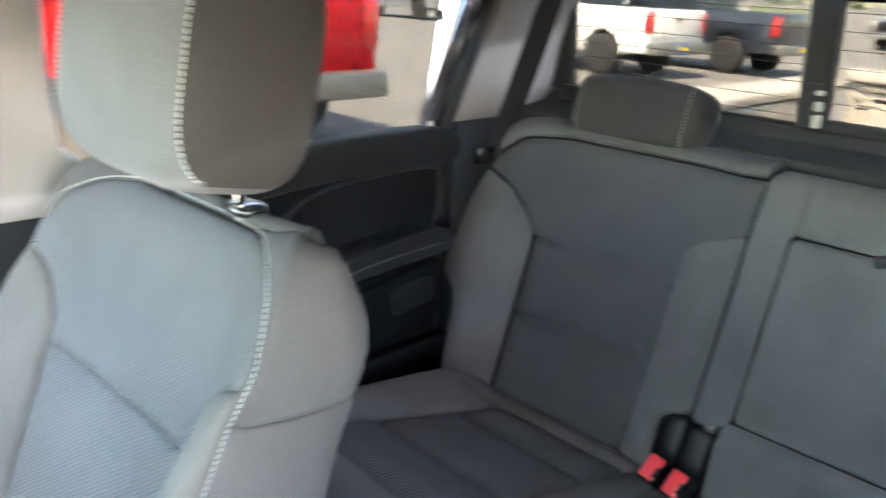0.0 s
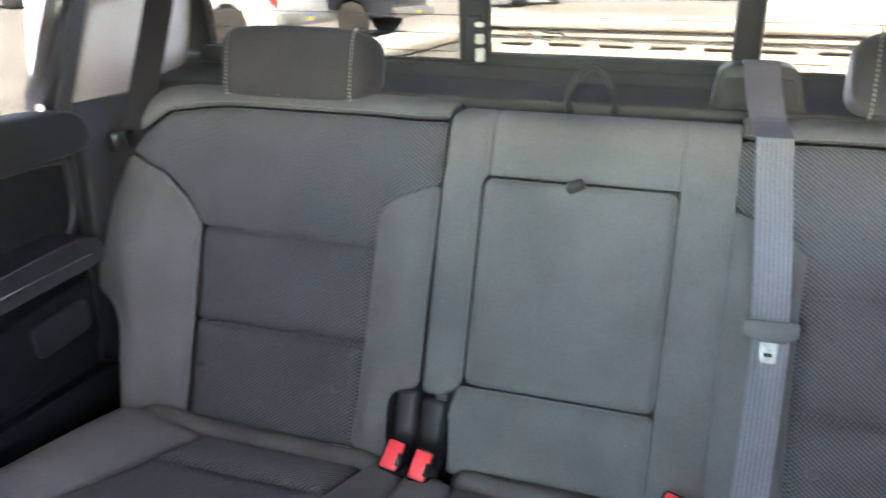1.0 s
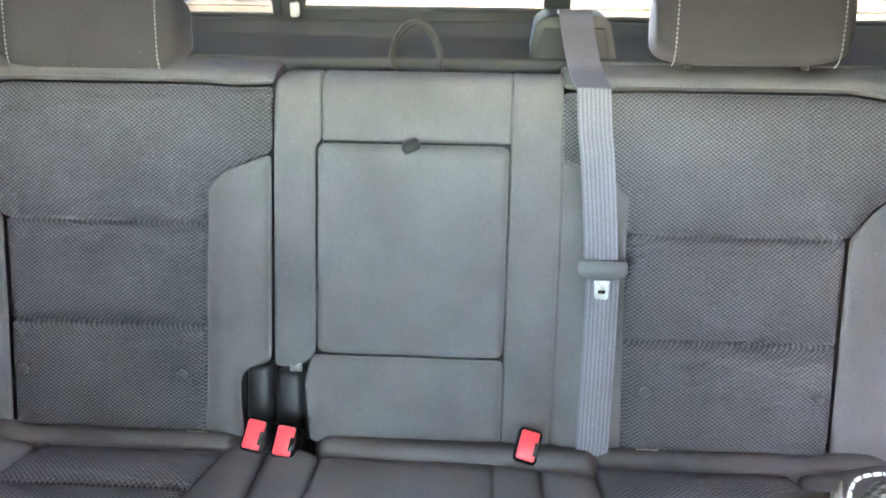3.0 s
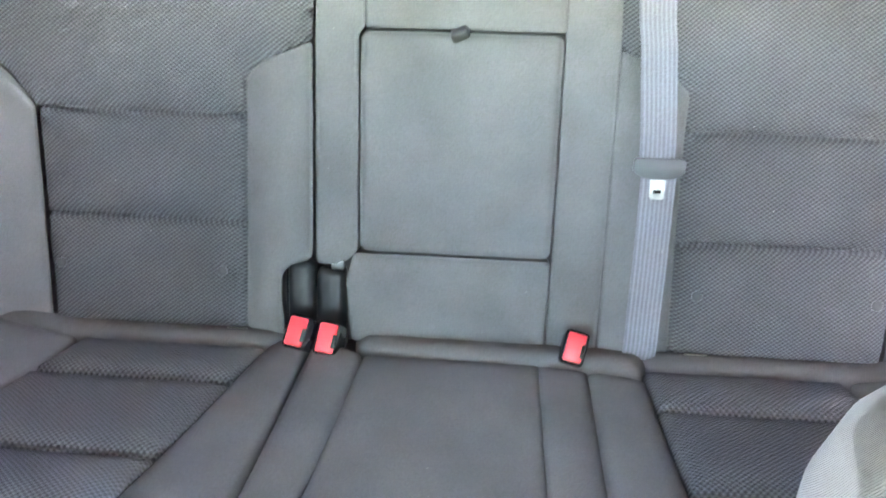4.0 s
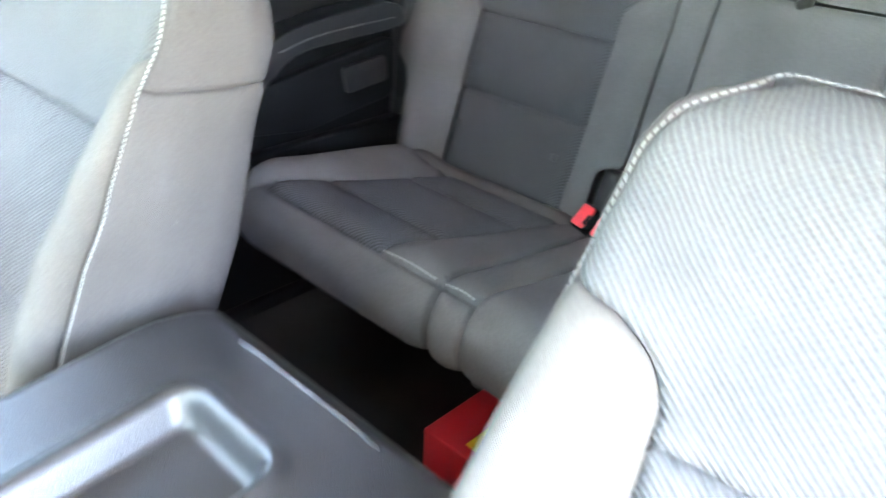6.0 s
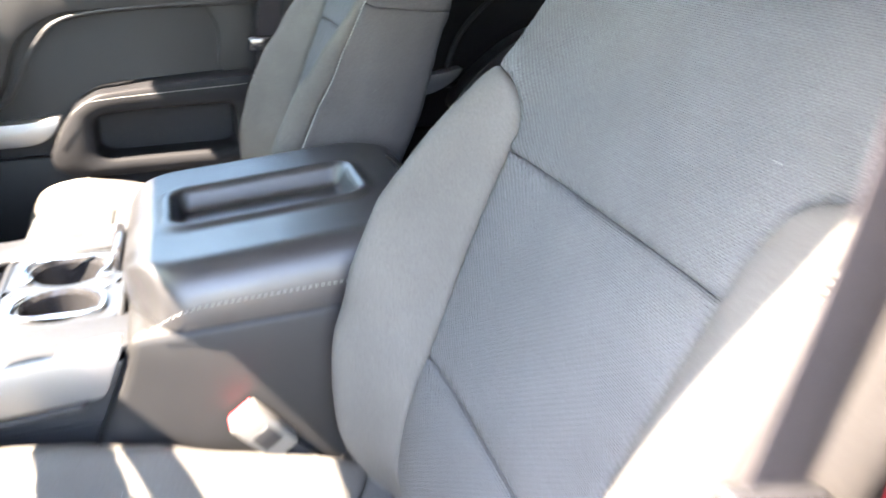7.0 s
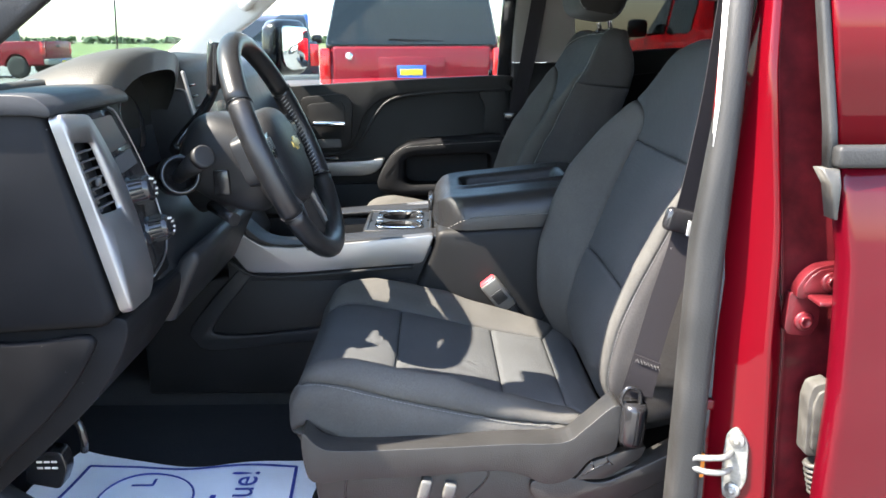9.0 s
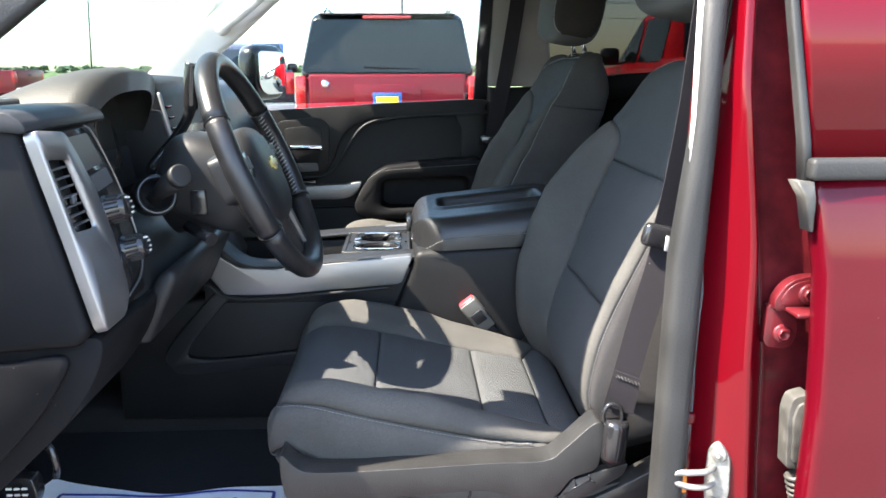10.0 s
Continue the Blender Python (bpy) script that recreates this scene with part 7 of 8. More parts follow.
def instrument_hood():
    ys = np.linspace(-1, 1, 33)
    xs = np.linspace(0, 1, 14)
    verts, faces, n = [], [], len(ys)
    for side in (0, 1):
        for t in xs:
            x = -0.56 + 0.450 * t
            for q in ys:
                arch = (1 - abs(q) ** 3.2) ** (1 / 2.2)
                crest = float(np.interp(x, [-0.56, -0.45, -0.35, -0.28, -0.22, -0.17, -0.14, -0.11], [1.352, 1.378, 1.418, 1.448, 1.472, 1.483, 1.484, 1.476]))
                lowz = 1.352 + 0.008 * t
                hgt = crest - lowz
                x2 = x - (0.020 if q < 0 else 0.05) * (1 - arch) * t - 0.022 * max(0.0, q + 0.25) * t
                verts.append((x2 + (0.0 if side == 0 else -0.004), -0.428 + (0.235 - 0.018 * side) * q, lowz + hgt * arch - 0.030 * side * (0.4 + arch * 0.6)))
    k = len(xs)
    for side in (0, 1):
        o = side * k * n
        for i in range(k - 1):
            for j in range(n - 1):
                faces.append((o + i * n + j, o + i * n + j + 1, o + (i + 1) * n + j + 1, o + (i + 1) * n + j))
    for j in range(n - 1):
        a = (k - 1) * n + j
        faces.append((a, a + 1, k * n + a + 1, k * n + a))
    part("instrument_hood", mesh("hood", verts, faces), M_DASH, dash, "grained hood over the instruments")


instrument_hood()
part("instrument_panel", slab([(-0.235, 1.44), (-0.205, 1.26), (-0.215, 1.26), (-0.245, 1.44)], -0.64, -0.20, "y"), M_SCREEN, dash, "dark instrument panel")
for yy, r in ((-0.53, 0.055), (-0.33, 0.055), (-0.43, 0.028)):
    part("dial_ring", lathe([(r, 0), (r, 0.010), (r - 0.004, 0.012), (r - 0.005, 0.001)], 32, Matrix.Translation((-0.222, yy, 1.345)) @ Matrix.Rotation(radians(80), 4, "Y")), M_GLOSS, dash)
part("binnacle_cheek", slab([(-0.30, 1.42), (-0.130, 1.385), (-0.10, 1.26), (-0.11, 1.20), (-0.24, 1.20)], -0.645, -0.620, "y", 0.006), M_PLASTIC, dash)
part("binnacle_cheek", slab([(-0.30, 1.42), (-0.150, 1.40), (-0.115, 1.26), (-0.12, 1.15), (-0.24, 1.15)], -0.215, -0.190, "y", 0.006), M_PLASTIC, dash)
part("knee_panel", slab(curve([(-0.22, 1.255), (-0.10, 1.225), (-0.065, 1.16), (-0.075, 1.09), (-0.12, 1.03), (-0.22, 0.98), (-0.40, 0.96)], 4), -0.68, -0.19, "y", 0.012), M_PLASTIC, dash)
# lower end of the dash down to the kick panel
low_out = curve([(-0.55, 1.128), (-0.30, 1.132), (-0.12, 1.140), (-0.070, 1.150), (-0.052, 1.140), (-0.065, 1.095), (-0.105, 1.035), (-0.155, 0.985), (-0.215, 0.930), (-0.30, 0.86), (-0.42, 0.80), (-0.55, 0.78)], 4, True)
part("lower_end", slab(low_out, -0.845, -0.62, "y", 0.012, 3), M_DASHEND, dash)
part("fuse_cover", slab(curve([(-0.50, 1.115), (-0.20, 1.118), (-0.098, 1.128), (-0.110, 1.085), (-0.150, 1.030), (-0.205, 0.975), (-0.30, 0.90), (-0.50, 0.85)], 4, True), -0.856, -0.840, "y", 0.004), M_DASHEND, dash, "grained side cover")
part("under_tray", slab([(-0.12, 1.06), (-0.10, 1.08), (-0.05, 1.17), (-0.03, 1.18), (-0.02, 1.165), (-0.07, 1.06)], -0.62, -0.22, "y", 0.008), M_PLASTIC, dash)
ign = Vector((0.45, -0.87, 0.18)).to_track_quat("Z", "Y").to_matrix().to_4x4()
part("ignition", lathe([(0.034, -0.05), (0.034, 0.000), (0.031, 0.006), (0.027, 0.006), (0.024, 0.001), (0.022, -0.012), (0.0, -0.012)], 32, Matrix.Translation((-0.072, -0.520, 1.281)) @ ign), M_GLOSS, dash, "gloss black ring round the stalk")
kick = solo("kick_panel", slab([(-0.70, 0.68), (-0.16, 0.68), (-0.22, 0.86), (-0.40, 1.0), (-0.70, 1.0)], -0.84, -0.80, "y", 0.01), M_PLASTIC, "black plastic kick panel", "trim", kind="structure")
rel = thing("brake_release", "black parking brake release lever with worn lettering", "lever", (-0.24, -0.74, 0.87))
part("lever", slab(rounded([(-0.275, 0.850), (-0.222, 0.838), (-0.208, 0.872), (-0.214, 0.902), (-0.262, 0.905)], 0.010), -0.742, -0.715, "y", 0.006, 3), M_GLOSS, rel)
part("rod", tube([(-0.205, -0.725, 0.955), (-0.188, -0.728, 0.940), (-0.182, -0.730, 0.915), (-0.186, -0.728, 0.895)], 0.006, 10), M_GLOSS, rel)
for k in range(2):
    for j in range(3):
        part("worn_mark", box((-0.252 + 0.011 * j, -0.7432, 0.884 - 0.010 * k), (-0.244 + 0.011 * j, -0.7418, 0.887 - 0.010 * k)), M_DULLW, rel)

# ---- steering wheel and column ----
wheel = thing("steering_wheel", "black leather steering wheel with silver spokes", "steering wheel", (0.08, -0.42, 1.31))
# local axes of the wheel: x across, y up along the rim, z towards the driver
ax_up = Vector((-0.392, 0, 0.920)).normalized()
ax_x = Vector((0, 1, 0))
ax_n = Vector((0.920, 0, 0.392)).normalized()
wm = Matrix(((ax_x.x, ax_up.x, ax_n.x, 0.087), (ax_x.y, ax_up.y, ax_n.y, -0.425), (ax_x.z, ax_up.z, ax_n.z, 1.315), (0, 0, 0, 1)))
R_W = 0.192


def arc(a0, a1, r=R_W, z=0.0, n=30):
    return [wm @ Vector((r * math.sin(a), r * math.cos(a), z)) for a in np.linspace(a0, a1, n)]


part("rim_top", tube(arc(-1.05, 1.05), 0.0190, 16, flat=0.92), M_LEATHER, wheel, "smooth leather rim")
part("rim_bottom", tube(arc(2.05, 4.23), 0.0190, 16, flat=0.92), M_LEATHER, wheel, "smooth leather rim")
for a0, a1 in ((1.06, 2.04), (4.24, 5.22)):
    part("rim_grip", tube(arc(a0, a1), 0.0196, 16, flat=0.95), M_LEATHER, wheel, "perforated grip section")
    for a in np.linspace(a0 + 0.04, a1 - 0.04, 22):
        p0 = wm @ Vector(((R_W - 0.0190) * math.sin(a - 0.012), (R_W - 0.0190) * math.cos(a - 0.012), 0.006))
        p1 = wm @ Vector(((R_W - 0.0190) * math.sin(a + 0.012), (R_W - 0.0190) * math.cos(a + 0.012), -0.004))
        part("stitch", tube([p0, p1], 0.0011, 4), M_THREAD, wheel)
for a in (1.055, 2.045, 4.235, 5.225):
    part("seam", tube([wm @ Vector(((R_W + 0.0196 * math.cos(b)) * math.sin(a), (R_W + 0.0196 * math.cos(b)) * math.cos(a), 0.0196 * math.sin(b))) for b in np.linspace(0, 2 * math.pi, 16, endpoint=False)], 0.001, 5, True), M_GLOSS, wheel)


def wheel_slab(outline, z0, z1, bevel=0.004):
    bm = slab(outline, z0, z1, "z", bevel, 3)
    bm.transform(wm)
    return bm


part("airbag_cover", cushion((0.200, 0.178, 0.078), wm @ Matrix.Translation((0, -0.012, -0.022)), 3.0, 40, 24), M_PLASTIC, wheel, "grained domed airbag cover")
for sg in (1, -1):
    part("spoke", wheel_slab(rounded([(sg * 0.065, 0.056), (sg * 0.180, 0.048), (sg * 0.184, -0.026), (sg * 0.068, -0.045)][::sg], 0.014), -0.040, -0.006, 0.008), M_PLASTIC, wheel)
    part("switch_pad", wheel_slab(rounded([(sg * 0.085, 0.040), (sg * 0.145, 0.034), (sg * 0.148, 0.004), (sg * 0.088, -0.008)][::sg], 0.01), -0.010, 0.002, 0.002), M_GLOSS, wheel, "black button pad")
    for k in range(3):
        part("button", wheel_slab(rounded([(sg * (0.094 + 0.017 * k), 0.030), (sg * (0.106 + 0.017 * k), 0.029), (sg * (0.106 + 0.017 * k), 0.010), (sg * (0.094 + 0.017 * k), 0.008)][::sg], 0.003), 0.001, 0.004, 0.001), M_PLAST2, wheel)
    part("spoke_trim", wheel_slab(rounded([(sg * 0.052, -0.072), (sg * 0.075, -0.062), (sg * 0.092, -0.160), (sg * 0.072, -0.170)][::sg], 0.006), -0.026, -0.004, 0.004), M_SILVER, wheel, "satin silver spoke blade")
    part("lower_spoke", wheel_slab(rounded([(sg * 0.030, -0.075), (sg * 0.054, -0.068), (sg * 0.076, -0.172), (sg * 0.052, -0.178)][::sg], 0.006), -0.030, -0.010, 0.004), M_PLASTIC, wheel)
emb = wheel_slab(rounded([(-0.026, 0.006), (-0.009, 0.006), (-0.009, 0.012), (0.009, 0.012), (0.009, 0.006), (0.026, 0.006), (0.026, -0.006), (0.009, -0.006), (0.009, -0.012), (-0.009, -0.012), (-0.009, -0.006), (-0.026, -0.006)][::-1], 0.002), 0.014, 0.0195, 0.001)
part("emblem", emb, material("gold_emblem", (0.45, 0.33, 0.12), 0.3, 0.8), wheel, "small gold emblem shape")
col = thing("steering_column", "grey plastic steering column shroud with stalk and shifter", "steering column", (-0.1, -0.42, 1.25))
part("shroud", cushion((0.190, 0.150, 0.150), Matrix.Translation((0.002, -0.425, 1.290)) @ Matrix.Rotation(radians(21), 4, "Y"), 3.2, 32, 20), M_PLASTIC, col)
part("cowl", lathe([(0.055, -0.12), (0.062, -0.04), (0.058, 0.0), (0.045, 0.02)], 28, Matrix.Translation((0.03, -0.425, 1.293)) @ Matrix.Rotation(radians(69), 4, "Y")), M_PLASTIC, col)
part("tilt_lever", tube([(-0.03, -0.50, 1.225), (0.005, -0.535, 1.215), (0.02, -0.55, 1.212)], [0.010, 0.009, 0.011], 10), M_GLOSS, col)
stk = part("stalk", tube([(-0.078, -0.512, 1.276), (-0.062, -0.532, 1.288), (-0.040, -0.556, 1.303), (-0.016, -0.583, 1.318)], [0.011, 0.0125, 0.0165, 0.0175], 20), M_PLASTIC, col, "black indicator stalk")
part("stalk_cap", tube([(-0.017, -0.582, 1.3175), (-0.010, -0.590, 1.3225), (-0.0095, -0.5905, 1.3228)], [0.0185, 0.0180, 0.0150], 20), M_PLASTIC, stk)
part("shifter", tube(curve([(-0.10, -0.350, 1.285), (-0.150, -0.300, 1.292), (-0.134, -0.275, 1.322), (-0.104, -0.268, 1.356), (-0.078, -0.268, 1.398), (-0.073, -0.268, 1.430), (-0.070, -0.268, 1.460), (-0.066, -0.268, 1.492)], 6), [0.010] * 26 + [0.0135] * 17, 14), M_GLOSS, col, "black column shift lever")
part("side_switch", _boxm((-0.014, -0.008, -0.022), (0.014, 0.004, 0.022), 0.004, Matrix.Translation((-0.01, -0.495, 1.265))), M_GLOSS, col)

# ---- floor mat with print ----
mat_t = thing("paper_mat", "white printed paper floor mat with blue border", "floor mat", (-0.1, -0.5, 0.68))
nx, ny = 24, 18
vv, ff = [], []
for i in range(nx + 1):
    for j in range(ny + 1):
        x, yy = -0.37 + 0.51 * i / nx, -0.80 + (0.375 + 0.035 * abs(2 * i / nx - 1) ** 1.5) * j / ny
        vv.append((x + 0.02 * math.sin(j * 0.4), yy, 0.692 + 0.004 * math.sin(i * 0.55 + j * 0.3) * (j / ny) + 0.02 * max(0, (6 - i) / 6) ** 2))
for i in range(nx):
    for j in range(ny):
        a = i * (ny + 1) + j
        ff.append((a, a + ny + 1, a + ny + 2, a + 1))
n0 = len(vv)
vv += [(x, yy, z - 0.0012) for x, yy, z in vv]
ff += [tuple(q + n0 for q in f[::-1]) for f in ff]
part("sheet", mesh("sheet", vv, ff), M_PAPER, mat_t)


def mat_z(x, yy):
    i, j = (x + 0.37) / 0.51 * nx, (yy + 0.80) / 0.39 * ny
    return 0.694 + 0.004 * math.sin(i * 0.55 + j * 0.3) * (j / ny) + 0.02 * max(0, (6 - i) / 6) ** 2


def ink(points, w=0.003):
    pts = curve(points, 6) if len(points) > 2 else np.array([np.array(points[0]) * (1 - t) + np.array(points[1]) * t for t in np.linspace(0, 1, 24)])
    return ribbon([(x, yy, mat_z(x, yy) + 0.0012) for x, yy in pts], w, 0.0006, (0, 1, 0) if abs(pts[-1][0] - pts[0][0]) > abs(pts[-1][1] - pts[0][1]) else (1, 0, 0))


for a, b in (((-0.32, -0.440), (0.075, -0.432)), ((0.075, -0.432), (0.10, -0.76)), ((-0.32, -0.440), (-0.35, -0.76))):
    part("border", ink([a, b], 0.006), M_INK, mat_t, "blue printed border")
part("printed_ring", tube([(-0.18 + 0.085 * math.cos(t), -0.545 + 0.085 * math.sin(t), mat_z(-0.18 + 0.085 * math.cos(t), -0.545 + 0.085 * math.sin(t)) + 0.002) for t in np.linspace(0, 2 * math.pi, 40, endpoint=False)], 0.002, 4, True), M_INK, mat_t, "blue printed ring")
for k, (x, yy, l) in enumerate(((-0.06, -0.53, 0.10),)):
    part("print_bar", ink([(x, yy), (x + 0.001, yy - l)], 0.010), M_INK, mat_t, "blue print that cannot be read")
def printed(body, size, m, mat, parent, label):
    """Letters in the built-in font, as a flat mesh."""
    cu = bpy.data.curves.new("letters", "FONT")
    cu.body, cu.size, cu.extrude, cu.align_x = body, size, 0.0002, "CENTER"
    tmp = bpy.data.objects.new("letters", cu)
    me = bpy.data.meshes.new_from_object(tmp)
    bpy.data.objects.remove(tmp)
    me.transform(m)
    return part("letters", me, mat, parent, label)


printed("ue!", 0.075, Matrix.Translation((0.012, -0.505, 0.7005)) @ Matrix.Rotation(radians(90), 4, "Z"), M_INK, mat_t, "blue printed letters")
printed("L", 0.06, Matrix.Translation((-0.175, -0.50, 0.7005)) @ Matrix.Rotation(radians(90), 4, "Z"), M_INK, mat_t, "blue printed letter")
box_t = thing("snack_box", "red and yellow printed carton under the rear bench", "box", (1.15, 0.1, 0.68))
part("carton", box((1.06, 0.02, 0.68), (1.30, 0.20, 0.80), 0.004), material("red_carton", (0.5, 0.02, 0.03), 0.5), box_t)
part("print_blob", box((1.08, 0.05, 0.8005), (1.20, 0.13, 0.802), 0), M_YELLOW, box_t, "yellow printed shape")


# ---- outside mirror on the passenger side ----
mir = thing("side_mirror", "black passenger side mirror with bright glass", "mirror", (-0.20, 1.1, 1.45))
mm = Matrix.Translation((-0.150, 1.080, 1.470)) @ Matrix.Rotation(radians(-24), 4, "Z")
part("housing", cushion((0.08, 0.212, 0.192), mm @ Matrix.Translation((-0.031, 0, 0)), 4.0, 32, 20), M_GLOSS, mir)
gl = slab(rounded([(-0.080, -0.052), (-0.030, -0.078), (0.078, -0.074), (0.084, 0.070), (-0.078, 0.074)], 0.026), 0.007, 0.012, "x", 0.002)
gl.transform(mm)
part("mirror_glass", gl, M_MIRROR, mir, "bright mirror glass")
part("arm", tube([(-0.25, 0.86, 1.40), (-0.24, 0.93, 1.41), (-0.22, 1.0, 1.44)], [0.04, 0.035, 0.03], 10), M_GLOSS, mir)
whip = solo("aerial", tube([(-0.715, 0.90, 1.10), (-0.70, 0.90, 1.5), (-0.675, 0.90, 2.05)], [0.004, 0.003, 0.0015], 6), M_GLOSS, "thin black whip aerial on the far wing", "aerial")


# ---- parked vehicles ----
def wheel_at(v, x, y, r=0.40, w=0.27):
    m = Matrix.Translation((x, y, r)) @ Matrix.Rotation(radians(90), 4, "X")
    wt = part("wheel", lathe([(r * 0.62, -w / 2), (r * 0.93, -w / 2), (r, -w * 0.32), (r, w * 0.32), (r * 0.93, w / 2), (r * 0.62, w / 2)], 28, m), M_TYRE, v)
    s = 1 if y > 0 else -1
    rim_m = m @ Matrix.Translation((0, 0, -s * w * 0.36))
    part("rim", lathe([(r * 0.62, -0.02), (r * 0.62, 0.03), (r * 0.5, 0.0), (0.0, 0.0)] if s < 0 else [(r * 0.62, 0.02), (r * 0.62, -0.03), (r * 0.5, 0.0), (0.0, 0.0)], 24, rim_m), M_GLOSS, wt, "dark rim behind pale spokes")
    for k in range(6):
        a = k * math.pi / 3
        part("spoke", _boxm((-0.03, 0.05, -0.02), (0.03, r * 0.60, 0.02), 0.006, rim_m @ Matrix.Rotation(a, 4, "Z")), M_DULLW, wt, "pale alloy spoke")


def side_shell(outline, half, inset, bevel=0.05):
    """A car body: a side outline drawn across, with the upper part leaning in."""
    bm = slab(outline, -half, half, "y", 0)
    zmin = min(p[1] for p in outline)
    zmax = max(p[1] for p in outline)
    for v in bm.verts:
        t = max(0, (v.co.z - zmin) / (zmax - zmin))
        v.co.y *= 1 - inset * t
    if bevel:
        bmesh.ops.bevel(bm, geom=list(bm.edges), offset=bevel, segments=3, profile=0.5, affect="EDGES", clamp_overlap=True)
        for f in bm.faces:
            f.smooth = True
    return bm


def pickup(name_label, paint, at, yaw, size=1.0, group="parked vehicles"):
    """A crew cab pickup: front along +x."""
    v = thing("pickup_truck", name_label, "pickup truck", (0, 0, 0), group)
    rad, xf, xr = 0.46, 1.90, -1.75
    low = [(2.85, 0.45), (2.88, 0.85), (2.78, 1.08), (2.55, 1.16), (1.15, 1.24), (-0.85, 1.26), (-0.88, 1.32), (-2.78, 1.32), (-2.80, 0.50), (xr - rad - 0.04, 0.50)]
    for c in (xr, xf):
        low += [(c + rad * math.cos(a), 0.42 + rad * math.sin(a)) for a in np.linspace(math.pi, 0, 12)]
        low += [(c + rad + 0.04, 0.45)] if c == xf else [(xr + rad + 0.05, 0.45), (xf - rad - 0.05, 0.45)]
    part("body", side_shell(low, 1.0, 0.05, 0.03), paint, v)
    cab = [(1.18, 1.20), (0.35, 1.82), (0.15, 1.88), (-0.75, 1.88), (-0.88, 1.80), (-0.95, 1.22)]
    part("cab", side_shell(cab, 0.93, 0.16, 0.05), paint, v)
    for s in (1, -1):
        for o in ([(0.92, 1.29), (0.34, 1.74), (0.18, 1.77), (0.14, 1.29)], [(0.04, 1.29), (0.06, 1.77), (-0.70, 1.77), (-0.80, 1.70), (-0.82, 1.29)]):
            bm = slab(o, -0.004, 0.004, "y")
            for q in bm.verts:
                q.co.y = s * (0.925 * (1 - 0.16 * (q.co.z - 1.20) / 0.68) + 0.016) + q.co.y
            part("window", bm, M_TINT, v, "dark side window")
        part("door_handle", box((-0.02, s * 0.985 - 0.015, 1.10), (0.14, s * 0.985 + 0.02, 1.14), 0.008), paint, v)
        part("door_handle", box((-0.78, s * 0.985 - 0.015, 1.10), (-0.62, s * 0.985 + 0.02, 1.14), 0.008), paint, v)
        part("mirror", cushion((0.14, 0.24, 0.22), Matrix.Translation((0.78, s * 1.08, 1.36)), 4), M_GLOSS, v)
        part("tail_light", box((-2.825, s * 0.90 - 0.085, 0.86), (-2.70, s * 0.90 + 0.085, 1.27), 0.02), M_LAMP, v, "red tail light")
        part("headlight", box((2.72, s * 0.82 - 0.15, 0.86), (2.905, s * 0.82 + 0.15, 1.04), 0.03), M_DULLW, v, "clear headlight")
        for x in (xf, xr):
            wheel_at(v, x, s * 0.86)
    rear = slab([(-0.955, 1.30), (-0.905, 1.74), (-0.915, 1.745), (-0.968, 1.30)], -0.72, 0.72, "y")
    part("window", rear, M_TINT, v, "dark rear window")
    front = slab([(1.10, 1.28), (0.40, 1.80), (0.41, 1.815), (1.12, 1.295)], -0.74, 0.74, "y")
    part("windshield", front, M_TINT, v)
    part("bed_well", box((-2.70, -0.80, 1.318), (-1.02, 0.80, 1.328), 0.0), M_PLASTIC, v, "dark bed opening")
    part("tailgate", box((-2.835, -0.80, 0.78), (-2.79, 0.80, 1.29), 0.02), paint, v)
    part("tailgate_handle", box((-2.85, -0.13, 1.10), (-2.83, 0.13, 1.17), 0.01), M_GLOSS, v)
    part("bumper", box((-3.0, -0.97, 0.48), (-2.78, 0.97, 0.70), 0.04, 3), M_STEELD, v, "dull steel rear bumper")
    part("plate_frame", box((-3.004, -0.19, 0.50), (-2.994, 0.19, 0.68), 0.004), M_BLUE, v, "blue plate frame")
    part("plate_bar", box((-3.008, -0.14, 0.54), (-3.002, 0.14, 0.64), 0.002), M_YELLOW, v)
    part("bumper", box((2.80, -0.98, 0.42), (2.98, 0.98, 0.64), 0.05, 3), M_STEEL, v, "bright steel front bumper")
    part("grille", box((2.84, -0.62, 0.72), (2.92, 0.62, 1.04), 0.03), M_GLOSS, v)
    v.matrix_basis = Matrix.Translation((at[0], at[1], GROUND)) @ Matrix.Rotation(radians(yaw), 4, "Z") @ Matrix.Scale(size, 4)
    return v


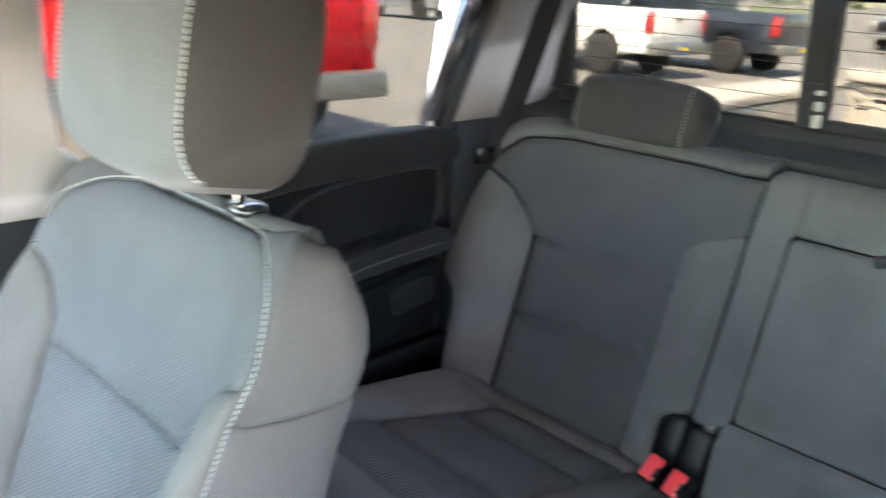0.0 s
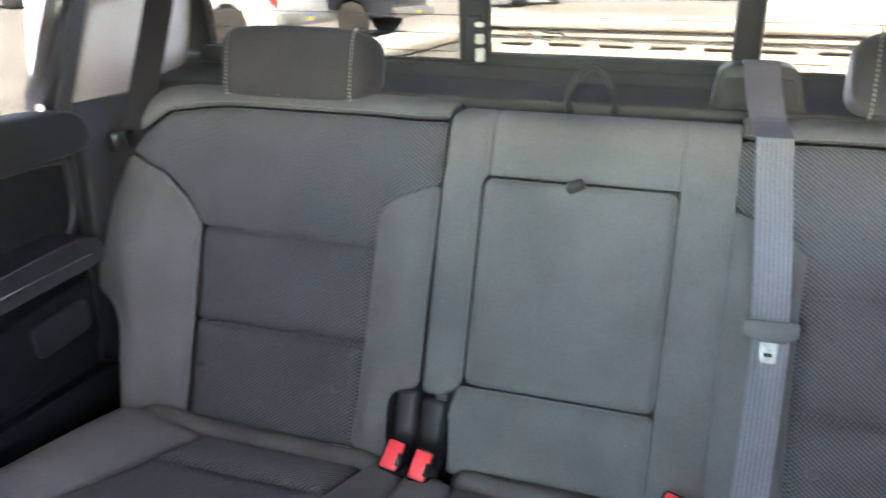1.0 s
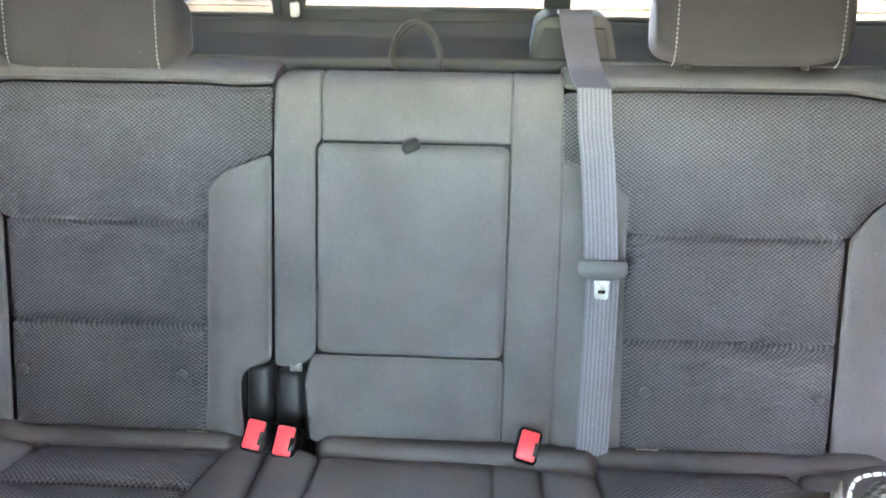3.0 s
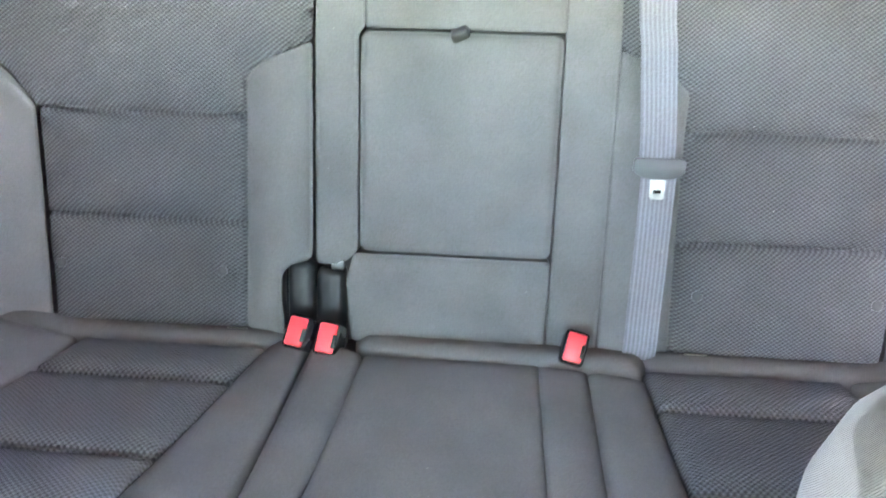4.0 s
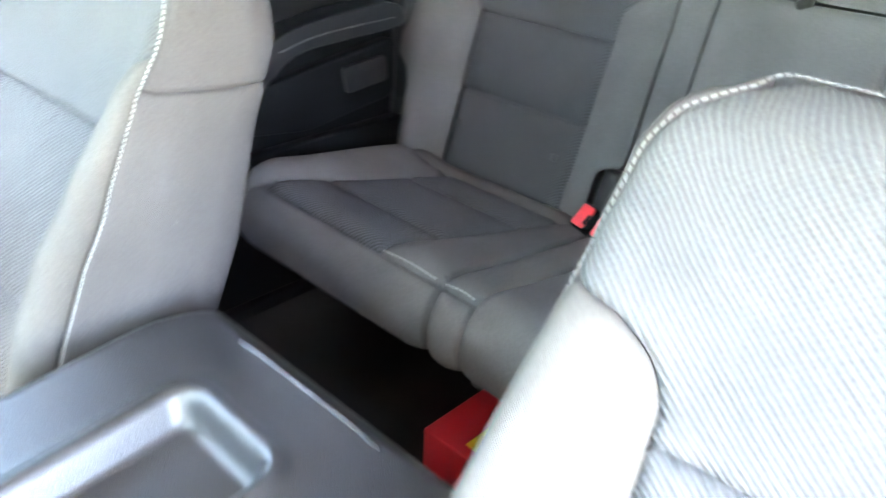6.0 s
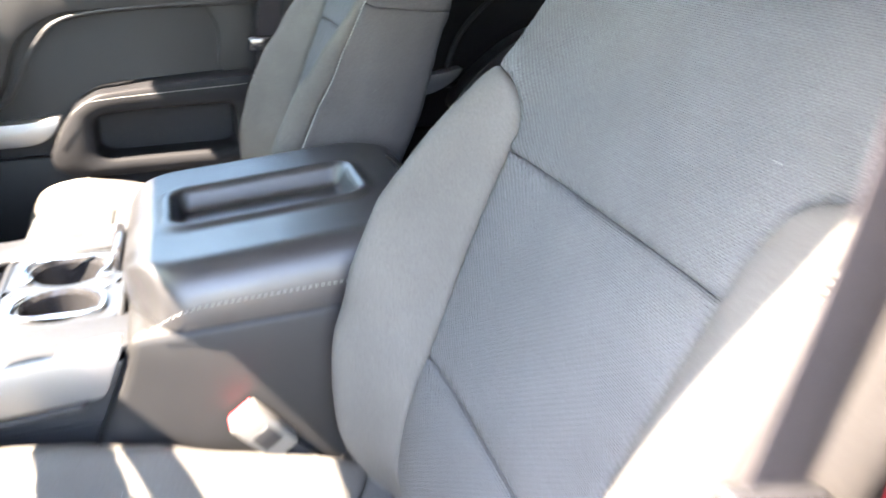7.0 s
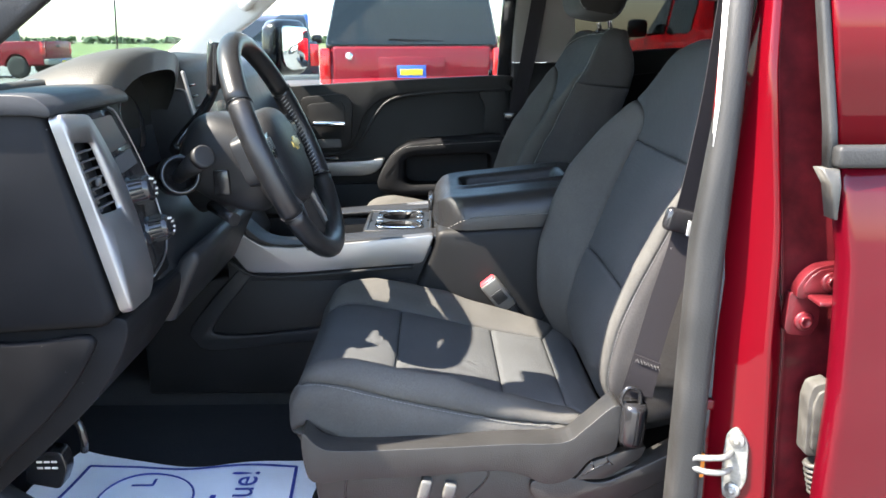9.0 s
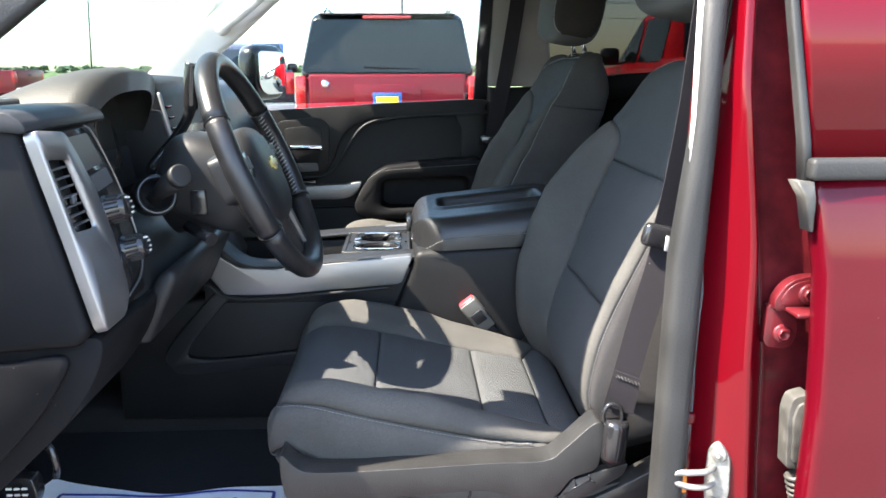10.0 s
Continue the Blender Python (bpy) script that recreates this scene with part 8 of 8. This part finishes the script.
def suv(name_label, paint, at, yaw):
    """A large wagon: front along +x."""
    v = thing("suv", name_label, "suv", (0, 0, 0), "parked vehicles")
    rad, xf, xr = 0.45, 1.60, -1.35
    low = [(2.45, 0.45), (2.50, 0.85), (2.40, 1.06), (2.10, 1.14), (0.95, 1.20), (-2.40, 1.25), (-2.52, 1.10), (-2.55, 0.60), (-2.50, 0.48), (xr - rad - 0.04, 0.48)]
    low += [(xr + rad * math.cos(a), 0.42 + rad * math.sin(a)) for a in np.linspace(math.pi, 0, 12)]
    low += [(xr + rad + 0.05, 0.45), (xf - rad - 0.05, 0.45)]
    low += [(xf + rad * math.cos(a), 0.42 + rad * math.sin(a)) for a in np.linspace(math.pi, 0, 12)]
    low += [(xf + rad + 0.04, 0.45)]
    part("body", side_shell(low, 0.99, 0.04, 0.05), paint, v)
    cab = [(1.05, 1.17), (0.25, 1.85), (0.0, 1.93), (-1.9, 1.95), (-2.16, 1.91), (-2.42, 1.24)]
    part("roof", side_shell(cab, 0.965, 0.15, 0.07), M_GLOSS, v, "gloss black upper body with wraparound tinted glass")
    for s in (1, -1):
        for o in ([(0.80, 1.27), (0.25, 1.73), (0.10, 1.76), (0.05, 1.27)], [(-0.05, 1.27), (-0.03, 1.77), (-0.95, 1.78), (-0.95, 1.27)], [(-1.05, 1.27), (-1.05, 1.78), (-1.95, 1.77), (-2.15, 1.30)]):
            bm = slab(o, -0.004, 0.004, "y")
            for q in bm.verts:
                q.co.y = s * (0.945 * (1 - 0.16 * (q.co.z - 1.17) / 0.72) + 0.012) + q.co.y
            part("window", bm, M_TINT, v, "dark side window")
        part("mirror", cushion((0.14, 0.24, 0.20), Matrix.Translation((0.72, s * 1.07, 1.32)), 4), paint, v)
        part("roof_rail", tube(curve([(0.1, s * 0.70, 1.95), (-0.1, s * 0.70, 1.995), (-1.7, s * 0.70, 2.005), (-1.95, s * 0.70, 1.96)], 6), 0.018, 8), M_STEEL, v, "grey roof rail")
        part("tail_light", box((-2.570, s * 0.925 - 0.060, 0.88), (-2.40, s * 0.925 + 0.058, 1.262), 0.03, 3), M_LAMP, v, "red tail light")
        for x in (xf, xr):
            wheel_at(v, x, s * 0.85)
    gl = slab(rounded([(-0.915, 1.300), (0.915, 1.300), (0.800, 1.860), (-0.800, 1.860)], 0.05), -0.005, 0.005, "x")
    for q in gl.verts:
        q.co.x += -2.418 + (q.co.z - 1.24) * 0.388 - 0.040
    part("rear_window", gl, M_TINT, v, "dark tinted rear window")
    part("brake_light", box((-2.262, -0.26, 1.868), (-2.18, 0.26, 1.900), 0.008), M_LAMP, v, "slim red brake light")
    part("spoiler", box((-2.235, -0.74, 1.905), (-2.02, 0.74, 1.928), 0.010, 3), M_GLOSS, v)
    part("wiper", tube([(-2.432, 0.02, 1.335), (-2.425, 0.25, 1.352), (-2.42, -0.35, 1.33)], 0.010, 6), M_GLOSS, v)
    part("wiper", box((-2.455, -0.60, 1.258), (-2.425, 0.0, 1.278), 0.006), M_STEEL, v)
    part("tailgate", box((-2.572, -0.84, 0.72), (-2.50, 0.84, 1.278), 0.03, 3), paint, v)
    part("plate_recess", box((-2.582, -0.35, 0.92), (-2.566, 0.35, 1.17), 0.01), paint, v)
    part("plate_bar", box((-2.592, -0.155, 0.955), (-2.580, 0.155, 1.085), 0.003), M_BLUE, v, "blue and yellow plate frame")
    part("plate_bar", box((-2.595, -0.12, 0.98), (-2.590, 0.12, 1.045), 0.002), M_YELLOW, v)
    part("emblem", lathe([(0.04, 0), (0.04, 0.006), (0, 0.006)], 16, Matrix.Translation((-2.575, 0.66, 1.18)) @ Matrix.Rotation(radians(-90), 4, "Y")), M_CHROME, v, "small round bright emblem")
    part("bumper", box((-2.66, -0.98, 0.44), (-2.46, 0.98, 0.76), 0.05, 3), paint, v)
    v.matrix_basis = Matrix.Translation((at[0], at[1], GROUND)) @ Matrix.Rotation(radians(yaw), 4, "Z")
    return v


suv("dark red large suv parked with its tail to the truck", M_REDB, (0.13, 9.35, 0), 90)
pickup("bright red pickup truck parked beside the suv", M_REDT, (4.39, 8.60, 0), 90, 1.1)
pickup("dark blue pickup truck parked behind the suv", M_DARKP, (-3.3, 16.5, 0), 100)
pickup("white pickup truck parked across the lot", M_WHITE, (15.1, 10.3, 0), 86)
pickup("dark blue pickup truck parked across the lot", M_DARKP, (18.5, 9.3, 0), 86)
pickup("dark red pickup truck far across the lot", M_REDB, (-16.5, 29.0, 0), 175)
pickup("grey pickup truck far across the lot", M_GREYP, (25.0, 26.5, 0), 100)
pickup("dark blue pickup truck far across the lot", M_DARKP, (31.0, 26.0, 0), 100)
pickup("grey pickup truck at the back of the lot", M_GREYP, (36.0, 8.0, 0), 165)
pickup("white pickup truck far behind the lot", M_WHITE, (31.0, 16.5, 0), 88)
pickup("white pickup truck parked behind the driver", M_WHITE, (14.0, -3.5, 0), 90)


def feather_flag(at, mat, label):
    f = thing("feather_flag", label, "flag", at)
    part("pole", tube([(at[0], at[1], GROUND), (at[0], at[1], 3.0), (at[0] + 0.15, at[1], 3.6)], 0.015, 8), M_STEEL, f)
    bm = slab(curve([(at[0], 1.0), (at[0] + 0.50, 1.1), (at[0] + 0.55, 2.4), (at[0] + 0.42, 3.3), (at[0] + 0.12, 3.62), (at[0], 3.0)], 6, True), at[1] - 0.004, at[1] + 0.004, "y")
    for v in bm.verts:
        v.co.y += 0.05 * math.sin(v.co.z * 3)
    part("cloth", bm, mat, f)
    return f


feather_flag((5.6, 14.2, 0), M_YELLOW, "tall yellow feather flag by the vehicles")
ff2 = feather_flag((-6.2, 38.0, 0), M_WHITE, "tall blue and white feather flag by the vehicles")
part("cloth_band", slab([(-6.2, 1.9), (-5.66, 1.9), (-5.66, 2.7), (-6.2, 2.7)], 37.93, 38.07, "y"), M_BLUE, ff2, "blue flag band")


# ---- far trees, lines on poles ----
def tree_line(y0, x0, x1, n, seed, label):
    rng = random.Random(seed)
    bm = bmesh.new()
    for k in range(n):
        x = rng.uniform(x0, x1)
        y = y0 + rng.uniform(-12, 12)
        h = rng.uniform(1.3, 3.0)
        for q in range(34):
            c = Vector((x + rng.gauss(0, h * 0.42), y + rng.gauss(0, h * 0.35), h * rng.uniform(0.0, 0.9)))
            s = rng.uniform(0.6, 1.5)
            pts = [bm.verts.new(c + Vector((rng.uniform(-s, s), rng.uniform(-s, s), rng.uniform(-s, s)))) for _ in range(4)]
            for i in ((0, 1, 2), (0, 2, 3), (0, 3, 1), (1, 3, 2)):
                bm.faces.new([pts[j] for j in i])
    ob = part("far_trees", bm, M_LEAF)
    tagged(ob, label, "trees", kind="stuff")


tree_line(330, -420, 200, 330, 3, "low green hedge and trees on the horizon")


def tree_belt():
    rng = random.Random(9)
    bm = bmesh.new()
    for k in range(170):
        y = -220 + 2.6 * k
        x = 250 + rng.uniform(-10, 10)
        h = rng.uniform(5, 10)
        for q in range(30):
            c = Vector((x + rng.gauss(0, 2), y + rng.gauss(0, h * 0.3), h * rng.uniform(0.08, 1.0)))
            s = rng.uniform(0.5, 1.3)
            pts = [bm.verts.new(c + Vector((rng.uniform(-s, s), rng.uniform(-s, s), rng.uniform(-s, s)))) for _ in range(4)]
            for i in ((0, 1, 2), (0, 2, 3), (0, 3, 1), (1, 3, 2)):
                bm.faces.new([pts[j] for j in i])
    tagged(part("far_trees", bm, M_LEAF), "green tree belt behind the car lot", "trees", kind="stuff")


tree_belt()
poles = [-110, -55, 0, 55, 110]
for x in poles:
    pole = thing("utility_pole", "brown wooden utility pole beyond the field", "utility pole", (x, 72, GROUND), "utility poles")
    part("post", tube([(x, 72, GROUND - 0.1), (x, 72, 9.0)], [0.16, 0.11], 8), M_PLAST2, pole)
    part("crossarm", box((x - 0.08, 71.0, 8.2), (x + 0.08, 73.0, 8.35), 0.02), M_PLAST2, pole)
for yy, z in ((71.2, 8.36), (72.8, 8.36), (72.12, 7.0)):
    pts = []
    for a, b in zip(poles, poles[1:]):
        pts += [(a + (b - a) * t, yy, z - 4 * 1.1 * t * (1 - t)) for t in np.linspace(0, 1, 13)[:-1]]
    solo("power_line", tube(pts + [(poles[-1], yy, z)], 0.02, 5), M_GLOSS, "thin dark power line strung from pole to pole", "power line", "power lines")

# ---- the truck's own underbody and wheels ----
under = thing("chassis", "black truck chassis with four road wheels", "chassis", (0.6, 0, GROUND))
part("frame_rail", box((-1.9, -0.55, 0.48), (3.7, -0.40, 0.62), 0.01), M_PLASTIC, under)
part("frame_rail", box((-1.9, 0.40, 0.48), (3.7, 0.55, 0.62), 0.01), M_PLASTIC, under)
part("rocker", box((-0.45, -0.93, 0.50), (1.92, -0.80, 0.62), 0.03), M_RED, under)
part("rocker", box((-0.45, 0.80, 0.50), (1.92, 0.93, 0.62), 0.03), M_RED, under)
for x in (-1.15, 2.55):
    for yy in (-0.84, 0.84):
        wheel_at(under, x, yy, 0.40)
for w in under.children:
    if w.name.startswith("wheel"):
        w.matrix_parent_inverse = Matrix.Translation((0, 0, GROUND)) @ w.matrix_parent_inverse
for sg in (-1, 1):
    fen = slab([(-1.95, 0.55), (-1.95, 1.12), (-0.95, 1.20), (-0.62, 1.22), (-0.58, 0.62), (-0.66, 0.60)] + [(-1.15 + 0.46 * math.cos(a), 0.58 + 0.46 * math.sin(a)) for a in np.linspace(0, math.pi, 12)],
               *sorted((sg * 0.90, sg * 1.0)), "y", 0.01)
    part("fender", fen, M_RED, under, "ruby red front wing")
